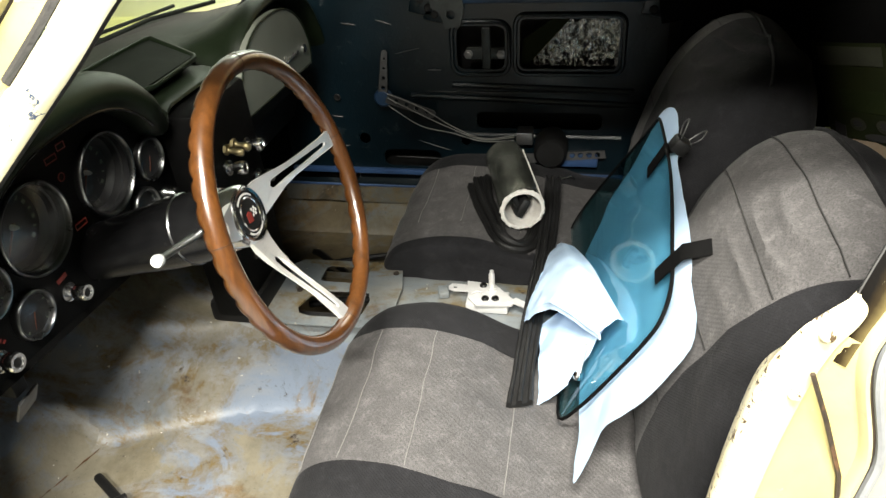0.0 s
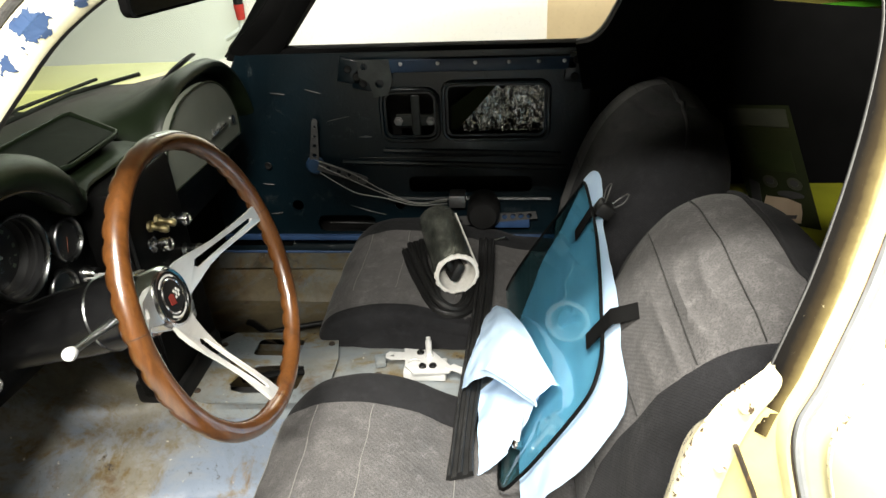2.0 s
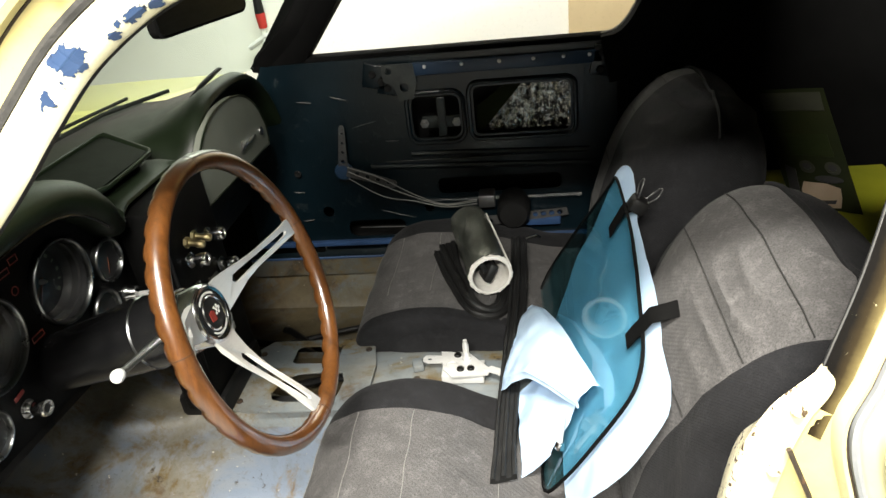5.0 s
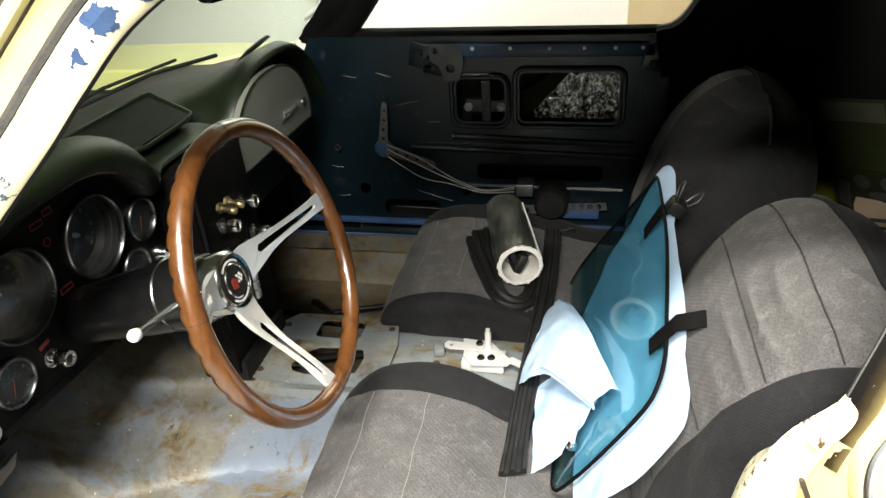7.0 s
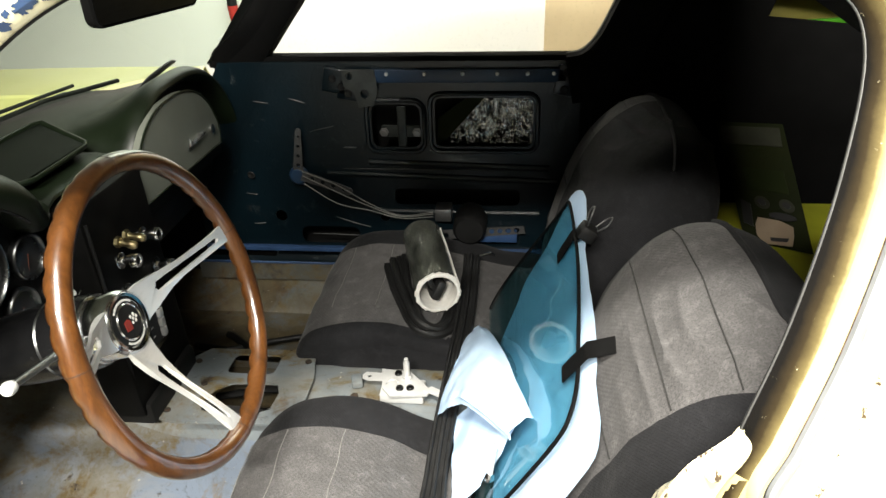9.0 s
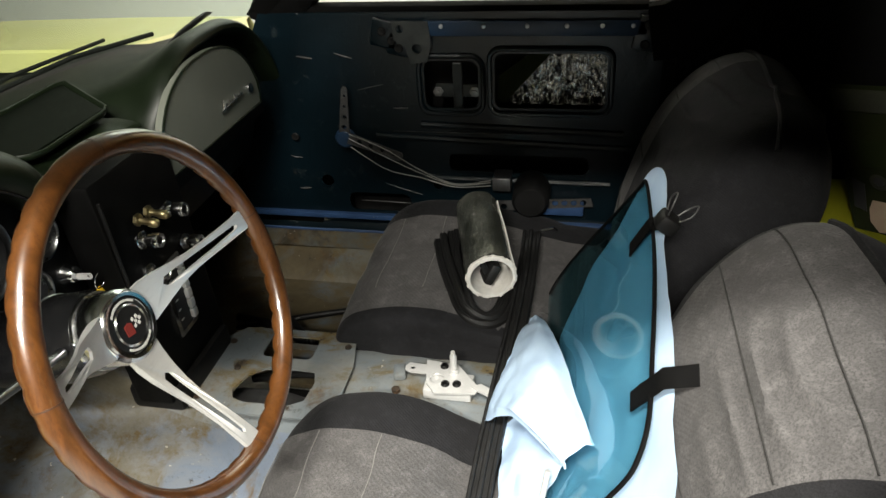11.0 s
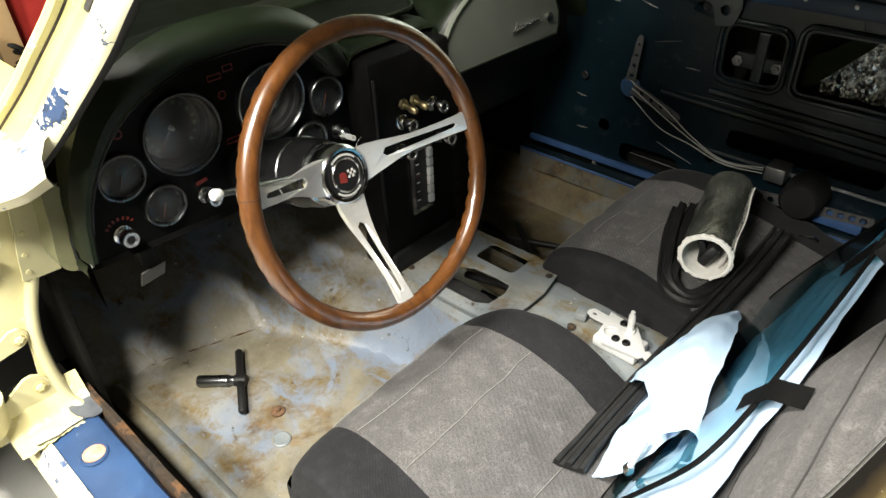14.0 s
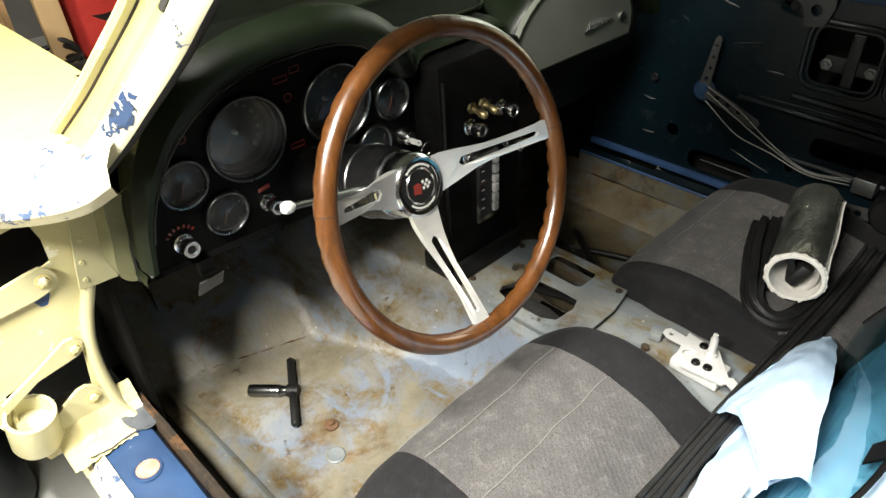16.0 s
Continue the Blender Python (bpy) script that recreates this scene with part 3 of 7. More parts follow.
def wall_tool():
    """A cord with a red and black grip and a pale clamp that hangs on the wall."""
    t = thing("hanging_cord", "grey cord with red and black grip hanging on the wall", "cord", (-1.015, 2.28, 0.46))
    x, y, up = -1.015, 2.285, 0.175
    under(t, "cord", Geo().tube([(x - 0.03, y, 1.0 + up), (x - 0.02, y, 0.62 + up), (x, y - 0.005, 0.46 + up)], 0.008, 6).tube([(x + 0.03, y, 1.0 + up), (x + 0.02, y, 0.6 + up), (x + 0.005, y - 0.005, 0.46 + up)], 0.008, 6), "wire")
    under(t, "black_grip", Geo().tube([(x, y - 0.01, 0.47 + up), (x, y - 0.012, 0.4 + up)], [0.02, 0.024], 10), "black")
    under(t, "red_grip", Geo().tube([(x, y - 0.012, 0.4 + up), (x + 0.002, y - 0.012, 0.33 + up)], [0.025, 0.02], 10), "red_cloth")
    under(t, "clamp", Geo().tube([(x - 0.09, y - 0.01, 0.24 + up), (x, y - 0.015, 0.29 + up), (x + 0.1, y - 0.01, 0.315 + up)], 0.012, 8).tube([(x, y - 0.012, 0.34 + up), (x - 0.01, y - 0.012, 0.2 + up)], 0.014, 8), "white_plastic")


# ---- car shell ----
def toe_x(y):
    """Where the floor turns up into the toe board, slanting back towards the tunnel on the driver's side."""
    return -0.705 if y > 0.10 else float(np.interp(y, (-0.56, -0.16, 0.10), (-0.727, -0.606, -0.705)))


def floor_height(x, y):
    """Height of the pressed floor: flat pans, a tunnel between them, a toe board in front."""
    c = 0.03
    w_top = 0.085 + 0.10 * sstep(-0.30, -0.75, x)
    w_bot = w_top + 0.075 + 0.07 * sstep(-0.30, -0.75, x)
    top = 0.195 + 0.13 * sstep(-0.45, -0.85, x)
    d = abs(y - c)
    tun = top * (1 - sstep(w_top, w_bot, d))
    toe = min(max(0.0, toe_x(y) - x) * 1.05, 0.6)
    h = max(0.0, 0.05 - abs(tun - toe)) / 0.05 * sstep(0.01, 0.06, min(tun, toe))
    z = max(tun, toe) + 0.0125 * h * h
    side = abs(y)
    if side > 0.59:
        z = max(z, 0.12 * sstep(0.592, 0.628, side) if y > 0 else 0.17 * sstep(0.596, 0.668, side))
    if x > 0.60:
        z = max(z, 0.30 * sstep(0.60, 0.66, x))
    ribs = 0.004 * (sstep(0.3, 0.7, math.sin(x * 42)) if -0.6 < x < -0.1 and 0.22 < d < 0.5 and y > 0 else 0)
    return z + ribs + 0.0025 * wob((x, y, 0), 9)


def in_tunnel_hole(x, y):
    return -0.285 < x < -0.125 and -0.065 < y < 0.12


def shell_floor():
    xs = np.linspace(-1.06, 1.7, 170)
    ys = np.linspace(-0.658, 0.635, 112)
    g, gt, gb, gf, gs = Geo(), Geo(), Geo(), Geo(), Geo()
    flat = [(x, y, floor_height(x, y)) for x in xs for y in ys]
    n = len(ys)
    g.v, gt.v, gb.v, gf.v, gs.v = list(flat), list(flat), list(flat), list(flat), list(flat)
    for i in range(len(xs) - 1):
        for j in range(n - 1):
            x, y = (xs[i] + xs[i + 1]) / 2, (ys[j] + ys[j + 1]) / 2
            if in_tunnel_hole(x, y):
                continue
            q = (i * n + j, i * n + j + 1, (i + 1) * n + j + 1, (i + 1) * n + j)
            # floor edge and upper toe board go black to stand for shade
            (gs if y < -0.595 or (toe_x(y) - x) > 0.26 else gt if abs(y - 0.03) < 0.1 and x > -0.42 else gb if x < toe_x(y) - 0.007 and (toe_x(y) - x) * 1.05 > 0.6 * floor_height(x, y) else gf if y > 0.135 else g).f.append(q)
    floor = whole("floor", g, "floor", "blue grey steel floor pan with rust stains", "floor", kind="structure")
    part("side_well", gs, "well_shade", floor, "edge and bulkhead of the floor well, painted black for shade")
    part("toe_board", gb, "floor", floor, "stained sloping toe board")
    part("passenger_pan", gf, "floor_far", floor, "grimy brown passenger floor pan, darkened for shade")
    part("tunnel_cover", gt, "tunnel", floor, "dull grey painted tunnel top")
    # a black sheet stands for the shade under the tunnel openings
    whole("tunnel_well", Geo().box((0.22, 0.24, 0.01), pose(-0.205, 0.03, 0.03)), "black", "black backing for the shade below the tunnel openings", "floor", kind="structure")
    case = thing("gearbox_case", "dull grey gearbox casing below the tunnel opening", "gearbox", (-0.2, 0.0, 0.04))
    under(case, "casing", Geo().tube([(-0.31, -0.005, 0.085), (-0.22, -0.005, 0.085), (-0.17, -0.005, 0.08), (-0.09, -0.005, 0.075)], [0.07, 0.07, 0.064, 0.055], 20), "grey_steel")
    under(case, "rod", Geo().tube([(-0.30, 0.075, 0.13), (-0.20, 0.08, 0.15), (-0.12, 0.085, 0.15)], 0.008, 8), "black", "black shift rod")
    bead = [(toe_x(y) - 0.004 - 0.004 * math.sin(9 * y), y, 0.004 + 0.003 * wob((0, y, 0), 40)) for y in np.linspace(-0.555, -0.16, 90)]
    whole("toe_seam", Geo().tube(bead, [max(0.0006, 0.0026 + 0.0036 * wob((y, 0, 0), 60)) for _, y, _ in bead], 6, squash=0.5), "bolt_rust", "rusty ragged seam at the foot of the toe board", "seam", kind="structure")
    holes = [rounded_rect(0.10, 0.062, 0.012, 3, -0.21, 0.088), [(-0.275, -0.035), (-0.262, 0.005), (-0.235, 0.025), (-0.18, 0.03), (-0.142, 0.028), (-0.132, 0.0), (-0.136, -0.045), (-0.16, -0.06), (-0.24, -0.062), (-0.265, -0.055)]]
    outer = [(-0.36, -0.075), (-0.35, 0.10), (-0.32, 0.135), (-0.12, 0.14), (-0.09, 0.12), (-0.075, 0.05), (-0.075, -0.06), (-0.11, -0.085), (-0.31, -0.09)]
    pl = whole("tunnel_plate", Geo().plate(outer, holes, 0.004, pose(0, 0, 0.2085)), "tunnel", "rusty grey steel plate with two openings on the tunnel", "plate")
    for x, y in ((-0.33, 0.09), (-0.33, -0.06), (-0.1, 0.1), (-0.095, -0.05), (-0.29, 0.02)):
        under(pl, "screw", Geo().lathe([(0.0, 0.004), (0.006, 0.003), (0.007, 0.0)], pose(x, y, 0.2105), 8), "rust")
    # weld seam along the pan, bolts and drain plugs
    whole("floor_seam", Geo().tube([(-0.71, -0.572, 0.005), (-0.57, -0.566, 0.005), (-0.45, -0.563, 0.005), (-0.36, -0.563, 0.005), (0.4, -0.563, 0.005)], 0.0055, 6, squash=1.8), "tunnel", "raised weld seam along the floor pan", "seam", kind="structure")
    b = thing("floor_bolt", "rusty bolt head in the floor pan", "bolt", (-0.398, -0.389, 0.0), "floor bolts")
    under(b, "washer", Geo().lathe([(0.014, 0.0), (0.014, 0.0055), (0.007, 0.007), (0, 0.007)], pose(-0.398, -0.389, 0.0), 16), "bolt_rust")
    under(b, "bolt_head", Geo().lathe([(0.007, 0.006), (0.006, 0.012), (0, 0.013)], pose(-0.398, -0.389, 0.0), 6), "bolt_rust")
    b = thing("floor_plug", "flat grey painted plug in the floor pan", "plug", (-0.336, -0.426, 0.0), "floor bolts")
    under(b, "disc", Geo().lathe([(0.019, -0.002), (0.0185, 0.003), (0.016, 0.0045), (0.012, 0.0035), (0, 0.003)], pose(-0.336, -0.426, 0.0), 20), "tunnel", "dented disc")


def sills():
    for s, name in ((-1, "sill_left"), (1, "sill_right")):
        inner = 0.042 if s < 0 else 0.0
        prof = [(0.615 + inner, 0.10), (0.62 + inner, 0.150), (0.628 + inner, 0.168), (0.65 + 0.8 * inner, 0.170), (0.745, 0.163), (0.765, 0.150), (0.775, 0.12), (0.77, -0.06), (0.62, -0.06)]
        xs = np.linspace(-0.56, 0.60, 30)
        rows = [[(x, s * (y + 0.0015 * wob((x, y, z), 14)), z + 0.002 * wob((x, z, y), 11)) for y, z in prof] for x in xs]
        g = Geo().grid(rows)
        # the far sill gets the dimmed blue, its shade put into the colour
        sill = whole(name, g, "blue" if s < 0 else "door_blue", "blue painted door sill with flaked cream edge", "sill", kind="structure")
        # flaked outer lip and rusty inner flange
        lip = [[(x, s * y, z) for y, z in ((0.747, 0.1662), (0.752, 0.1640), (0.764, 0.157), (0.778, 0.135), (0.780, 0.11))] for x in xs]
        part("outer_lip", Geo().grid(lip), "lip_chip", sill, "flaking cream paint over blue")
        fl = [[(x, s * (y + inner + 0.002 * wob((x, 0, 0), 30, 3)), z + 0.002 * wob((x, 1, 0), 40)) for y, z in ((0.606, 0.10), (0.606, 0.178 if s < 0 else 0.150), (0.614, 0.180 if s < 0 else 0.152), (0.619, 0.172 if s < 0 else 0.150), (0.619, 0.10))] for x in xs]
        part("inner_flange", Geo().grid(fl), "rust" if s < 0 else "toe", sill, "rusty brown seam flange")
        if s > 0:
            part("painted_edge", Geo().tube([(x, 0.608, 0.1535 + 0.001 * wob((x, 0, 0), 30)) for x in xs], 0.0038, 6), "blue", sill, "blue painted edge")
        if s < 0:
            part("plug", Geo().lathe([(0.0175, -0.001), (0.018, 0.0015), (0.016, 0.0015), (0.015, 0.0004), (0.0, 0.0002)], pose(-0.404, -0.710, 0.1712), 28), "orange_plug", sill, "pale plug with an orange stain")
            part("plug_shadow_ring", Geo().lathe([(0.0175, 0.0), (0.019, 0.0028), (0.0215, 0.0030), (0.0235, 0.0)], pose(-0.404, -0.710, 0.1698), 28), "blue", sill)


# the line of the door opening, from the foot of the windscreen pillar over the roof and down behind the seat
OPENING = [(-0.345, 0.662, 0.645), (-0.286, 0.642, 0.710), (-0.190, 0.602, 0.822), (-0.110, 0.566, 0.918), (-0.04, 0.545, 0.975), (0.03, 0.530, 1.020),
           (0.13, 0.522, 1.045), (0.28, 0.520, 1.052), (0.42, 0.522, 1.046), (0.51, 0.530, 1.016), (0.540, 0.540, 0.97), (0.538, 0.562, 0.89), (0.518, 0.592, 0.815), (0.490, 0.612, 0.752), (0.462, 0.624, 0.722), (0.430, 0.630, 0.713)]


LATCH = [(0.484, -0.601, 0.718), (0.470, -0.606, 0.680), (0.458, -0.610, 0.62), (0.448, -0.613, 0.54), (0.442, -0.615, 0.44), (0.436, -0.616, 0.32), (0.43, -0.617, 0.16)]


DRIVER = [(-0.39, -0.628, 0.655), (-0.345, -0.606, 0.70), (-0.30, -0.583, 0.75), (-0.24, -0.556, 0.815), (-0.18, -0.542, 0.875), (-0.14, -0.524, 0.922), (-0.085, -0.509, 0.975), (0.0, -0.506, 1.02),
          (0.118, -0.512, 1.045), (0.28, -0.520, 1.052), (0.42, -0.522, 1.046), (0.50, -0.528, 1.022), (0.532, -0.536, 0.985), (0.530, -0.555, 0.90), (0.510, -0.580, 0.80), (0.484, -0.601, 0.718)]


def opening_path(s, n=8):
    pts = spline(DRIVER if s < 0 else OPENING, n)
    centre = Vector((0.15, s * 0.57, 0.82))
    dirs = []
    for i, p in enumerate(pts):
        t = (pts[min(i + 1, len(pts) - 1)] - pts[max(i - 1, 0)]).normalized()
        side = Vector((0, s, 0))
        side = (side - t * side.dot(t)).normalized()
        out = t.cross(side).normalized()
        if out.dot(p - centre) < 0:
            out = -out
        dirs.append((out, side))
    return pts, dirs


def door_frames():
    # driver's side: painted channel with chipped ridge; passenger's side: black trim inside
    pts, dirs = opening_path(-1)
    fr = thing("door_frame", "chipped cream door opening frame with blue paint showing", "door frame", (0.15, -0.58, 0.7), kind="structure")

    def strip(name, prof, material, label="", a=0, b=None):
        under(fr, name, Geo().grid(strip_sweep(pts[a:b], dirs[a:b], prof)), material, label)

    strip("inner_trim", [(0.005, -0.004), (0.0, -0.003), (-0.0015, 0.0), (0.0, 0.002)], "rubber", "black inner trim edge", 76)
    strip("inner_trim", [(0.010, -0.018), (0.003, -0.012), (-0.0005, -0.006), (-0.0015, -0.001), (0.0, 0.003)], "rubber", "black inner trim edge", 0, 77)
    strip("bright_bead", [(-0.0006, 0.0002), (-0.0012, 0.0008), (-0.0006, 0.0016), (0.0004, 0.0018)], "steel", "thin dull metal bead", 74, None)
    cut = 92
    strip("white_ridge", [(0.0, 0.001), (0.003, 0.006), (0.009, 0.011), (0.020, 0.0145), (0.031, 0.0145), (0.035, 0.012), (0.0365, 0.008)], "white_blue", "chipped white paint over blue", 0, cut)
    strip("yellow_channel", [(0.036, 0.0095), (0.038, 0.0080), (0.060, 0.0105), (0.066, 0.015)], "cream_channel", "yellowed cream channel", 0, cut)
    strip("groove_rubber", [(0.0335, 0.010), (0.0340, 0.0150), (0.0380, 0.0165), (0.0425, 0.0140), (0.0440, 0.0085)], "seal_dark", "worn grey rubber in the groove", 27, 66)
    strip("screen_seal", [(0.083, 0.006), (0.088, 0.009), (0.096, 0.002), (0.102, -0.012), (0.106, -0.03)], "seal_dark", "dark rubber windscreen seal", 0, 52)
    strip("drip_rubber", [(0.056, 0.010), (0.055, 0.018), (0.061, 0.025), (0.068, 0.022), (0.069, 0.012)], "seal_old", "cracked weathered seal", 50, cut)
    strip("dark_joint", [(0.0645, 0.0140), (0.0655, 0.0162), (0.0672, 0.0162)], "rust", "dark rusty joint line", 0, 51)
    strip("outer_lip", [(0.066, 0.014), (0.068, 0.024), (0.073, 0.028), (0.079, 0.024), (0.085, -0.01)], "cream", "", 0, cut)
    strip("roof_skin", [(0.080, 0.026), (0.10, 0.015), (0.13, -0.03), (0.16, -0.09)], "cream_plain", "", 46, 96)

    def bare_patch(a0, a1, c0, c1, seed, cut_off):
        """A ragged place where the white paint is gone and the blue shows."""
        ridge = [(0.0, 0.001), (0.003, 0.006), (0.009, 0.011), (0.020, 0.0145), (0.031, 0.0145), (0.035, 0.012)]
        nu, nv = 64, 30
        g = Geo()

        def at(u, v):
            k = a0 + (a1 - a0) * u
            i = min(int(k), len(pts) - 2)
            p = pts[i].lerp(pts[i + 1], k - i)
            o, sd = dirs[i]
            c = c0 + (c1 - c0) * v
            q = max(n for n in range(5) if ridge[n][0] <= c or n == 0)
            w = (c - ridge[q][0]) / (ridge[q + 1][0] - ridge[q][0])
            e = ridge[q][1] + (ridge[q + 1][1] - ridge[q][1]) * w
            return p + o * (c - 0.0003) + sd * (e + 0.0005)

        g.v = [tuple(at(i / nu, k / nv)) for i in range(nu + 1) for k in range(nv + 1)]
        for i in range(nu):
            for k in range(nv):
                u, v = (i + 0.5) / nu * 2 - 1, (k + 0.5) / nv * 2 - 1
                m = Vector(g.v[i * (nv + 1) + k])
                if u * u + v * v + 1.1 * wob(m, 110, seed) + 0.5 * wob(m, 330, seed) < cut_off:
                    g.f.append((i * (nv + 1) + k, i * (nv + 1) + k + 1, (i + 1) * (nv + 1) + k + 1, (i + 1) * (nv + 1) + k))
        under(fr, "bare_patch", g, "bare_blue", "bare blue paint patch", 0)

    bare_patch(44.5, 48.5, 0.004, 0.031, 2.0, 0.55)
    bare_patch(41.5, 44.0, 0.006, 0.024, 5.0, 0.30)
    bare_patch(49.5, 56.0, 0.002, 0.014, 7.0, 0.40)
    bare_patch(57.0, 63.0, 0.004, 0.020, 9.0, 0.20)
    bare_patch(8.5, 18.5, 0.004, 0.036, 12.0, 0.62)
    bare_patch(67.0, 76.0, 0.002, 0.030, 15.0, -0.1)
    # behind the door, from the roof down to the sill: shaded groove, cream face, grey seal, outer skin
    low = spline(LATCH, 6)
    pts, dirs = pts[cut - 1:] + low[2:], list(dirs[cut - 1:])
    for i in range(2, len(low)):
        t = (low[min(i + 1, len(low) - 1)] - low[i - 1]).normalized()
        side = Vector((0, -1, 0))
        side = (side - t * side.dot(t)).normalized()
        out = t.cross(side).normalized()
        dirs.append((out if out.x > 0 else -out, side))
    top = len(dirs) - len(low) + 9
    # groove face whose shade is painted in along the uv ramp
    ob = under(fr, "groove_face", Geo().grid(strip_sweep(pts[:top], dirs[:top], [(0.0, 0.0018), (0.004, 0.0048), (0.009, 0.0078), (0.014, 0.0105), (0.0185, 0.013)])), "groove_shade", "chipped cream groove face with brown shade painted in")
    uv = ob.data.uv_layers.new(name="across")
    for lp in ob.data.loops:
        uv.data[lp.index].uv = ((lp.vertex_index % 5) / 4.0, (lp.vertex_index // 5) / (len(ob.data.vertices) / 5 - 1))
    wide = [sstep(0.70, 0.56, p.z) for p in pts]

    def ladder(name, prof, material, label="", a=0, b=None):
        """Like strip, but it steps further back below the belt line."""
        rows = [[tuple(p + o * (c + 0.045 * w) + sd * e) for c, e in prof] for p, (o, sd), w in list(zip(pts, dirs, wide))[a:b]]
        under(fr, name, Geo().grid(rows), material, label)

    rows = [[tuple(p + o * c + sd * e) for c, e in ((-0.014, -0.002), (0.0, 0.0018), (0.006, 0.007), (0.0185 + 0.045 * w, 0.0135))] for p, (o, sd), w in list(zip(pts, dirs, wide))[top - 4:]]
    under(fr, "lower_face", Geo().grid(rows), "cream_channel", "yellowed cream latch face")
    ladder("cream_ridge", [(0.018, 0.0128), (0.0200, 0.020), (0.0232, 0.0235), (0.0270, 0.022), (0.0285, 0.018)], "cream_plain")
    ladder("rust_line", [(0.0282, 0.018), (0.0295, 0.0192), (0.0308, 0.018)], "rust", "rusty seam line")
    ladder("grey_seal", [(0.0305, 0.017), (0.031, 0.0225), (0.034, 0.0245), (0.0375, 0.0235), (0.0385, 0.018)], "grey_rubber", "weathered grey rubber seal")
    ladder("quarter_edge", [(0.0382, 0.018), (0.042, 0.021), (0.049, 0.0225), (0.0525, 0.026), (0.0535, 0.032)], "cream_plain")
    ladder("edge_line", [(0.0530, 0.031), (0.0540, 0.0345), (0.0555, 0.0345)], "edge_chip", "rusty chipped skin edge")
    ladder("quarter_skin", [(0.0550, 0.034), (0.062, 0.041), (0.09, 0.054), (0.25, 0.075), (0.7, 0.09)], "cream_plain")

    pts, dirs = opening_path(1)
    fr2 = thing("far_door_frame", "black trimmed passenger door opening frame", "door frame", (0.15, 0.58, 0.7), kind="structure")
    under(fr2, "inner_trim", Geo().grid(strip_sweep(pts, dirs, [(0.10, -0.06), (0.05, -0.05), (0.012, -0.04), (0.0, -0.03), (-0.003, 0.0), (0.002, 0.02), (0.03, 0.03), (0.09, 0.03)])), "headliner")
    under(fr2, "bright_bead", Geo().grid(strip_sweep(pts[40:], dirs[40:], [(-0.003, -0.004), (-0.006, 0.0), (-0.003, 0.005)])), "steel")
    under(fr2, "outer_skin", Geo().grid(strip_sweep(pts, dirs, [(0.02, 0.03), (0.05, 0.045), (0.1, 0.05)])), "hood")


def roof():
    a, _ = opening_path(-1)
    b, _ = opening_path(1)
    g = Geo()
    top = []
    for p, q in zip(a[56:98], b[40:82]):
        row = []
        for k in range(17):
            t = k / 16
            r = p.lerp(q, t)
            r.z += 0.035 * math.sin(math.pi * t) + 0.01
            row.append(tuple(r))
        top.append(row)
    g.grid(top)
    whole("roof_lining", g, "headliner", "black roof lining", "ceiling", kind="structure")
    g2 = Geo().grid([[(x, y, z + 0.03) for x, y, z in row] for row in top])
    whole("roof", g2, "hood", "cream painted car roof", "roof", kind="structure")
    # fastback behind the seats, with quarter walls, bulkhead and a small rear side light
    rows = []
    for i in range(13):
        t = i / 12
        x = 0.52 + 1.25 * t
        zt = 1.09 - 0.03 * t - 0.42 * t * t
        hw = 0.53 - 0.06 * t
        row = []
        for k in range(21):
            u = -1 + 2 * k / 20
            y = hw * u * (1 + 0.0)
            row.append((x, y, zt - 0.045 * abs(u) ** 6 - 0.02 * u * u))
        rows.append(row)
    def with_window(rw):
        g = Geo().grid(rw)
        g.f = [q for q in g.f if not (0.74 < sum(g.v[i][0] for i in q) / 4 < 1.00 and abs(sum(g.v[i][1] for i in q) / 4) < 0.32)]
        return g

    whole("fastback_lining", with_window(rows), "headliner", "black rear roof lining", "ceiling", kind="structure")
    whole("fastback_skin", with_window([[(x, y * 1.03, z + 0.03) for x, y, z in r] for r in rows]), "hood", "cream painted fastback roof", "roof", kind="structure")
    pane = whole("rear_window", Geo().grid([[(x, y * 0.64, z + 0.018) for x, y, z in r] for r in rows[2:6]]), "windshield", "curved rear window glass", "window", kind="structure")
    pane.visible_shadow = False
    for s in (-1, 1):
        outer = [(0.50 if s < 0 else 0.48, 0.0), (1.78, 0.0), (1.78, 0.66), (1.5, 0.79), (1.2, 0.93), (0.9, 1.03), (0.55, 1.06)] + ([(0.545, 0.9), (0.515, 0.77), (0.49, 0.72)] if s > 0 else [])
        hole = [[(0.845, 0.800), (1.09, 0.775), (1.09, 0.860), (0.875, 0.904)]] if s > 0 else []
        g = Geo().plate(outer, hole, 0.012, Matrix(((1, 0, 0, 0), (0, 0, 1, s * 0.585), (0, 1, 0, 0), (0, 0, 0, 1))))
        if s < 0:
            g.v = [(x, y + 0.055 * z, z) for x, y, z in g.v]
        whole("quarter_wall_right" if s > 0 else "quarter_wall_left", g, "headliner", "black inner quarter wall behind the seats", "wall", kind="structure")
    whole("rear_bulkhead", Geo().box((0.02, 1.2, 0.9), pose(1.79, 0, 0.42)), "headliner", "black rear bulkhead", "wall", kind="structure")
    whole("cowl_bulkhead", Geo().box((0.02, 1.3, 0.56), pose(-1.08, 0, 0.24)), "black", "dark firewall behind the dashboard", "wall", kind="structure")
    for s in (-1, 1):
        # kick panels wear the same black, so the footwell's shade is painted on
        whole("kick_panel", Geo().box((0.52 if s < 0 else 0.74, 0.012, 0.58), pose(-0.82 if s < 0 else -0.71, s * 0.632, 0.27), 0.003), "well_shade", "dark kick panel beside the footwell", "panel", "kick panels", kind="structure")


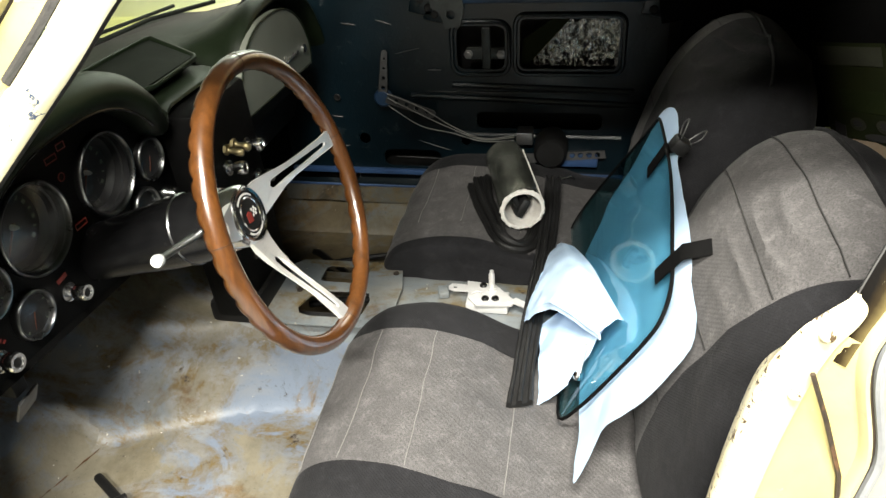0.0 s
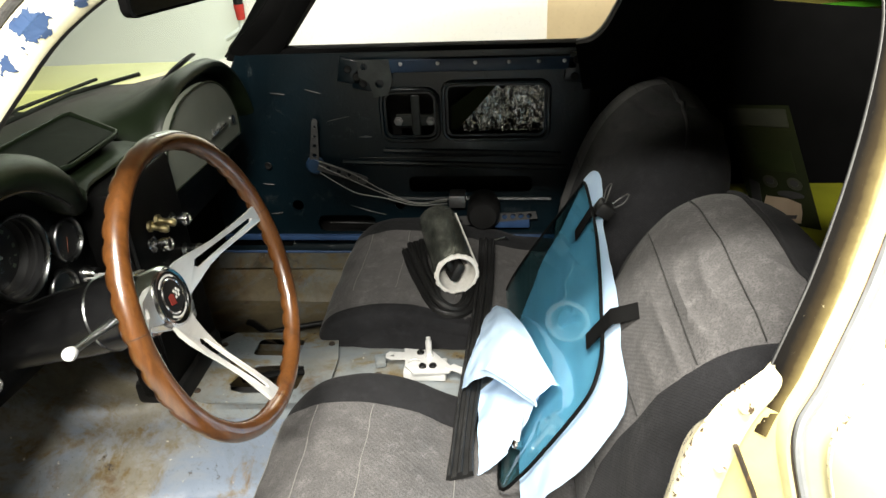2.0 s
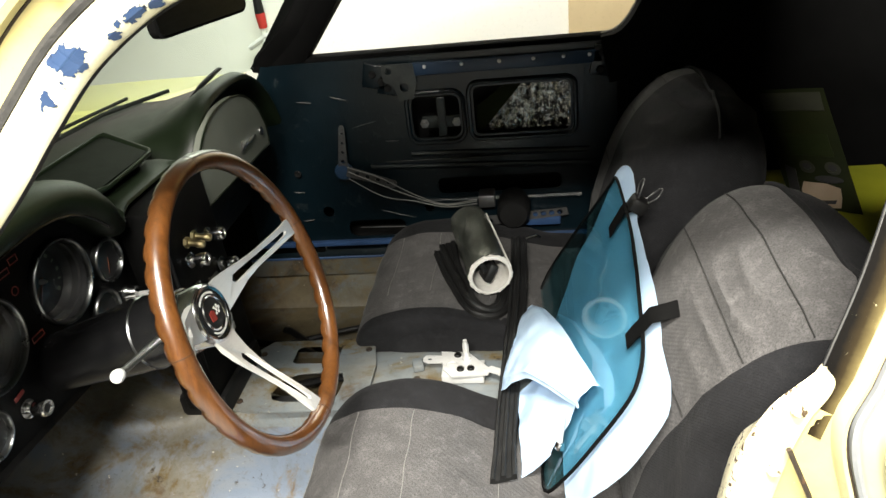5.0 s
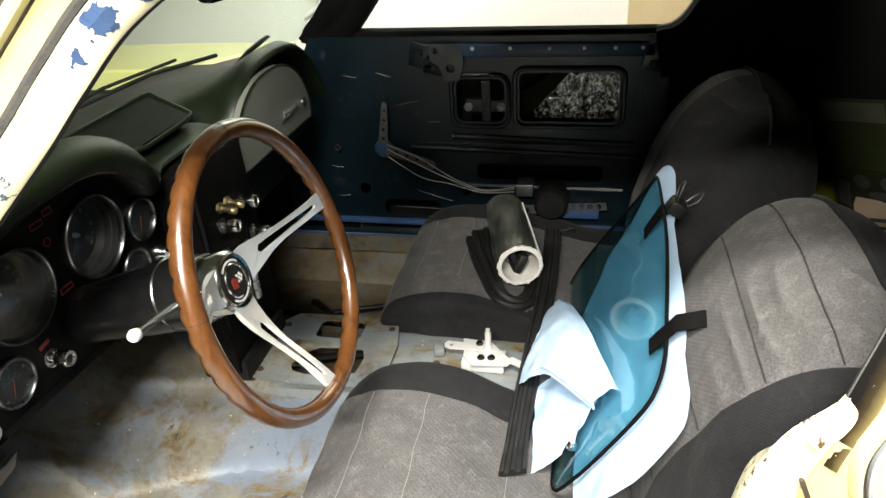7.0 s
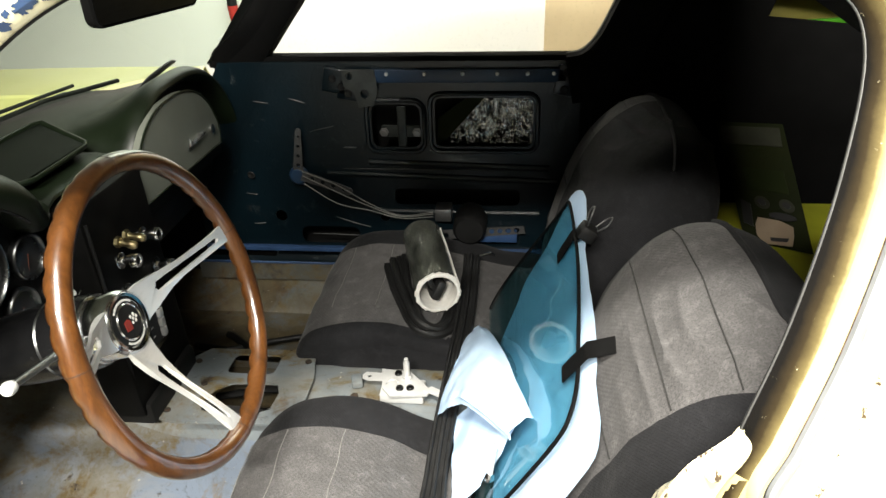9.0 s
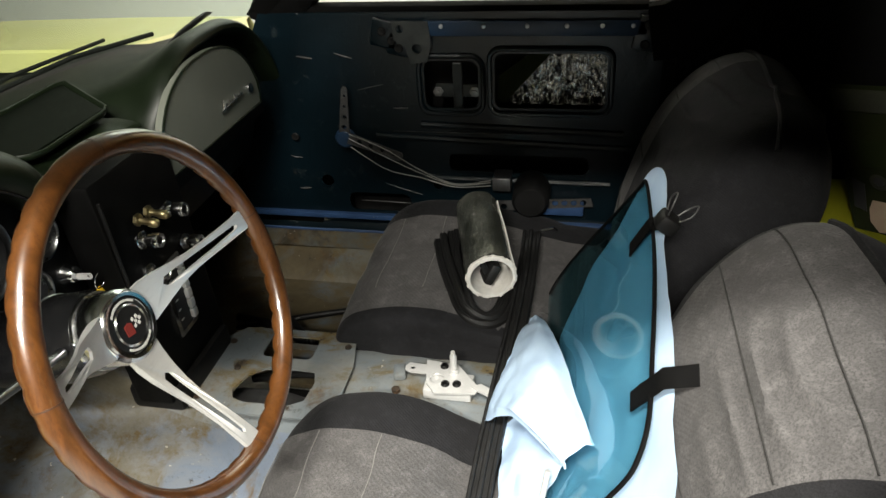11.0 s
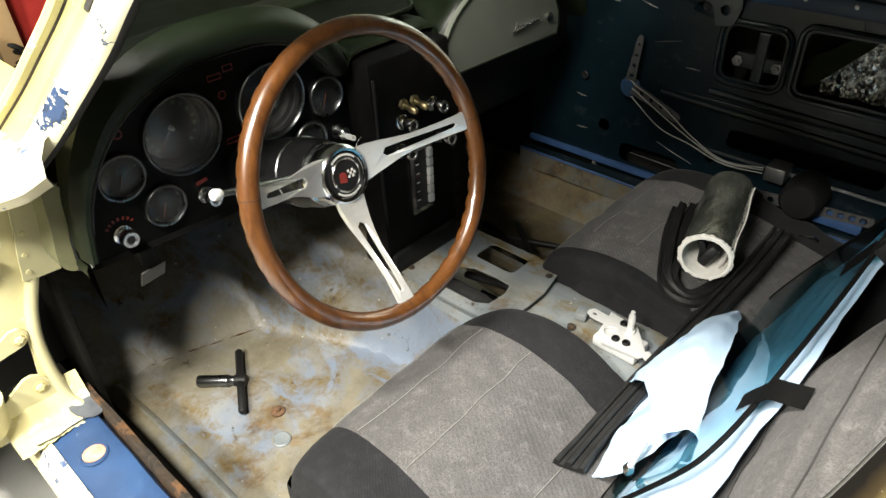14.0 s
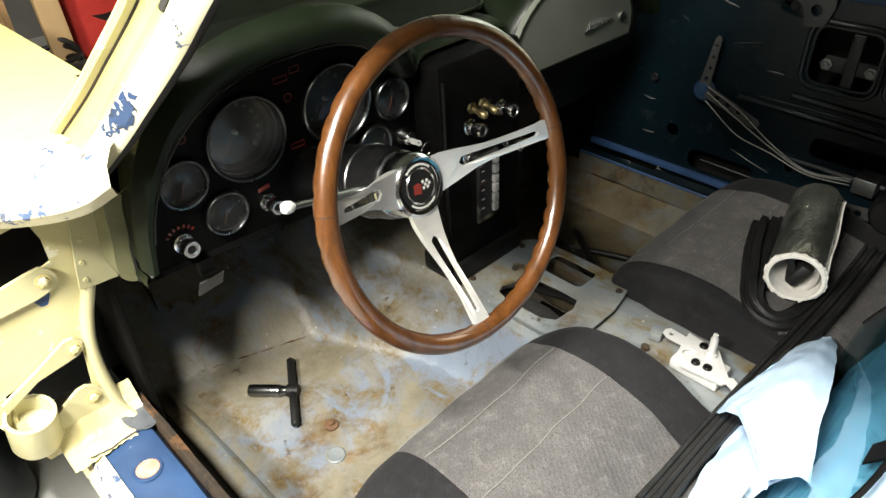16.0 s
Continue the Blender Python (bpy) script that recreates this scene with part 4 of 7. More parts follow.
def rear_side_view():
    t = thing("covered_stand", "olive yellow cover with a lime green edge", "cover", (1.0, 0.95, -0.28))
    under(t, "cover", Geo().box((0.7, 0.3, 1.6), pose(1.05, 1.02, 0.52), 0.03), "olive")
    under(t, "green_edge", Geo().box((0.46, 0.012, 0.016), pose(1.06, 0.86, 0.735, 0, -3, 0), 0.003), "green", "lime green edge strip")


def windscreen_x(y):
    return -0.665 + 0.27 * (abs(y) / 0.63) ** 2.3


def fender_height(x, y):
    """Top of the front fenders: nearly level, rolled down at the outer edge."""
    a = abs(y)
    return 0.655 - 0.022 * max(0.0, -0.75 - x) ** 1.5 - 0.10 * max(0.0, a - 0.62) ** 1.2 - 0.20 * sstep(0.84, 0.96, a)


def hood():
    # the hood is off: a cowl panel behind, a fender on each side, the bay open between them
    rows = []
    for i in range(8):
        t = i / 7
        row = []
        for k in range(41):
            y = -0.52 + 1.04 * k / 40
            x0 = windscreen_x(y) - 0.015
            row.append((x0 + (-0.80 - x0) * t, y, 0.668 - 0.012 * t - 0.010 * (1 - sstep(0.0, 0.15, t)) - (0.03 if i == 7 else 0.0)))
        rows.append(row)
    whole("cowl", Geo().grid(rows), "black", "dark cowl panel below the windscreen", "cowl", kind="structure")
    bay = [[(x, y, 0.600 - 0.12 * sstep(-0.95, -1.32, x) + 0.012 * wob((x, y, 0), 9)) for y in np.linspace(-0.505, 0.505, 30)] for x in np.linspace(-0.79, -1.32, 24)]
    whole("engine_bay", Geo().grid(bay), "black", "black engine bay below the missing hood", "engine bay", kind="structure")
    # black sheet added to cover the bright ground in front of the bay
    front = [[(x, y, 0.478 - 0.05 * sstep(-1.5, -1.95, x) + 0.012 * wob((x, y, 0), 9)) for y in np.linspace(-0.10, 0.505, 16)] for x in np.linspace(-1.315, -1.95, 16)]
    whole("front_bay_sheet", Geo().grid(front), "black", "added black sheet hiding the ground beyond the bay", "shroud", kind="structure")
    loom = thing("cable_bundle", "loose bundle of yellow cable lying on the engine bay", "cable", (-1.320, 0.079, 0.57))
    for k in range(8):
        rnd = random.Random(30 + k)
        a0 = rnd.uniform(0, 6)
        pts = [(-1.320 + (0.05 + 0.03 * rnd.random()) * math.cos(a0 + 0.6 * q), 0.079 + 0.055 * math.sin(a0 + 0.6 * q) + 0.02 * rnd.random(), 0.575 + 0.005 * k + 0.014 * rnd.random()) for q in range(9)]
        under(loom, "cable", Geo().tube(spline(pts, 4), 0.0032, 6), "yellow_cable")
    for s in (-1, 1):
        fender = thing("front_fender", "pale yellow front fender beside the open engine bay", "fender", (-1.3, s * 0.7, 0.3), "front fenders", "structure")
        rows = []
        for i in range(36):
            t = i / 35
            row = []
            for a in (0.500, 0.500, 0.505, 0.52, 0.56, 0.62, 0.68, 0.74, 0.80, 0.84, 0.87, 0.90, 0.93, 0.96):
                xr = windscreen_x(min(a, 0.6)) - 0.02 - 0.10 * sstep(0.60, 0.86, a)
                x = xr + (-2.25 - xr) * t
                row.append((x, s * a, fender_height(x, a)))
            row[0] = (row[0][0], s * 0.500, row[0][2] - 0.05)
            row[1] = (row[1][0], s * 0.499, row[1][2] - 0.006)
            rows.append(row)
        under(fender, "top", Geo().grid(rows), "hood")
        side = [[(x, s * (0.96 + 0.004 * math.sin(6 * z)), z) for z in np.linspace(-0.05, fender_height(x, 0.96), 8)] for x in np.linspace(-2.25, -0.56, 12)]
        under(fender, "side", Geo().grid(side), "cream_plain", "cream fender side")
        wall = [[(x, s * 0.508, z) for z in (-0.15, 0.1, 0.35, fender_height(x, 0.5) - 0.045)] for x in np.linspace(-2.25, -0.82, 10)]
        under(fender, "inner_wall", Geo().grid(wall), "black", "black inner fender wall")
    w = thing("wiper", "black windscreen wiper lying on the cowl", "wiper", (-0.70, 0.25, 0.67))
    under(w, "arm", Geo().tube([(-0.72, 0.05, 0.685), (-0.70, 0.2, 0.70), (-0.66, 0.42, 0.70)], 0.004, 8), "black")
    under(w, "blade", Geo().tube([(-0.70, 0.12, 0.688), (-0.665, 0.32, 0.695), (-0.60, 0.50, 0.690)], 0.005, 8), "black")


def windscreen():
    rows = []
    a, _ = opening_path(-1)
    for i in range(9):
        t = i / 8
        row = []
        for k in range(25):
            u = -1 + 2 * k / 24
            yb = 0.63 * u
            base = Vector((windscreen_x(yb), yb, 0.700))
            top = Vector((-0.02 - 0.10 * (1 - abs(u) ** 2.2), 0.52 * u, 1.045 + 0.03 * (1 - u * u)))
            p = base.lerp(top, t)
            p.x -= 0.02 * math.sin(math.pi * t)
            row.append(tuple(p))
        rows.append(row)
    ws = whole("windscreen", Geo().grid(rows), "windshield", "green tinted curved windscreen glass", "windscreen", kind="structure")
    ws.visible_shadow = False
    # black pillar covers on both sides and the header
    edge = spline([(-0.425, 0.615, 0.690), (-0.394, 0.585, 0.735), (-0.322, 0.560, 0.790), (-0.262, 0.545, 0.858), (-0.212, 0.535, 0.930), (-0.16, 0.525, 1.03)], 5)
    rear = spline([(-0.32, 0.650, 0.672), (-0.282, 0.640, 0.713), (-0.225, 0.618, 0.780), (-0.158, 0.590, 0.858), (-0.105, 0.566, 0.924), (-0.03, 0.545, 0.990)], 5)
    rows2 = [[tuple(p + Vector((-0.012, 0.02, -0.002))), tuple(p), tuple(p.lerp(q, 0.3) + Vector((0, -0.012, 0))), tuple(p.lerp(q, 0.7) + Vector((0, -0.012, 0))), tuple(q), tuple(q + Vector((0.0, 0.03, 0)))] for p, q in zip(edge, rear)]
    whole("windscreen_pillar", Geo().grid(rows2), "headliner", "black windscreen pillar trim", "pillar", "windscreen pillars", kind="structure")
    g = Geo().grid([[tuple(Vector(p) + Vector((dx, 0, dz))) for dx, dz in ((0, 0.0), (-0.015, -0.02), (0.03, -0.025), (0.08, 0.0))] for p in rows[8][3:]])
    whole("windscreen_header", g, "headliner", "black windscreen header trim", "trim", kind="structure")


def mirror():
    m = thing("rear_view_mirror", "black rear view mirror below the windscreen header", "mirror", (-0.28, 0.10, 0.93))
    f2 = frame_at((-0.28, 0.10, 0.930), (0.966, -0.259, 0.0))
    under(m, "shell", Geo().plate(rounded_rect(0.235, 0.062, 0.016, 5), (), 0.016, f2), "headliner")
    # dark metal stands in for the dark cabin mirrored in the glass
    under(m, "reflector", Geo().plate(rounded_rect(0.224, 0.052, 0.012, 5), (), 0.002, f2 @ pose(0, 0, 0.0095)), "dark_steel")
    under(m, "stem", Geo().tube([(-0.29, 0.10, 0.94), (-0.28, 0.06, 1.0), (-0.20, 0.03, 1.06)], 0.008, 10), "black")


def hinge_pillar():
    hp = thing("hinge_pillar", "cream painted hinge pillar with bolts and chipped blue spots", "pillar", (-0.56, -0.72, 0.14), kind="structure")
    # the face to the rear, with two dark openings, and the rounded bead beside the footwell
    to_x = Matrix(((0, 0, 1, -0.558), (1, 0, 0, 0), (0, 1, 0, 0), (0, 0, 0, 1)))
    outer = [(-0.682, 0.15), (-0.690, 0.20), (-0.692, 0.26), (-0.690, 0.32), (-0.678, 0.372), (-0.655, 0.42), (-0.60, 0.44), (-0.60, 0.60), (-0.86, 0.58), (-0.86, 0.30), (-0.81, 0.15)]
    holes = [[(-0.81, 0.540), (-0.700, 0.556), (-0.691, 0.52), (-0.692, 0.484), (-0.714, 0.477), (-0.80, 0.462)],
             [(-0.82, 0.305), (-0.773, 0.314), (-0.701, 0.326), (-0.706, 0.28), (-0.711, 0.242), (-0.73, 0.222), (-0.82, 0.20)]]
    under(hp, "face", Geo().plate(outer, holes, 0.004, to_x), "cream")
    # black board added behind the openings in place of the cavity's shade
    under(hp, "recess", Geo().box((0.01, 0.22, 0.44), pose(-0.68, -0.75, 0.38)), "black", "black backing for the shade inside the pillar")
    bead = spline([(-0.553, -0.650, 0.45), (-0.553, -0.661, 0.418), (-0.553, -0.679, 0.370), (-0.553, -0.690, 0.318), (-0.553, -0.692, 0.258), (-0.550, -0.689, 0.205), (-0.540, -0.684, 0.176), (-0.520, -0.676, 0.164)], 6)
    under(hp, "bead", Geo().tube(bead, 0.0105, 10), "cream_plain", "rounded cream edge bead")
    bracket = Geo().plate([(-0.673, 0.428), (-0.651, 0.425), (-0.617, 0.423), (-0.621, 0.448), (-0.627, 0.472), (-0.606, 0.520), (-0.598, 0.575), (-0.646, 0.575), (-0.658, 0.51), (-0.667, 0.465)], (), 0.006, Matrix(((0, 0, 1, -0.545), (1, 0, 0, 0), (0, 1, 0, 0), (0, 0, 0, 1))))
    under(hp, "upper_bracket", bracket, "cream_plain", "riveted cream bracket")
    for y, z in ((-0.648, 0.505), (-0.657, 0.470), (-0.661, 0.441)):
        under(hp, "rivet", Geo().lathe([(0.0042, 0), (0.0036, 0.0016), (0.0016, 0.002), (0, 0.0012)], frame_at((-0.5418, y, z), (1, 0, 0)), 10), "cream")
    straps = (([(-0.82, 0.435), (-0.73, 0.440), (-0.712, 0.444), (-0.699, 0.452), (-0.693, 0.464), (-0.698, 0.478), (-0.71, 0.486), (-0.73, 0.484), (-0.82, 0.468)], (-0.712, 0.464)),
              ([(-0.83, 0.297), (-0.771, 0.326), (-0.722, 0.353), (-0.708, 0.352), (-0.699, 0.340), (-0.700, 0.327), (-0.711, 0.319), (-0.775, 0.309), (-0.83, 0.28)], (-0.713, 0.334)),
              ([(-0.790, 0.222), (-0.762, 0.240), (-0.735, 0.257), (-0.722, 0.258), (-0.709, 0.250), (-0.700, 0.236), (-0.697, 0.205), (-0.735, 0.190), (-0.79, 0.195)], (-0.717, 0.231)))
    for outline, (y, z) in straps:
        under(hp, "hinge_lug", Geo().plate(outline, (), 0.007, Matrix(((0, 0, 1, -0.550), (1, 0, 0, 0), (0, 1, 0, 0), (0, 0, 0, 1)))), "cream_plain")
        f = frame_at((-0.5466, y, z), (1, -0.1, 0.05))
        bolt = under(hp, "hinge_bolt", Geo().lathe([(0.0085, 0.0), (0.0085, 0.0035), (0.0045, 0.006), (0.0, 0.0062)], f, 6), "cream", "painted hinge bolt", 20)
        under(bolt, "washer", Geo().lathe([(0.0115, 0.0), (0.0115, 0.0016), (0.0086, 0.0022)], f, 18), "cream_channel", "rust stained washer")
    cyl = frame_at((-0.540, -0.808, 0.245), (0.25, 0.1, 0.95))
    under(hp, "hinge_barrel", Geo().lathe([(0.033, -0.045), (0.036, -0.036), (0.036, 0.030), (0.030, 0.030), (0.029, 0.0), (0.0, 0.0)], cyl, 28), "cream_plain", "cream hinge barrel")
    under(hp, "blue_spot", Geo().plate([(0.011 * (1 + 0.25 * math.sin(3 * a)) * math.cos(a), 0.012 * math.sin(a)) for a in np.linspace(0, 6.0, 14)], (), 0.0008, frame_at((-0.5556, -0.722, 0.432), (1, 0, 0))), "blue", "bare spot of blue paint")
    ys = np.linspace(-0.792, -0.658, 28)
    foot = Geo().grid([[(-0.56 + (0.078 + 0.005 * wob((y, 0, 5), 60) + 0.004 * wob((y, 3, 0), 160)) * k / 13, y, 0.1700 + 0.05 * sstep(0.45, 0.0, k / 13) - 0.0030 * (y < -0.755) + 0.002 * wob((k, y, 2), 30)) for y in ys] for k in range(14)])
    under(hp, "foot", foot, "cream", "flaking cream paint at the pillar foot")
    bare = [(-0.548, -0.690), (-0.520, -0.698), (-0.492, -0.690), (-0.478, -0.676), (-0.480, -0.660), (-0.505, -0.656), (-0.540, -0.664)]
    under(hp, "bare_patch", Geo().plate([(x + 0.003 * wob((x, y, 1), 90), y) for x, y in spline_flat(bare)], (), 0.0012, pose(0, 0, 0.1742)), "primer_dark", "dark bare patch with ragged edges")
    edge = spline([(-0.483, -0.664, 0.1735), (-0.487, -0.70, 0.1735), (-0.484, -0.735, 0.173), (-0.490, -0.765, 0.171)], 10)
    under(hp, "flake_line", Geo().tube([p + Vector((0.002 * wob(tuple(p), 120), 0, 0)) for p in edge], [0.0022 + 0.0016 * wob((p.y, 0, 0), 90) for p in edge], 6, squash=0.5), "primer_dark", "dark broken paint edge")
    lip = spline([(-0.66, -0.83, 0.630), (-0.56, -0.80, 0.630), (-0.46, -0.755, 0.630), (-0.40, -0.70, 0.634), (-0.365, -0.655, 0.643), (-0.345, -0.622, 0.662)], 6)
    rows = []
    for i, p in enumerate(lip):
        rows.append([tuple(p + Vector(d)) for d in ((-0.06, 0.07, 0.052), (-0.01, 0.02, 0.054), (0.006, 0.0, 0.05), (0.014, -0.012, 0.035), (0.016, -0.016, 0.01), (0.008, -0.01, -0.006), (-0.01, 0.01, -0.01))])
    under(hp, "cowl_lip", Geo().grid(rows), "cowl_chip", "chipped white and blue cowl lip")
    under(hp, "plug", Geo().tube([(-0.375, -0.640, 0.690), (-0.415, -0.665, 0.672)], 0.009, 10), "grey_rubber", "grey rubber stub")


def latch_pillar():
    lp = thing("latch_pillar", "cream latch pillar with heavily chipped flange", "pillar", (0.48, -0.64, 0.2), kind="structure")
    line = spline([(0.395, -0.618, 0.18), (0.400, -0.618, 0.34), (0.406, -0.617, 0.46), (0.413, -0.617, 0.55), (0.422, -0.617, 0.62), (0.431, -0.617, 0.660), (0.446, -0.616, 0.694), (0.468, -0.612, 0.714), (0.481, -0.606, 0.722)], 6)
    n = len(line)

    def ribbon(name, offs, material, label=""):
        rows = [[tuple(p + Vector((dx * (1 - 0.92 * sstep(0.72, 1.0, i / n)), dy * (1 - 0.9 * sstep(0.45, 0.75, i / n)), dz * sstep(0.7, 1.0, i / n)))) for dx, dy, dz in offs] for i, p in enumerate(line)]
        under(lp, name, Geo().grid(rows), material, label)

    ribbon("flange_edge", [(0.010, 0.035, 0), (0.0, 0.004, 0), (0.0012, -0.001, 0), (0.0035, -0.0036, 0)], "edge_chip", "chipped bare flange edge")
    ribbon("flange", [(0.0034, -0.0034, 0), (0.012, -0.008, 0), (0.026, -0.010, 0), (0.036, -0.006, 0), (0.038, 0.002, 0)], "white_chip", "chipped white flange")
    under(lp, "crack", Geo().tube([(0.458, -0.6285, 0.657), (0.479, -0.6290, 0.608), (0.504, -0.6295, 0.543), (0.52, -0.630, 0.46)], 0.0022, 6), "rust", "dark open seam")
    for x, y, z in ((0.463, -0.622, 0.692), (0.450, -0.626, 0.632)):
        under(lp, "stud", Geo().lathe([(0.006, 0), (0.006, 0.002), (0.0035, 0.003), (0.0035, 0.005), (0, 0.0055)], frame_at((x, y, z), (-0.4, -0.9, 0.1)), 10), "edge_chip", "paint covered stud")


# ---- passenger door ----
XZ = Matrix(((1, 0, 0, 0), (0, 0, -1, 0), (0, 1, 0, 0), (0, 0, 0, 1)))


def at_y(y):
    m = XZ.copy()
    m.translation = (0, y, 0)
    return m


def passenger_door():
    d = thing("passenger_door", "bare blue steel inner door with cut openings and foil behind", "door", (0.05, 0.62, 0.2), kind="structure")
    outer = [(-0.52, 0.20), (0.50, 0.20), (0.47, 0.40), (0.465, 0.60), (0.455, 0.705), (-0.40, 0.705), (-0.46, 0.60), (-0.52, 0.45)]
    holes = [rounded_rect(0.236, 0.122, 0.016, 4, 0.238, 0.557), rounded_rect(0.120, 0.108, 0.02, 4, 0.024, 0.548), rounded_rect(0.16, 0.05, 0.02, 3, -0.17, 0.245), rounded_rect(0.32, 0.045, 0.015, 3, 0.17, 0.36),
             circle(0.016, 12, -0.30, 0.30), circle(0.013, 12, -0.02, 0.30)]
    # inner panel in the dimmed blue, shade of the far side included
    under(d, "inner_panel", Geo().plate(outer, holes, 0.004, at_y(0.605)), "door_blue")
    # skin is black so the door cavity's shade is in its colour
    under(d, "outer_skin", Geo().box((0.90, 0.01, 0.76), pose(0.08, 0.70, 0.31)), "black", "inside of the outer door skin, black for shade")
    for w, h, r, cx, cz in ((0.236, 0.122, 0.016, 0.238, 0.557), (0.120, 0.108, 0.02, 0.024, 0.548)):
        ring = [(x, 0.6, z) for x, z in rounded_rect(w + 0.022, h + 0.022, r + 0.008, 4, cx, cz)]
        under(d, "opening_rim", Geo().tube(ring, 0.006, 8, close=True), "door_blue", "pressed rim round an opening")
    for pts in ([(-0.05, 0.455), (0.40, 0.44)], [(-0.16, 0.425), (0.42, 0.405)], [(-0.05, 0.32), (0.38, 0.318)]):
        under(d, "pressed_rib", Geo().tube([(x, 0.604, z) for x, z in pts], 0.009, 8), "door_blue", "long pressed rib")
    under(d, "belt_rail", Geo().box((0.46, 0.012, 0.032), pose(0.20, 0.598, 0.673), 0.003), "hub_blue", "screwed belt rail")
    for x in (0.01, 0.10, 0.19, 0.27, 0.34, 0.40):
        under(d, "screw", Geo().lathe([(0.0050, 0), (0.004, 0.003), (0, 0.0035)], frame_at((x, 0.592, 0.678), (0, -1, 0)), 8), "zinc", "dull screw head")
    under(d, "belt_seal", Geo().box((0.80, 0.045, 0.022), pose(0.075, 0.635, 0.705), 0.006), "headliner", "black belt seal")
    # foil sheet behind the larger opening
    nu, nv = 130, 40
    rows = []
    for i in range(nu + 1):
        row = []
        for k in range(nv + 1):
            x, z = 0.122 + 0.238 * i / nu, 0.490 + 0.135 * k / nv
            row.append((x, 0.650 + 0.012 * wob((x, z * 0.25, 0), 70) + 0.0065 * wob((x, z * 0.25, 3), 190) + 0.0028 * wob((x, z * 0.5, 5), 420), z))
        rows.append(row)
    foil = Geo()
    foil.v = [p for r in rows for p in r]
    for i in range(nu):
        for k in range(nv):
            u, v = i / nu, k / nv
            if 0.10 + 0.012 * math.sin(9 * v) < u and (v < 0.28 + 0.62 * sstep(0.05, 0.42, u) or u > 0.6) and v < 0.88 + 0.06 * math.sin(20 * u):
                foil.f.append((i * (nv + 1) + k, i * (nv + 1) + k + 1, (i + 1) * (nv + 1) + k + 1, (i + 1) * (nv + 1) + k))
    under(d, "foil_sheet", foil, "foil", "crumpled silver foil insulation", 25)
    # latch link in the smaller opening
    under(d, "link_plate", Geo().box((0.022, 0.008, 0.13), pose(0.037, 0.612, 0.530), 0.003), "door_grey", "rusty latch link")
    under(d, "cross_plate", Geo().box((0.095, 0.006, 0.03), pose(0.034, 0.618, 0.531), 0.002), "door_grey")
    for x in (-0.008, 0.074):
        under(d, "latch_bolt", Geo().lathe([(0.012, 0), (0.012, 0.003), (0.007, 0.004), (0.007, 0.010), (0, 0.011)], frame_at((x, 0.612, 0.530), (0, -1, 0)), 6), "steel", "dull latch bolt")
    # hinge reinforcement plates at the front edge
    for x, z, w, h in ((-0.115, 0.662, 0.06, 0.06), (-0.085, 0.64, 0.05, 0.05), (0.43, 0.66, 0.05, 0.07)):
        under(d, "stiffener", Geo().box((w, 0.012, h), pose(x, 0.598, z, 0, 12, 0), 0.004), "door_blue", "bolted stiffener plate")
    for x, z in ((-0.12, 0.668), (-0.085, 0.632), (-0.10, 0.648), (0.43, 0.68), (0.425, 0.64), (-0.36, 0.42)):
        under(d, "dark_hole", Geo().lathe([(0.010, 0.0), (0.008, 0.002), (0.0, 0.001)], frame_at((x, 0.5915, z), (0, -1, 0)), 12), "black")
    for (x0, z0), (x1, z1), wd in (((-0.327, 0.611), (-0.290, 0.606), 0.0022), ((-0.237, 0.618), (-0.198, 0.607), 0.0024), ((-0.193, 0.534), (-0.132, 0.548), 0.0014), ((-0.112, 0.493), (-0.078, 0.493), 0.0028),
                                   ((-0.385, 0.366), (-0.355, 0.362), 0.0018), ((-0.376, 0.277), (-0.345, 0.279), 0.0024), ((-0.218, 0.250), (-0.09, 0.247), 0.0016), ((-0.118, 0.437), (0.326, 0.437), 0.0016), ((-0.150, 0.30), (-0.06, 0.272), 0.0014)):
        mid = Vector(((x0 + x1) / 2, 0.5985, (z0 + z1) / 2 + 0.003 * wob((x0, z0, 0), 40)))
        under(d, "worn_edge", Geo().tube([(x0, 0.6005, z0), tuple(mid), (x1, 0.6005, z1)], [wd * 0.4, wd, wd * 0.5], 6), "grey_steel", "bare scraped metal edge")
    plate = [(-0.096, 0.690), (-0.018, 0.690), (-0.012, 0.640), (-0.024, 0.604), (-0.060, 0.598), (-0.070, 0.636), (-0.094, 0.650)]
    under(d, "corner_plate", Geo().plate(plate, [circle(0.0085, 12, -0.079, 0.674), circle(0.011, 14, -0.044, 0.632)], 0.004, at_y(0.590)), "door_grey", "scuffed grey corner plate with two holes")
    under(d, "olive_strip", Geo().plate([(0.122, 0.500), (0.140, 0.500), (0.245, 0.618), (0.205, 0.618), (0.126, 0.560)], (), 0.003, at_y(0.632)), "card_green", "dull strip behind the opening")
    under(d, "lower_strip", Geo().box((1.0, 0.02, 0.014), pose(-0.02, 0.600, 0.206), 0.003), "blue", "blue lower edge")


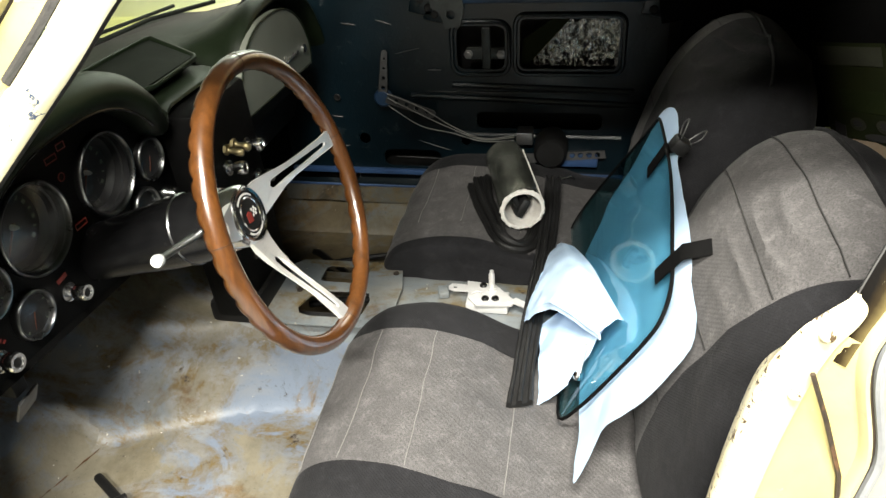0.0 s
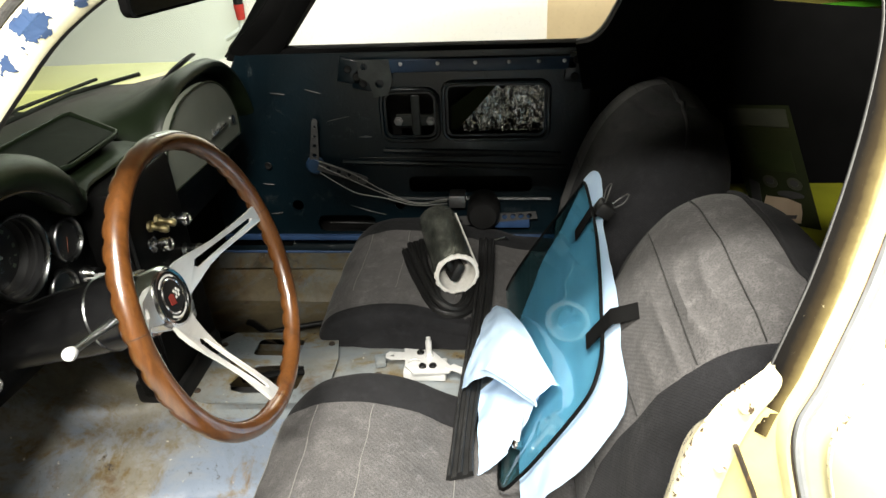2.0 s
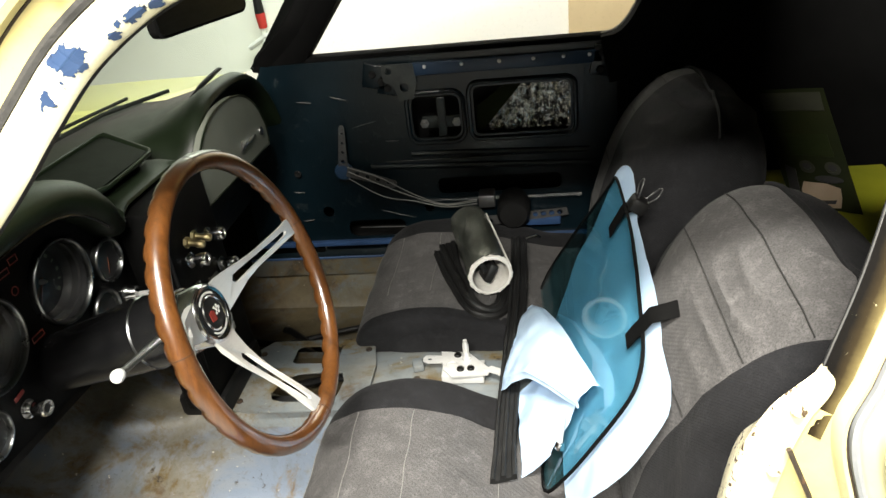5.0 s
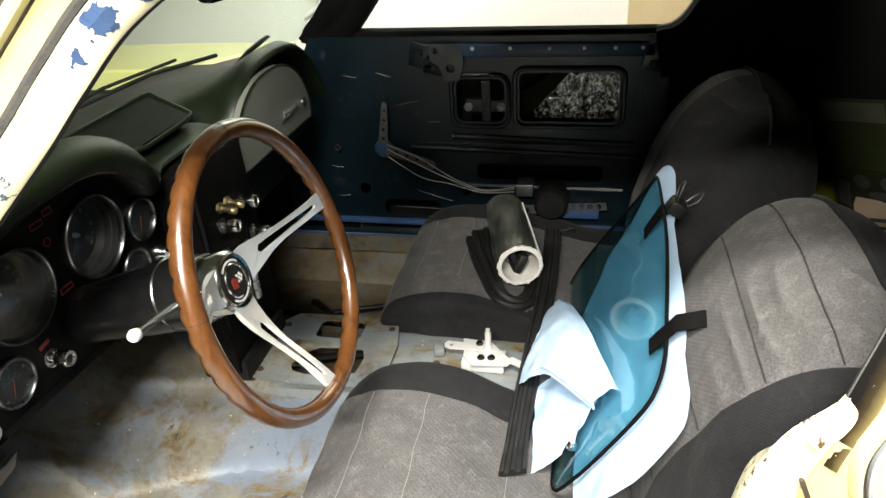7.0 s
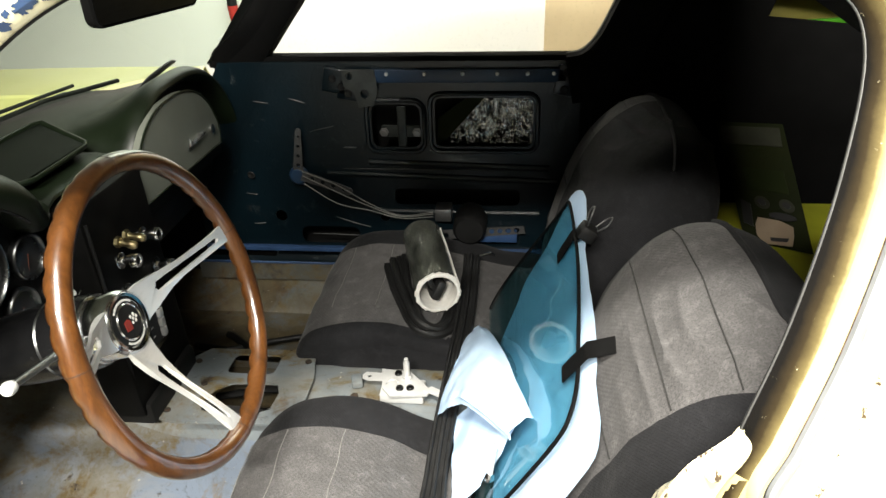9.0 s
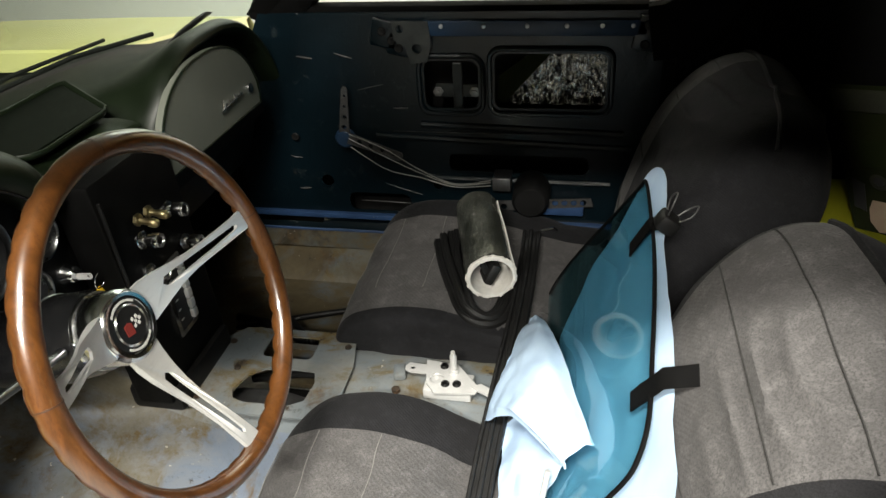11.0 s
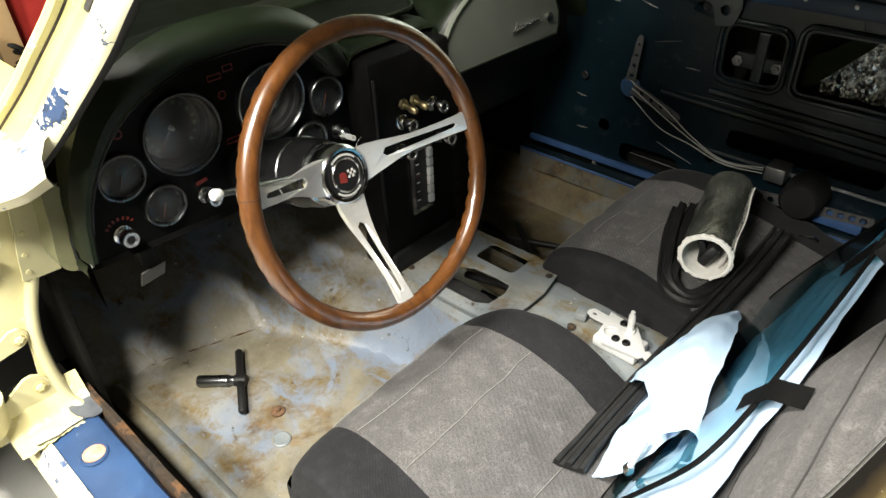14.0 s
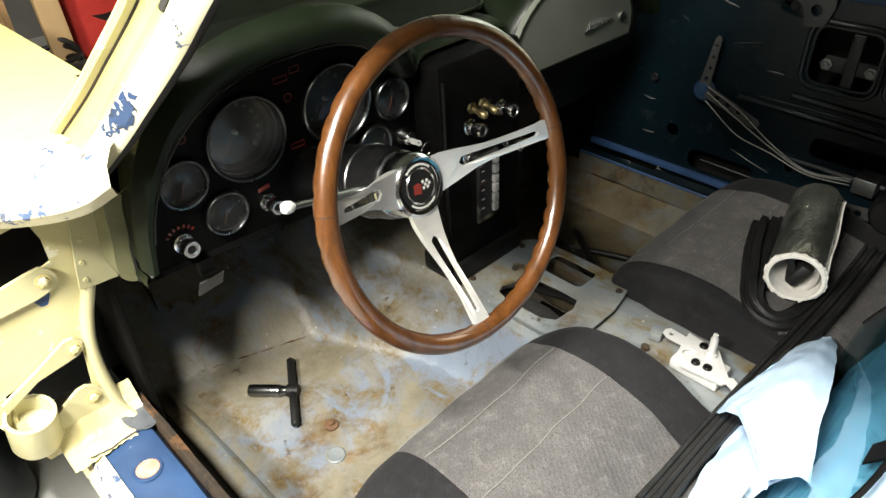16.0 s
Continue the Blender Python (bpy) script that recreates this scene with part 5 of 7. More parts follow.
def regulator():
    """The perforated window crank arms that hang on the far door, with their wires."""
    r = thing("window_regulator", "perforated pale steel crank arms with a blue hub", "window regulator", (-0.226, 0.585, 0.42))

    def perforated(a, b, w0, w1, n, hole):
        a, b = Vector(a), Vector(b)
        ln = (b - a).length
        f = frame_at(a, (0, -1, 0), (b - a).normalized())
        outer = [(-w0 / 2, -0.01), (w0 / 2, -0.01), (w1 / 2, ln), (w1 / 4, ln + 0.006), (-w1 / 4, ln + 0.006), (-w1 / 2, ln)]
        hs = [circle(hole * (1 + (w1 / w0 - 1) * (k + 0.5) / n), 10, 0, ln * (k + 0.6) / (n + 0.2)) for k in range(n)]
        return Geo().plate(outer, hs, 0.003, f)

    under(r, "upright_arm", perforated((-0.228, 0.575, 0.44), (-0.215, 0.575, 0.545), 0.026, 0.014, 4, 0.0058), "grey_steel", "perforated arm")
    under(r, "long_arm", perforated((-0.21, 0.573, 0.425), (-0.10, 0.573, 0.385), 0.028, 0.022, 4, 0.0065), "grey_steel", "perforated arm")
    under(r, "hub", Geo().lathe([(0.024, 0), (0.024, 0.010), (0.018, 0.016), (0.0, 0.017)], frame_at((-0.23, 0.588, 0.425), (0, -1, 0)), 20), "hub_blue", "blue hub disc")
    for k, (dz, sag) in enumerate(((0.0, 0.018), (-0.02, 0.03), (0.012, 0.01))):
        pts = spline([(-0.215, 0.565, 0.43 + dz), (-0.13, 0.555, 0.41 - sag + dz), (-0.05, 0.55, 0.375 - sag), (0.03, 0.552, 0.335 - 0.4 * sag), (0.11, 0.575, 0.325 + dz * 0.4)], 7)
        under(r, "wire", Geo().tube(pts, 0.0014, 6), "wire", "thin grey wire")
    m = thing("window_motor", "small metal motor block with a black cap and perforated rail", "motor", (0.17, 0.58, 0.30))
    under(m, "block", Geo().box((0.042, 0.05, 0.034), pose(0.137, 0.588, 0.326), 0.003), "steel")
    under(m, "cap", Geo().lathe([(0.0, 0.03), (0.034, 0.03), (0.042, 0.02), (0.044, -0.05), (0.0, -0.05)], frame_at((0.205, 0.56, 0.30), (0, -1, 0)), 24), "black", "black round cap")
    rail = Geo().plate([(0.08, 0.278), (0.34, 0.298), (0.345, 0.277), (0.08, 0.25)], [circle(0.0075, 10, 0.26 + 0.021 * k, 0.282 + 0.0012 * k) for k in range(4)] + [circle(0.0075, 10, 0.10 + 0.021 * k, 0.264 + 0.0015 * k) for k in range(3)], 0.003, at_y(0.57))
    under(m, "rail", rail, "grey_steel", "perforated pale rail")
    under(m, "blue_bracket", Geo().box((0.10, 0.03, 0.028), pose(0.275, 0.585, 0.262), 0.004), "blue", "blue bracket")
    under(m, "clip", Geo().tube([(0.225, 0.50, 0.245), (0.262, 0.49, 0.262), (0.268, 0.50, 0.25)], 0.0035, 6), "chrome", "bright wire clip")


room()
wall_tool()
shell_floor()
sills()
door_frames()
roof()
rear_side_view()
hood()
windscreen()
mirror()
hinge_pillar()
latch_pillar()
passenger_door()
regulator()


# ---- dashboard ----
POD = 0.335


def arch(dy, low=0.470, rise=0.262):
    """Height of a gauge pod's outline at a distance from its middle."""
    t = min(abs(dy) / (0.262 if dy > 0 else 0.284), 1.0)
    return low + rise * math.sqrt(max(0.0, 1 - t ** 2.6))


def driver_arch(dy):
    return arch(dy, 0.487, 0.284)


def dash_rim(y):
    return max(driver_arch(y + POD), arch(POD - y), 0.655 * (1 - sstep(0.10, 0.16, abs(y))))


def dashboard():
    d = thing("dashboard", "dark green black vinyl dashboard with two arched pods", "dashboard", (-0.5, 0, 0.45), kind="structure")
    ys = np.linspace(-0.6185, 0.63, 145)
    rows = []
    for y in ys:
        rim = dash_rim(y)
        mid = 1 - sstep(0.07, 0.15, abs(y))
        x0 = -0.378 - 0.03 * mid
        xe = windscreen_x(y) - 0.01
        row = []
        roll = 1 - sstep(-0.125, -0.075, y)
        thin = ((-0.05, -0.016), (-0.02, -0.014), (-0.004, -0.010), (0.002, -0.002), (0.0, 0.006), (-0.008, 0.012), (-0.022, 0.015))
        broad = ((-0.055, 0.835), (-0.022, 0.840), (-0.008, 0.855), (0.000, 0.895), (0.000, 0.945), (-0.008, 0.985), (-0.022, 1.012))
        for (dx, dz), (bx, bs) in zip(thin, broad):
            p = Vector((x0 + dx, y, rim + dz * (1 if mid < 0.5 else 0.6)))
            q = Vector((x0 + bx, -POD + (y + POD) * (bs if y > -POD else 0.6 + 0.4 * bs), 0.485 + (rim - 0.485) * bs + (0.003 if bs > 1 else 0)))
            row.append(tuple(p.lerp(q, roll)))
        for k in range(1, 17):
            t = k / 16
            x = (x0 - 0.022) + (xe - x0 + 0.022) * t
            far = (x0 - x)
            z = rim + 0.015 - 0.012 * sstep(0, 0.1, far)
            back = 0.690 - 0.012 * (1 - t)
            z = z + (back - z) * sstep(0.02, 0.17, far)
            row.append((x, y, z))
        rows.append(row)
    under(d, "top_pad", Geo().grid(rows), "dash")
    # flat pad with a raised border between the pods
    pad = [(-0.60, 0.20), (-0.435, 0.085), (-0.430, -0.085), (-0.60, -0.20)]
    cx = [(x, y, 0.686 + 0.004 * (x < -0.5)) for x, y in pad]
    edge = []
    for i in range(4):
        a, b = Vector(cx[i]), Vector(cx[(i + 1) % 4])
        edge += [a.lerp(b, t) for t in (0.06, 0.25, 0.5, 0.75, 0.94)]
    under(d, "pad_border", Geo().tube(edge, 0.006, 8, close=True, squash=0.6), "dash", "raised pad border")
    under(d, "centre_pad", Geo().plate([(-0.597, 0.19), (-0.44, 0.08), (-0.44, -0.08), (-0.597, -0.19)], (), 0.012, pose(0, 0, 0.683)), "pad", "flat black pad")
    slot = [(-0.455, 0.318, 0.718), (-0.448, 0.36, 0.729), (-0.446, 0.42, 0.735), (-0.452, 0.47, 0.735), (-0.458, 0.51, 0.730)]
    under(d, "vent_slot", Geo().tube(slot, [0.003, 0.010, 0.012, 0.010, 0.003], 10, squash=0.45), "dial", "dark air slot")
    # gauge panel on the driver's side
    out = [(-POD - 0.284, 0.478)] + [(-POD + dy, driver_arch(dy) - 0.010) for dy in np.linspace(-0.280, 0.258, 35)] + [(-POD + 0.262, 0.462), (-POD + 0.17, 0.454), (-POD, 0.456), (-POD - 0.17, 0.464)]
    yz = Matrix(((0, 0, 1, -0.434), (1, 0, 0, 0), (0, 1, 0, 0), (0, 0, 0, 1)))
    under(d, "gauge_panel", Geo().plate(out, [circle(0.0625, 40, y, 0.617) for y in (-0.418, -0.257)], 0.006, yz), "panel", "black crackle gauge panel")
    trim = [(-0.424, y, z) for y, z in out[:38]]
    under(d, "panel_trim", Geo().tube(trim, 0.0035, 6), "black", "thin dark panel edge")
    bead = [(-0.389, -POD + dy * (0.846 if dy > 0 else 0.938), 0.485 + (driver_arch(dy) - 0.485) * 0.846) for dy in np.linspace(-0.278, 0.20, 45)]
    under(d, "lip_bead", Geo().tube(bead, 0.0024, 8), "column", "glossy bead along the brow's lower edge")
    under(d, "left_edge_strip", Geo().tube([(-0.42, -0.607, 0.53), (-0.418, -0.609, 0.50), (-0.418, -0.604, 0.478)], 0.0022, 6), "steel", "pale worn edge strip")
    low = [[(x, y, z) for x, z in ((-0.430, 0.458 - 0.06 * (y + 0.33)), (-0.425, 0.450 - 0.06 * (y + 0.33)), (-0.45, 0.446 - 0.06 * (y + 0.33)), (-0.60, 0.466), (-0.9, 0.50))] for y in np.linspace(-0.612, -0.07, 12)]
    under(d, "lower_edge", Geo().grid(low), "panel")
    shell = [[(x, -0.6175 - 0.004 * math.sin(math.pi * k / 9), z) for x in np.linspace(-0.60, -0.39, 8)] for k, z in enumerate(np.linspace(0.474, 0.500, 10))]
    under(d, "end_wall", Geo().grid(shell), "dash", "dark end wall of the dashboard")
    under(d, "end_cap", Geo().plate(spline_flat([(-0.641, 0.498), (-0.622, 0.478), (-0.612, 0.498), (-0.606, 0.540), (-0.600, 0.600), (-0.626, 0.612), (-0.634, 0.555)]), (), 0.05, Matrix(((0, 0, 1, -0.452), (1, 0, 0, 0), (0, 1, 0, 0), (0, 0, 0, 1)))), "olive_trim", "dull olive end cap")
    # passenger side: black recess with the glove box door
    out = [(POD - 0.262, 0.48)] + [(POD + dy, arch(-dy) - 0.010) for dy in np.linspace(-0.258, 0.280, 35)] + [(POD + 0.284, 0.48)]
    under(d, "recess", Geo().plate(out, (), 0.006, Matrix(((0, 0, 1, -0.434), (1, 0, 0, 0), (0, 1, 0, 0), (0, 0, 0, 1)))), "black")
    under(d, "under_panel", Geo().box((0.012, 0.50, 0.16), pose(-0.47, 0.35, 0.44, 0, 20, 0), 0.003), "black", "dark lower panel")

    g = thing("glove_box", "grey green glove box door with a chrome script badge", "glove box", (-0.37, 0.28, 0.55))
    gx = Matrix(((0, 0, 1, -0.372), (1, 0, 0, 0), (0, 1, 0, 0), (0, 0, 0, 1)))
    ol = [(0.094, 0.560), (0.090, 0.61)] + [(0.278 + dy, 0.555 + 0.160 * math.sqrt(max(0, 1 - (abs(dy) / 0.196) ** 2.4))) for dy in np.linspace(-0.18, 0.188, 22)] + [(0.468, 0.575), (0.462, 0.556)]
    door = under(g, "door", Geo().plate(ol, (), 0.014, gx), "glove")
    rim = [(-0.3645, y, z) for y, z in ol]
    under(g, "door_edge", Geo().tube(rim, 0.0022, 6, close=True), "dash", "dark edge bead")
    bar = Geo()
    y = 0.305
    for k in range(7):
        h = (0.016, 0.007, 0.008, 0.006, 0.011, 0.007, 0.008)[k]
        bar.tube([(-0.362, y, 0.600), (-0.361, y + 0.004, 0.600 + h), (-0.362, y + 0.008, 0.601)], 0.0016, 6)
        y += 0.012
    bar.tube([(-0.362, 0.298, 0.598), (-0.361, 0.34, 0.601), (-0.362, 0.39, 0.604)], 0.0016, 6)
    under(g, "script_badge", bar, "chrome", "chrome badge drawn as plain strokes")
    under(g, "lock", Geo().lathe([(0.010, 0), (0.010, 0.004), (0.006, 0.006), (0, 0.006)], frame_at((-0.365, 0.428, 0.60), (1, 0, 0)), 16), "chrome", "round chrome lock")


def gauge(y, z, r, marks, needle=None, label="round black gauge with a chrome ring"):
    f = frame_at((-0.431, y, z), (1, 0, 0))
    deep = 0.034 if r > 0.05 else 0.0
    fd, rd = f @ pose(0, 0, -deep), r * (0.84 if deep else 1.0)
    g = thing("gauge", label, "gauge", (-0.431, y, z), "dashboard gauges")
    under(g, "bezel", Geo().lathe([(r - 0.0055, 0.002), (r - 0.0050, 0.008), (r - 0.0030, 0.0108), (r - 0.0012, 0.0112), (r + 0.0002, 0.0098), (r + 0.0008, 0.007), (r + 0.0008, 0.0)], f, 48), "bezel", "thin chrome ring")
    under(g, "face", Geo().lathe([(0.0, 0.0018), (rd * 0.55, 0.0018), (rd * 0.92, 0.003)], fd, 36), "dial", "black dial")
    if deep:
        under(g, "cup", Geo().lathe([(r * 0.93, 0.006), (r * 0.92, -0.008), (r * 0.885, -0.010), (r * 0.865, -0.020), (r * 0.83, -0.022), (r * 0.77, 0.003 - deep)], f, 48), "dial", "stepped black cup behind the lens")
    for k in range(marks):
        a = math.radians(225 - 270 * k / (marks - 1))
        m = fd @ pose(rd * 0.74 * math.cos(a), rd * 0.74 * math.sin(a), 0.0042, 0, 0, math.degrees(a))
        under(g, "tick", Geo().box((rd * 0.10, rd * (0.11 if k % 2 == 0 and marks > 8 else 0.05), 0.0008), m), "dial_mark")
    a = math.radians(needle if needle is not None else 230)
    under(g, "needle", Geo().tube([tuple(fd @ Vector((r * -0.1 * math.cos(a), r * -0.1 * math.sin(a), 0.0055))), tuple(fd @ Vector((r * 0.62 * math.cos(a), r * 0.62 * math.sin(a), 0.0055)))], [r * 0.026, r * 0.012], 6), "needle", "orange needle")
    if deep:
        under(g, "pivot", Geo().lathe([(r * 0.07, 0.004), (r * 0.055, 0.010), (r * 0.03, 0.014), (0.0, 0.015)], fd, 16), "white_mark", "pale pivot cone")
    gl = under(g, "lens", Geo().lathe([(r * 0.91, 0.0075), (r * 0.7, 0.0105), (r * 0.4, 0.0125), (0.0, 0.0135)], f, 32), "foggy" if "foggy" in label else "dial_glass", "clear domed lens")
    gl.visible_shadow = False
    return g


def knob(x, y, z, r=0.012, ln=0.036, body="chrome", label="chrome pull knob on the dashboard", group="dashboard knobs", dish=True):
    f = frame_at((x, y, z), (1, 0.0, 0.06))
    k = thing("knob", label, "knob", (x, y, z), group)
    under(k, "collar", Geo().lathe([(r * 1.15, 0.0), (r * 1.15, 0.004), (r * 0.8, 0.006), (r * 0.5, 0.006), (r * 0.5, ln * 0.55)], f, 20), body)
    prof = [(r * 0.5, ln * 0.4), (r * 0.92, ln * 0.45), (r, ln * 0.55), (r, ln * 0.9), (r * 0.9, ln), (r * 0.62, ln), (r * 0.55, ln * 0.94 if dish else ln), (0.0, ln * 0.94)]
    cap = under(k, "cap", Geo().lathe(prof, f, 24), body)
    if dish:
        under(k, "cap_inset", Geo().lathe([(r * 0.5, ln * 0.945), (0.0, ln * 0.95)], f, 16), "black", "dark inset")
    return k


def instruments():
    gauge(-0.418, 0.617, 0.064, 15, 232, "large round speedometer with a chrome ring and a foggy lens")
    gauge(-0.257, 0.617, 0.064, 13, 238, "large round tachometer with a chrome ring")
    for y, z, r in ((-0.524, 0.588, 0.036), (-0.474, 0.519, 0.034), (-0.148, 0.590, 0.036), (-0.192, 0.522, 0.034)):
        gauge(y, z, r, 5, 250, "small round gauge with a chrome ring and faded marks")
    knob(-0.431, -0.546, 0.500, 0.013, 0.030, label="chrome headlamp knob below red lettering bars")
    knob(-0.431, -0.405, 0.505, 0.012, 0.034, label="chrome pull knob below a red mark")
    ck = thing("ignition_lock", "chrome ignition lock holding its flat key", "ignition lock", (-0.43, -0.125, 0.512))
    fi = frame_at((-0.431, -0.125, 0.512), (1, 0, 0))
    under(ck, "barrel", Geo().lathe([(0.017, 0), (0.016, 0.006), (0.013, 0.010), (0.013, 0.018), (0.011, 0.021), (0, 0.021)], fi, 24), "chrome")
    under(ck, "key", Geo().plate(rounded_rect(0.010, 0.024, 0.004, 3), [circle(0.0022, 8, 0, 0.006)], 0.002, frame_at((-0.398, -0.125, 0.510), (0.2, -1, 0.1), (1, 0, 0))), "zinc", "flat key")
    kr = thing("key_ring", "wire key ring with a round yellow tag", "key ring", (-0.392, -0.115, 0.505))
    under(kr, "ring", Geo().tube([(-0.388 + 0.003 * math.sin(a), -0.110 + 0.012 * math.cos(a), 0.494 + 0.014 * math.sin(a)) for a in np.linspace(0, 2 * math.pi, 19)[:-1]], 0.0012, 6, close=True), "chrome")
    tag = under(kr, "tag", Geo().lathe([(0.0, -0.0015), (0.016, -0.0015), (0.017, 0.0), (0.016, 0.0015), (0.0, 0.0015)], frame_at((-0.392, -0.100, 0.463), (0.8, -0.5, 0.3)), 24), "yellow_tag", "round yellow plastic tag")
    under(tag, "tag_mark", Geo().box((0.016, 0.003, 0.001), frame_at((-0.3907, -0.1008, 0.4635), (0.8, -0.5, 0.3))), "black", "dark stroke")
    marks = thing("warning_marks", "small red printed outlines on the gauge panel", "print", (-0.43, -0.335, 0.7))
    for y, z in ((-0.508, 0.648), (-0.338, 0.652)):
        under(marks, "ring", Geo().tube([(-0.4305, y + 0.006 * math.cos(a), z + 0.006 * math.sin(a)) for a in np.linspace(0, 5.9, 14)], 0.0009, 5, close=True), "red_mark")
    for y, z, w, h in ((-0.345, 0.682, 0.022, 0.008), (-0.320, 0.690, 0.016, 0.009), (-0.335, 0.575, 0.024, 0.008)):
        under(marks, "outline", Geo().tube([(-0.4305, y + sx * w / 2, z + sz * h / 2) for sx, sz in ((-1, -1), (1, -1), (1, 1), (-1, 1))], 0.0010, 5, close=True), "red_mark", "red bar outline")

    for k in range(7):
        a = math.radians(150 - 20 * k)
        under(marks, "letter_bar", Geo().box((0.0008, 0.0032, 0.0048), pose(-0.4302, -0.546 + 0.022 * math.cos(a), 0.507 + 0.019 * math.sin(a), math.degrees(a) - 90)), "red_mark")
    under(marks, "label", Geo().box((0.0012, 0.020, 0.0065), pose(-0.4300, -0.406, 0.529, 8, 0, 0), 0.0004), "red_mark", "solid red label")

    c = thing("centre_stack", "narrow black centre panel standing on the tunnel", "console", (-0.40, 0.0, 0.2), kind="structure")
    face = Geo().box((0.07, 0.205, 0.42), pose(-0.388, 0.0, 0.435, 0, -2, 0), 0.008)
    under(c, "panel", face, "panel")
    under(c, "foot", Geo().box((0.10, 0.19, 0.05), pose(-0.385, 0.0, 0.228), 0.01), "black")
    under(c, "left_edge", Geo().tube([(-0.352, -0.100, 0.62), (-0.352, -0.098, 0.4), (-0.352, -0.092, 0.22)], 0.003, 6), "black")
    r = thing("radio", "upright radio with a worn chrome bezel", "radio", (-0.351, 0.0, 0.39))
    hole = rounded_rect(0.040, 0.128, 0.003, 2, 0.0, 0.0)
    fm = frame_at((-0.3495, 0.0, 0.388), (1, 0, 0.0))
    under(r, "bezel", Geo().plate(rounded_rect(0.058, 0.146, 0.006, 3), [hole], 0.007, fm), "chrome", "worn chrome bezel")
    under(r, "dial_strip", Geo().box((0.040, 0.128, 0.003), fm @ pose(0, 0, -0.001)), "dial", "dark dial strip")
    for k in range(6):
        under(r, "push_button", Geo().box((0.013, 0.018, 0.009), fm @ pose(0.022, 0.052 - 0.0208 * k, 0.004), 0.002), "zinc", "ribbed push button")
    under(r, "pointer", Geo().box((0.02, 0.0015, 0.001), fm @ pose(-0.008, 0.01, 0.002)), "needle")
    bar = Geo()
    for k in range(5):
        bar.box((0.008, 0.002, 0.001), fm @ pose(-0.010, -0.045 + 0.02 * k, 0.002))
    under(r, "scale_bars", bar, "white_mark", "pale scale bars")
    for y, z, rr, ln in ((0.041, 0.532, 0.0125, 0.036), (-0.040, 0.523, 0.0125, 0.036), (0.060, 0.458, 0.0125, 0.036), (-0.046, 0.466, 0.0125, 0.034)):
        knob(-0.353, y, z, rr, ln, "chrome", "stepped chrome knob on the centre panel", "centre panel knobs")
    for y, z in ((-0.034, 0.556), (-0.006, 0.555)):
        k = thing("brass_shaft", "bare brass control shaft without its knob", "shaft", (-0.353, y, z), "bare shafts")
        under(k, "nut", Geo().lathe([(0.010, 0), (0.010, 0.006), (0.005, 0.007)], frame_at((-0.353, y, z), (1, 0, 0)), 6), "brass")
        under(k, "shaft", Geo().lathe([(0.0055, 0.003), (0.0055, 0.018), (0.0072, 0.020), (0.0072, 0.030), (0.005, 0.034), (0, 0.034)], frame_at((-0.353, y, z), (1, 0.15, -0.25)), 14), "brass")
    t = thing("release_handle", "bent bare metal release tab under the dashboard", "handle", (-0.465, -0.512, 0.43))
    under(t, "bracket", Geo().box((0.03, 0.025, 0.03), pose(-0.475, -0.512, 0.425), 0.003), "black")
    under(t, "tab", Geo().box((0.004, 0.045, 0.034), pose(-0.462, -0.512, 0.392, 0, 25, 8), 0.001), "grey_steel")


# ---- steering wheel ----
WC, WN = Vector((-0.105, -0.313, 0.613)), Vector((1.0, 0.025, 0.291)).normalized()


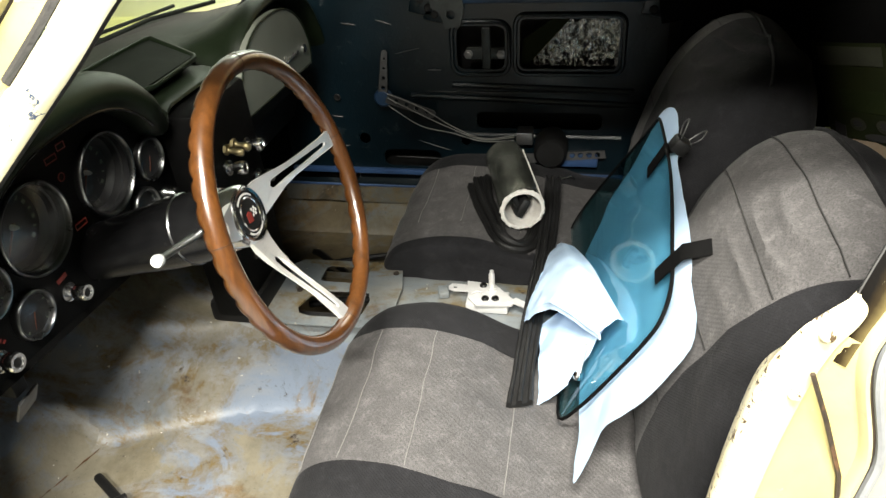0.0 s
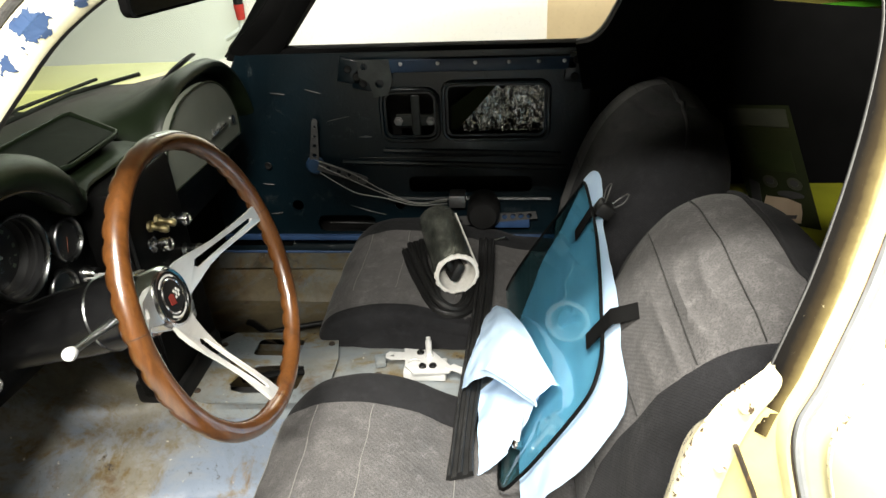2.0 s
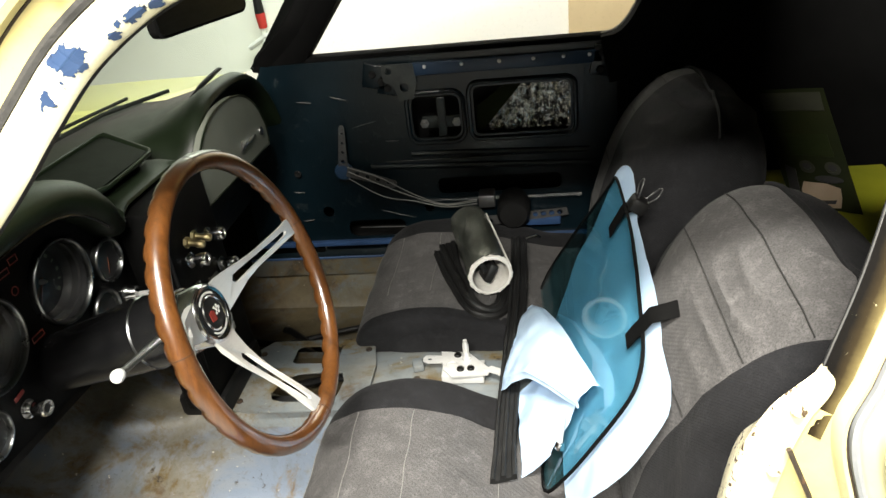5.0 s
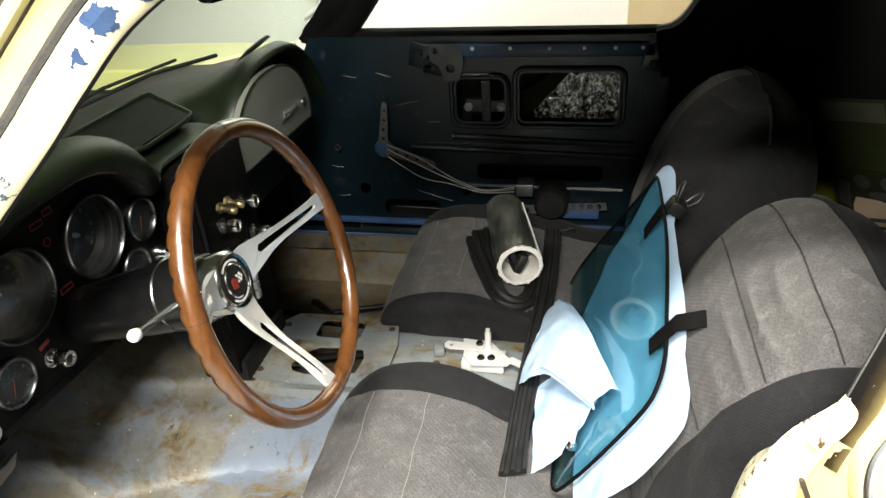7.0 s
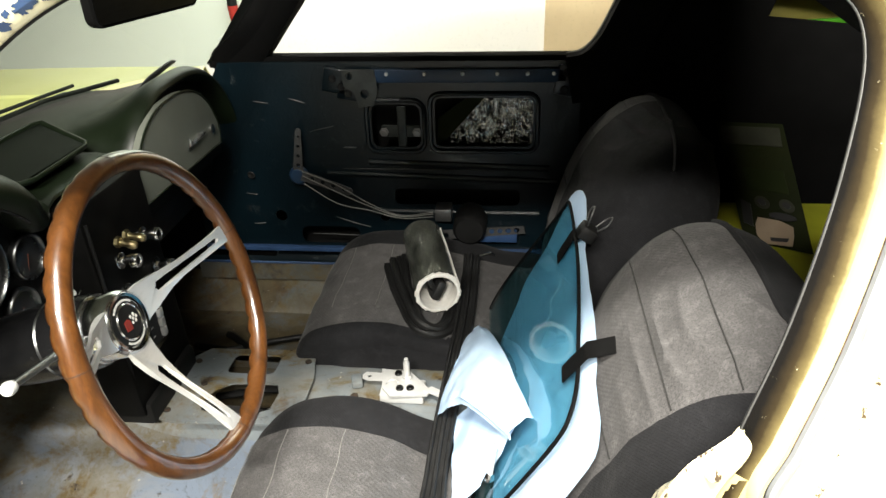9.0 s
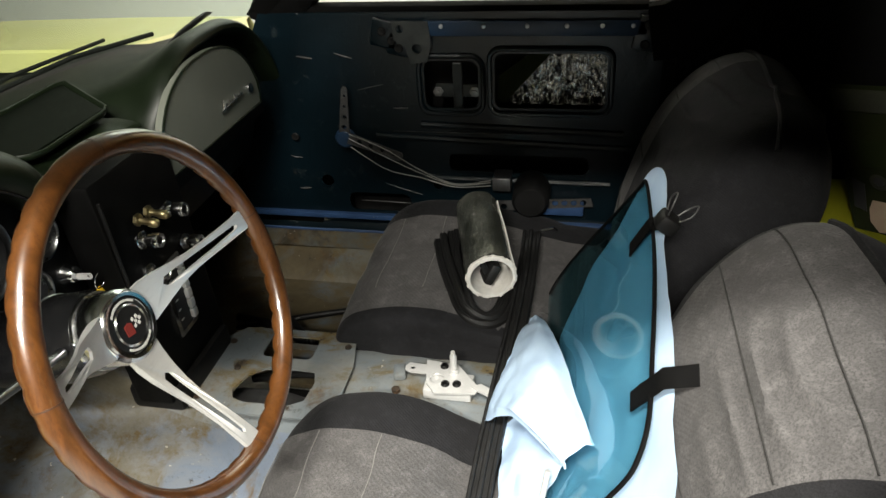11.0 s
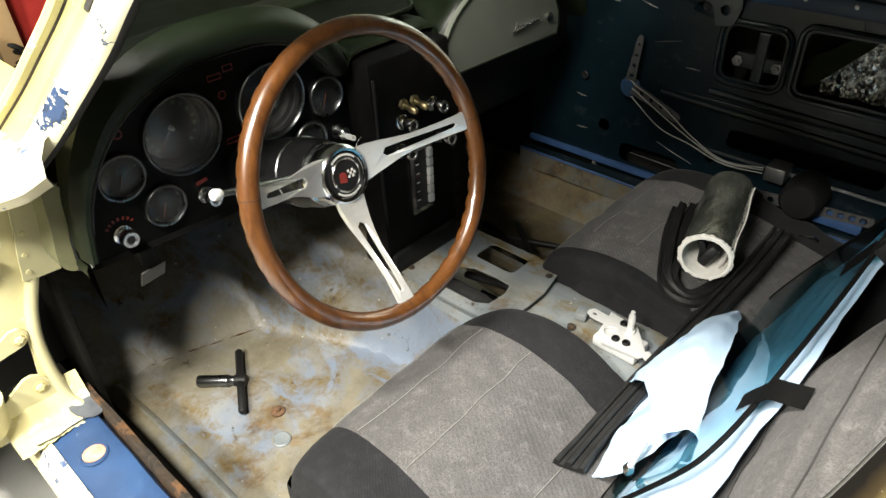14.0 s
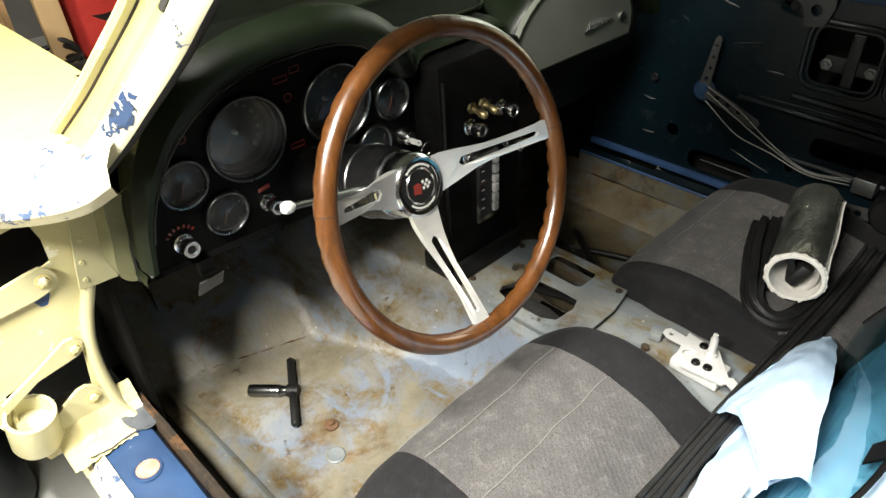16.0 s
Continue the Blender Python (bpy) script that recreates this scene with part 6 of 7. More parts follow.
def steering():
    f = frame_at(WC, WN) @ pose(0, 0, 0, 0, 0, -5)
    w = thing("steering_wheel", "wood rimmed steering wheel with three slotted brushed spokes", "steering wheel", WC)
    R, r, n, k = 0.194, 0.0130, 288, 14
    rows = []
    for i in range(n):
        a = 2 * math.pi * i / n
        wave = abs(math.sin(a * 22))
        row = []
        for j in range(k):
            b = 2 * math.pi * j / k
            back = max(0.0, -math.sin(b)) ** 1.5
            rr = r * (1 + 0.0) - 0.0056 * back * (1 - wave) ** 2
            rr += 0.0014 * back
            row.append(tuple(f @ Vector(((R + rr * math.cos(b)) * math.cos(a), (R + rr * math.cos(b)) * math.sin(a), rr * math.sin(b)))))
        rows.append(row)
    rim = under(w, "rim", Geo().grid(rows, True, True), "wood", "walnut rim with finger grips behind", 60)
    for ang in (10, 90, 170, 270):
        a = math.radians(ang)
        p = f @ Vector((R * math.cos(a), R * math.sin(a), 0))
        t = (f.to_3x3() @ Vector((-math.sin(a), math.cos(a), 0))).normalized()
        under(rim, "joint", Geo().lathe([(r * 0.9, -0.0008), (r * 1.02, -0.0008), (r * 1.02, 0.0008), (r * 0.9, 0.0008)], frame_at(p, t, WN), 20), "wood_joint", "dark glued joint")
    depth = 0.082
    for ang, wh in ((10, 0.052), (170, 0.052), (270, 0.050)):
        us = np.linspace(0.030, 0.188, 9)

        def half(u):
            return 0.5 * (0.024 + (wh - 0.024) * (1 - sstep(0.03, 0.12, u)) + 0.004 * sstep(0.16, 0.19, u))

        outer = [(u, half(u)) for u in us] + [(u, -half(u)) for u in reversed(us)]
        sl = np.linspace(0.074, 0.166, 7)

        def slot(u):
            return 0.5 * (0.014 - 0.007 * (u - 0.074) / 0.092)

        hole = [(sl[0] - 0.005, 0.0)] + [(u, slot(u)) for u in sl] + [(sl[-1] + 0.003, 0)] + [(u, -slot(u)) for u in reversed(sl)]
        g = Geo().plate(outer, [hole], 0.0045)
        g.v = [(x, y, z - depth + 0.004 + (depth - 0.002) * sstep(0.030, 0.215, x) * 1.06) for x, y, z in g.v]
        g.move(f @ pose(0, 0, 0, 0, 0, ang))
        under(w, "spoke", g, "satin", "brushed steel spoke with a long slot", 30)
    hub = f @ pose(0, 0, -depth)
    under(w, "hub", Geo().lathe([(0.036, -0.03), (0.043, -0.028), (0.0445, 0.0), (0.042, 0.008), (0.038, 0.011), (0.034, 0.010), (0.033, 0.006)], hub, 48), "chrome", "chrome hub ring")
    under(w, "horn_button", Geo().lathe([(0.034, 0.004), (0.031, 0.0085), (0.022, 0.0105), (0.0, 0.012)], hub, 36), "black", "black horn button")
    under(w, "button_ring", Geo().lathe([(0.0215, 0.0100), (0.0235, 0.0117), (0.0250, 0.0100)], hub, 36), "chrome", "thin chrome ring")
    for c0 in (90, 270):
        for q in range(9):
            a = math.radians(c0 - 40 + 10 * q)
            under(w, "letter_bar", Geo().box((0.0042, 0.0028, 0.0006), hub @ pose(0.0288 * math.cos(a), 0.0288 * math.sin(a), 0.0098, 0, 0, math.degrees(a) - 90)), "white_mark")
    under(w, "red_mark", Geo().plate([(-0.014, -0.008), (-0.002, -0.010), (-0.001, 0.003), (-0.006, 0.006), (-0.013, 0.004)], (), 0.001, hub @ pose(0, 0, 0.0118)), "red_mark", "dull red shape")
    ch = Geo()
    for a in range(4):
        for b in range(3):
            if (a + b) % 2 == 0:
                ch.box((0.0036, 0.0036, 0.001), hub @ pose(0.003 + 0.0036 * a, -0.003 + 0.0042 * b, 0.0116, 0, 0, 15))
    under(w, "pale_mark", ch, "white_mark", "small pale squares")

    c = thing("steering_column", "black steering column with a wide shroud", "steering column", WC - WN * 0.2)
    under(c, "bowl", Geo().lathe([(0.030, -0.030), (0.047, -0.032), (0.050, -0.045), (0.052, -0.085), (0.052, -0.088)], hub, 36), "column", "black column bowl")
    under(c, "seam_ring", Geo().lathe([(0.052, -0.086), (0.0535, -0.088), (0.052, -0.090)], hub, 36), "bezel", "thin seam ring")
    under(c, "shroud", Geo().lathe([(0.052, -0.090), (0.051, -0.13), (0.046, -0.19), (0.043, -0.24), (0.043, -0.34)], hub, 36), "column", "black tapered shroud")
    under(c, "chrome_collar", Geo().lathe([(0.030, -0.028), (0.046, -0.028), (0.047, -0.034), (0.046, -0.040)], hub, 36), "chrome", "chrome collar")
    ax = lambda d, y, z: tuple(hub @ Vector((y, z, d)))
    st = thing("turn_signal_stalk", "chrome turn signal stalk with a pale end knob", "stalk", (-0.21, -0.42, 0.6))
    tip = Vector((-0.199, -0.499, 0.635))
    base = Vector((-0.225, -0.368, 0.592))
    under(st, "rod", Geo().tube([base, base.lerp(tip, 0.5), tip], [0.0062, 0.0046, 0.0040], 10), "bezel")
    under(st, "end_knob", Geo().tube([tip - (tip - base).normalized() * 0.011, tip - (tip - base).normalized() * 0.007, tip, tip + (tip - base).normalized() * 0.004], [0.0040, 0.0070, 0.0080, 0.0066], 16), "zinc", "pale end knob")
    sh = thing("shift_indicator", "small chrome cancelling switch beside the hub", "switch", (-0.2, -0.26, 0.58))
    under(sh, "body", Geo().box((0.03, 0.03, 0.045), hub @ pose(0.048, -0.006, -0.025, 0, 0, 10), 0.004), "chrome")
    for q in range(3):
        under(sh, "fin", Geo().box((0.004, 0.034, 0.006), hub @ pose(0.066, -0.006, -0.012 - 0.012 * q, 0, 0, 10), 0.001), "black")


# ---- seats ----
CUSHION = [(-0.105, 0.055), (-0.128, 0.090), (-0.142, 0.135), (-0.144, 0.185), (-0.130, 0.232), (-0.100, 0.264), (-0.055, 0.282), (0.005, 0.290), (0.08, 0.285), (0.17, 0.266), (0.28, 0.242), (0.38, 0.230), (0.44, 0.225)]
CUSHION_SAT = [(-0.105, 0.055), (-0.128, 0.090), (-0.140, 0.135), (-0.138, 0.180), (-0.122, 0.222), (-0.090, 0.250), (-0.045, 0.266), (0.02, 0.270), (0.10, 0.250), (0.20, 0.212), (0.30, 0.196), (0.38, 0.190), (0.44, 0.190)]
BACK = [(0.385, 0.190), (0.375, 0.240), (0.383, 0.320), (0.398, 0.400), (0.420, 0.475), (0.448, 0.545), (0.484, 0.605), (0.528, 0.650), (0.578, 0.670), (0.634, 0.662), (0.676, 0.626), (0.700, 0.56), (0.692, 0.48), (0.655, 0.36), (0.635, 0.24), (0.62, 0.19)]


def seat_point(prof, s, v, cy, half, middle, power, seed, amp, pinch, shrink=0.28):
    """A point of a lofted cushion: s along the profile, v across from -1 to 1."""
    a = abs(v)
    k = (1 - a ** power) ** (1 / power) if a < 1 else 0.0
    k = 0.08 + 0.92 * k if pinch else k
    i = min(int(s), len(prof) - 2)
    t = s - i
    p = prof[i].lerp(prof[i + 1], t)
    c = Vector((middle[0], 0, middle[1]))
    q = c + (Vector((p.x, 0, p.z)) - c) * (1 - shrink + shrink * k)
    y = cy + half * (v - 0.04 * v * (1 - k))
    w = amp * (wob((q.x, y, q.z), 7, seed) + 0.5 * wob((q.x, y, q.z), 17, seed))
    if shrink > 0.4:
        fold = sstep(0.50, 0.60, q.z) * sstep(0.3, -0.2, v) * sstep(-0.62, -0.32, v)
        w += 0.010 * fold * ((1 - abs(math.sin(58 * (q.z - 0.10 * v * v) + 26 * q.x + 1.6 * wob((q.x, y, q.z), 9, seed)))) ** 2 - 0.3)
    if shrink < 0.4:
        fold = sstep(0.05, 0.28, q.x) * (0.3 + 0.7 * abs(v))
        w += 0.0035 * fold * math.sin(30 * q.x + 9 * y + 4.0 * wob((q.x, y, 0), 6, seed))
    d = (q - c).normalized()
    return (q.x + d.x * w, y + 0.4 * w, q.z + d.z * w)


def seat(cy, seed, label, near_dark, half, power):
    base = CUSHION_SAT if near_dark else CUSHION
    s = thing("bucket_seat", label, "car seat", (0.15, cy, 0.0), "bucket seats")

    def sheet(name, prof2, s0, s1, v0, v1, material, middle, power, amp, label="", nu=44, nv=30, pinch=True, lift=0.0):
        prof = spline([(x, 0, z) for x, z in prof2], 4)
        n = len(prof) - 1
        rows = []
        for i in range(nu + 1):
            row = []
            for k in range(nv + 1):
                ss = s0 + (s1 - s0) * i / nu
                va, vb = (q(ss) if callable(q) else q for q in (v0, v1))
                row.append(seat_point(prof, n * ss - 1e-6, va + (vb - va) * k / nv, cy, half + lift, middle, power, seed, amp, pinch, 0.28 if prof2 is base else 0.46))
            rows.append(row)
        return under(s, name, Geo().grid(rows), material, label, 70)

    mid = (0.16, 0.13)
    sheet("cushion_panel", base, 0.14, 1.0, -0.60, 0.58, "seat", mid, power, 0.008, "grey woven cushion panel", 60, 40)
    sheet("cushion_side", base, 0.16, 1.0, -1.0, -0.60, "seat_side" if near_dark else "seat", mid, power, 0.006, "darker smooth cushion side")
    sheet("cushion_side", base, 0.16, 1.0, 0.58, 1.0, "seat_side", mid, power, 0.006, "darker smooth cushion side")
    sheet("skirt", base, 0.0, 0.25, -1.0, 1.0, "skirt", mid, power + 1, 0.006, "loose black skirt", 10, 50, True, 0.004)
    if not near_dark:
        sheet("side_band", base, 0.12, 1.0, -1.0, -0.86, "seat_side", mid, power, 0.006, "charcoal cloth band", 44, 8, True, 0.002)
    # side walls of the cushion and their black skirts
    for sg in (-1, 1):
        rows = []
        prof = spline([(x, 0, z) for x, z in base], 4)
        n = len(prof) - 1
        for i in range(40):
            p = seat_point(prof, n * (0.16 + 0.84 * i / 39) - 1e-6, sg * 1.0, cy, half, mid, power, seed, 0.006, True)
            row = [p]
            for t in (0.3, 0.6, 1.0):
                row.append((p[0] - 0.004 * t + 0.004 * wob((p[0], t, 0), 25, seed), cy + sg * (half - 0.002 + 0.014 * t + 0.006 * wob((p[0], 0, t), 18, seed)), p[2] + (0.025 - p[2]) * t))
            rows.append(row)
        under(s, "side_skirt", Geo().grid(rows), "skirt" if near_dark else "seat_side", "dark cloth seat side", 70)
    midb = (0.53, 0.42)
    def edge(u):
        return -0.24 - 0.50 * sstep(0.02, 0.62, u) if near_dark else 0.22

    sheet("back_panel", BACK, 0.0, 0.56, edge, 0.78, "seat", midb, 2.5, 0.006, "grey woven back panel", 130, 50)
    sheet("back_bolster", BACK, 0.0, 0.56, -1.0, edge, "seat_side", midb, 2.5, 0.006, "dark smooth back bolster", 130, 30)
    sheet("back_bolster", BACK, 0.0, 1.0, 0.78, 1.0, "seat_side", midb, 2.5, 0.006, "dark smooth back bolster", 60, 16)
    sheet("back_cover", BACK, 0.56, 1.0, -1.0, 0.78, "skirt", midb, 2.5, 0.006, "black rear cover", 40, 30)
    for sg in (-1, 1):
        prof = spline([(x, 0, z) for x, z in BACK], 4)
        n = len(prof) - 1
        ring = [seat_point(prof, n * i / 48 - 1e-6 * (i > 0), sg * 1.0, cy, half, midb, 2.5, seed, 0.006, True, 0.46) for i in range(49)]
        c = Vector((0.53, cy + sg * (half - 0.006), 0.42))
        rows = [[tuple(Vector(p).lerp(c, t) + Vector((0, sg * 0.018 * math.sin(math.pi / 2 * t), 0))) for t in (0, 0.3, 0.6, 0.9, 1.0)] for p in ring]
        under(s, "back_side", Geo().grid(rows), "seat_side", "dark smooth back side", 70)
    # pale stitched seams across cushion and back
    for prof2, middle, power, amp, places, v0, v1 in ((base, mid, power, 0.008, (0.33, 0.48, 0.61, 0.74), -0.58, 0.56), (BACK, midb, 2.5, 0.006, (0.17, 0.28, 0.39, 0.48), -0.28, 0.76)):
        prof = spline([(x, 0, z) for x, z in prof2], 4)
        n = len(prof) - 1
        for u in places:
            pts = []
            for k in range(31):
                va = v0 if prof2 is base else edge(u) + 0.01
                v = va + (v1 - va) * k / 30
                p = Vector(seat_point(prof, n * u, v, cy, half, middle, power, seed, amp, True, 0.28 if prof2 is base else 0.46))
                o = (p - Vector((middle[0], p.y, middle[1]))).normalized()
                pts.append(p + o * (0.0016 if prof2 is base else 0.0022))
            under(s, "seam", Geo().tube(pts, 0.0010 if prof2 is base else 0.0009, 5), "thread" if prof2 is base else "dark_thread", "pale stitched seam" if prof2 is base else "dark stitched seam")
    prof = spline([(x, 0, z) for x, z in BACK], 4)
    n = len(prof) - 1
    pipe = [Vector(seat_point(prof, n * 0.56, -0.9 + 1.66 * k / 40, cy, half + 0.002, midb, 2.5, seed, 0.006, True, 0.46)) + Vector((0, 0, 0.001)) for k in range(41)]
    under(s, "piping", Geo().tube(pipe, 0.0045, 8), "skirt", "black piping along the top of the back")
    return s


def seats():
    seat(-0.295, 1.3, "grey velour bucket seat with black skirt and dark bolsters", True, 0.252, 5.0)
    seat(0.338, 4.1, "worn grey velour bucket seat piled with loose parts", False, 0.230, 8.0)


dashboard()
instruments()
steering()
seats()


# ---- loose things in the cabin ----
def pane_x(y, z):
    """The sloping plane in which the loose pane leans on the seat back."""
    return 0.1485 - 0.0068 * y + 0.50 * z


def on_pane(y, z, off=0.0):
    return (pane_x(y, z) - off, y, z)


PANE = [(0.185, 0.540), (0.08, 0.541), (-0.02, 0.538), (-0.12, 0.527), (-0.21, 0.513), (-0.285, 0.500), (-0.325, 0.478), (-0.338, 0.445), (-0.330, 0.360), (-0.314, 0.280), (-0.285, 0.222), (-0.20, 0.218), (-0.05, 0.220), (0.10, 0.230), (0.25, 0.236), (0.280, 0.260), (0.276, 0.315), (0.252, 0.390), (0.220, 0.465), (0.197, 0.525)]


def closed_spline(pts, n=5):
    P = [Vector((*p, 0)) for p in pts]
    out = []
    m = len(P)
    for i in range(m):
        a, b, c, d = P[i - 1], P[i], P[(i + 1) % m], P[(i + 2) % m]
        for k in range(n):
            t = k / n
            q = 0.5 * ((2 * b) + (c - a) * t + (2 * a - 5 * b + 4 * c - d) * t * t + (3 * b - a - 3 * c + d) * t ** 3)
            out.append((q.x, q.y))
    return out


def loose_pane():
    p = thing("window_pane", "loose blue green tinted door glass leaning on the seat", "window glass", (0.24, -0.1, 0.25))
    ol = closed_spline(PANE, 4)
    g = Geo().plate(ol, (), 0.004)
    g.v = [on_pane(a, b, c) for a, b, c in g.v]
    gl = under(p, "glass", g, "blue_pane")
    gl.visible_shadow = False
    edge = [on_pane(a, b, 0.0) for a, b in ol]
    under(p, "ground_edge", Geo().tube(edge, 0.0030, 6, close=True), "tape", "dark ground edge")
    for y0, z0, y1, z1, wd in ((0.052, 0.494, 0.052, 0.556, 0.020), (-0.243, 0.476, -0.266, 0.552, 0.022)):
        rows = []
        for i in range(9):
            t = i / 8
            y, z = y0 + (y1 - y0) * t, z0 + (z1 - z0) * t
            over = max(0.0, t - 0.75)
            rows.append([(pane_x(y + s * wd / 2, z) - 0.0045 + 0.10 * over, y + s * wd / 2 + 0.002 * wob((y, z, s), 60), z + s * 0.006 - 0.02 * over) for s in (-1, -0.4, 0.3, 1)])
        t = thing("tape_strip", "strip of black cloth tape stuck over the glass edge", "tape", on_pane(y0, z0), "tape strips")
        g = Geo().grid(rows)
        n = len(g.v)
        g.add([(x + 0.0012, y, z) for x, y, z in g.v], g.f)
        under(t, "strip", g, "tape")
    c = thing("binder_clip", "black spring clip on the glass edge", "clip", on_pane(0.035, 0.548))
    f = frame_at((pane_x(0.035, 0.552) + 0.012, 0.035, 0.556), (0.55, 0.0, 0.84), (0, 1, 0))
    under(c, "body", Geo().box((0.030, 0.034, 0.026), f, 0.006), "black")
    for s in (-1, 1):
        loop = [f @ Vector(v) for v in ((s * 0.008, -0.008, 0.010), (s * 0.016, -0.012, 0.030), (s * 0.018, 0.0, 0.044), (s * 0.016, 0.012, 0.030), (s * 0.008, 0.008, 0.010))]
        under(c, "wire_handle", Geo().tube(spline(loop, 4), 0.0012, 6), "grey_steel", "bent wire handle")


def towel(outline, off, amp, seed, label, fold=None, rings=16):
    ol = closed_spline(outline, 4)
    cy = sum(a for a, _ in ol) / len(ol)
    cz = sum(b for _, b in ol) / len(ol)
    t = thing("shop_towel", label, "towel", on_pane(cy, min(b for _, b in ol), off), "shop towels")
    rows = []
    for k in range(rings + 1):
        r = k / rings
        row = []
        for a, b in ol:
            y, z = cy + (a - cy) * r, cz + (b - cz) * r
            o = off + amp * (wob((y, z, 0), 9, seed) + 0.45 * wob((y * 1.4, z, 1), 22, seed)) + 0.35 * amp * math.sin(38 * (y * 0.6 + z) + seed)
            if fold:
                o += fold(y, z)
            row.append(on_pane(y, z, o))
        rows.append(row)
    g = Geo().grid(rows, close_v=True)
    under(t, "cloth", g, "towel", smooth=80)
    return t


def draped(ctrl, seed, label, curl):
    """A cloth through a few control places, with fine folds and a rolled hem."""
    t = thing("shop_towel", label, "towel", ctrl[-1][-1], "shop towels")
    cols = [spline(row, 12) for row in ctrl]
    rows = [spline([c[k] for c in cols], 10) for k in range(len(cols[0]))]
    nu, nv = len(rows), len(rows[0])
    out = []
    for i, row in enumerate(rows):
        line = []
        for k, p in enumerate(row):
            w = 0.0060 * wob(p, 22, seed) + 0.0022 * wob(p, 60, seed)
            q = p + Vector((-0.6 * w, -0.3 * w, w))
            e = sstep(0.86, 1.0, i / (nu - 1)) * (1 if curl else 0)
            q += Vector((0.010 * e, 0.0, 0.006 * math.sin(math.pi * e)))
            line.append(tuple(q))
        out.append(line)
    under(t, "cloth", Geo().grid(out), "towel", smooth=80)
    hem = [Vector(r[-1]) for r in out]
    under(t, "hem", Geo().tube(hem, 0.0016, 6), "towel")


def towels():
    towel([(0.226, 0.548), (0.180, 0.562), (0.130, 0.557), (0.06, 0.545), (-0.011, 0.536), (-0.109, 0.534), (-0.18, 0.527), (-0.302, 0.514), (-0.366, 0.508), (-0.402, 0.484), (-0.414, 0.415), (-0.402, 0.364), (-0.382, 0.305), (-0.428, 0.250),
           (-0.40, 0.240), (-0.331, 0.246), (-0.28, 0.250), (-0.164, 0.262), (0.0, 0.262), (0.113, 0.268), (0.164, 0.316), (0.200, 0.376), (0.215, 0.434), (0.230, 0.49), (0.244, 0.525)], -0.016, 0.005, 2.0, "pale blue shop towel spread behind the leaning glass")
    draped([[(0.250, 0.174, 0.262), (0.246, 0.168, 0.269), (0.240, 0.162, 0.269), (0.234, 0.156, 0.264)],
            [(0.270, 0.108, 0.300), (0.252, 0.090, 0.314), (0.232, 0.068, 0.303), (0.214, 0.050, 0.285)],
            [(0.302, -0.020, 0.345), (0.270, -0.034, 0.358), (0.230, -0.055, 0.322), (0.177, -0.073, 0.244)],
            [(0.322, -0.132, 0.376), (0.296, -0.142, 0.390), (0.258, -0.158, 0.372), (0.226, -0.152, 0.338)],
            [(0.348, -0.236, 0.391), (0.335, -0.244, 0.398), (0.320, -0.252, 0.386), (0.306, -0.258, 0.366)]], 5.0, "crumpled pale blue shop towel draped over the rubber strip", True)
    draped([[(0.272, -0.06, 0.285), (0.244, -0.07, 0.262), (0.215, -0.085, 0.240)],
            [(0.320, -0.195, 0.362), (0.270, -0.190, 0.305), (0.222, -0.172, 0.243)],
            [(0.305, -0.240, 0.330), (0.265, -0.235, 0.274), (0.224, -0.220, 0.222)],
            [(0.272, -0.252, 0.266), (0.250, -0.250, 0.236), (0.224, -0.242, 0.205)]], 8.0, "lower fold of pale blue shop towel on the cushion", False)
    r = thing("zip_tool", "thin silver tool hanging from the towel", "tool", (0.285, -0.272, 0.292))
    a, b = Vector((0.294, -0.250, 0.350)), Vector((0.285, -0.272, 0.296))
    under(r, "shaft", Geo().tube([a, a.lerp(b, 0.6), a.lerp(b, 0.8)], 0.0042, 10), "zinc")
    under(r, "tip", Geo().tube([a.lerp(b, 0.78), a.lerp(b, 0.9), b], [0.006, 0.008, 0.005], 10), "chrome")


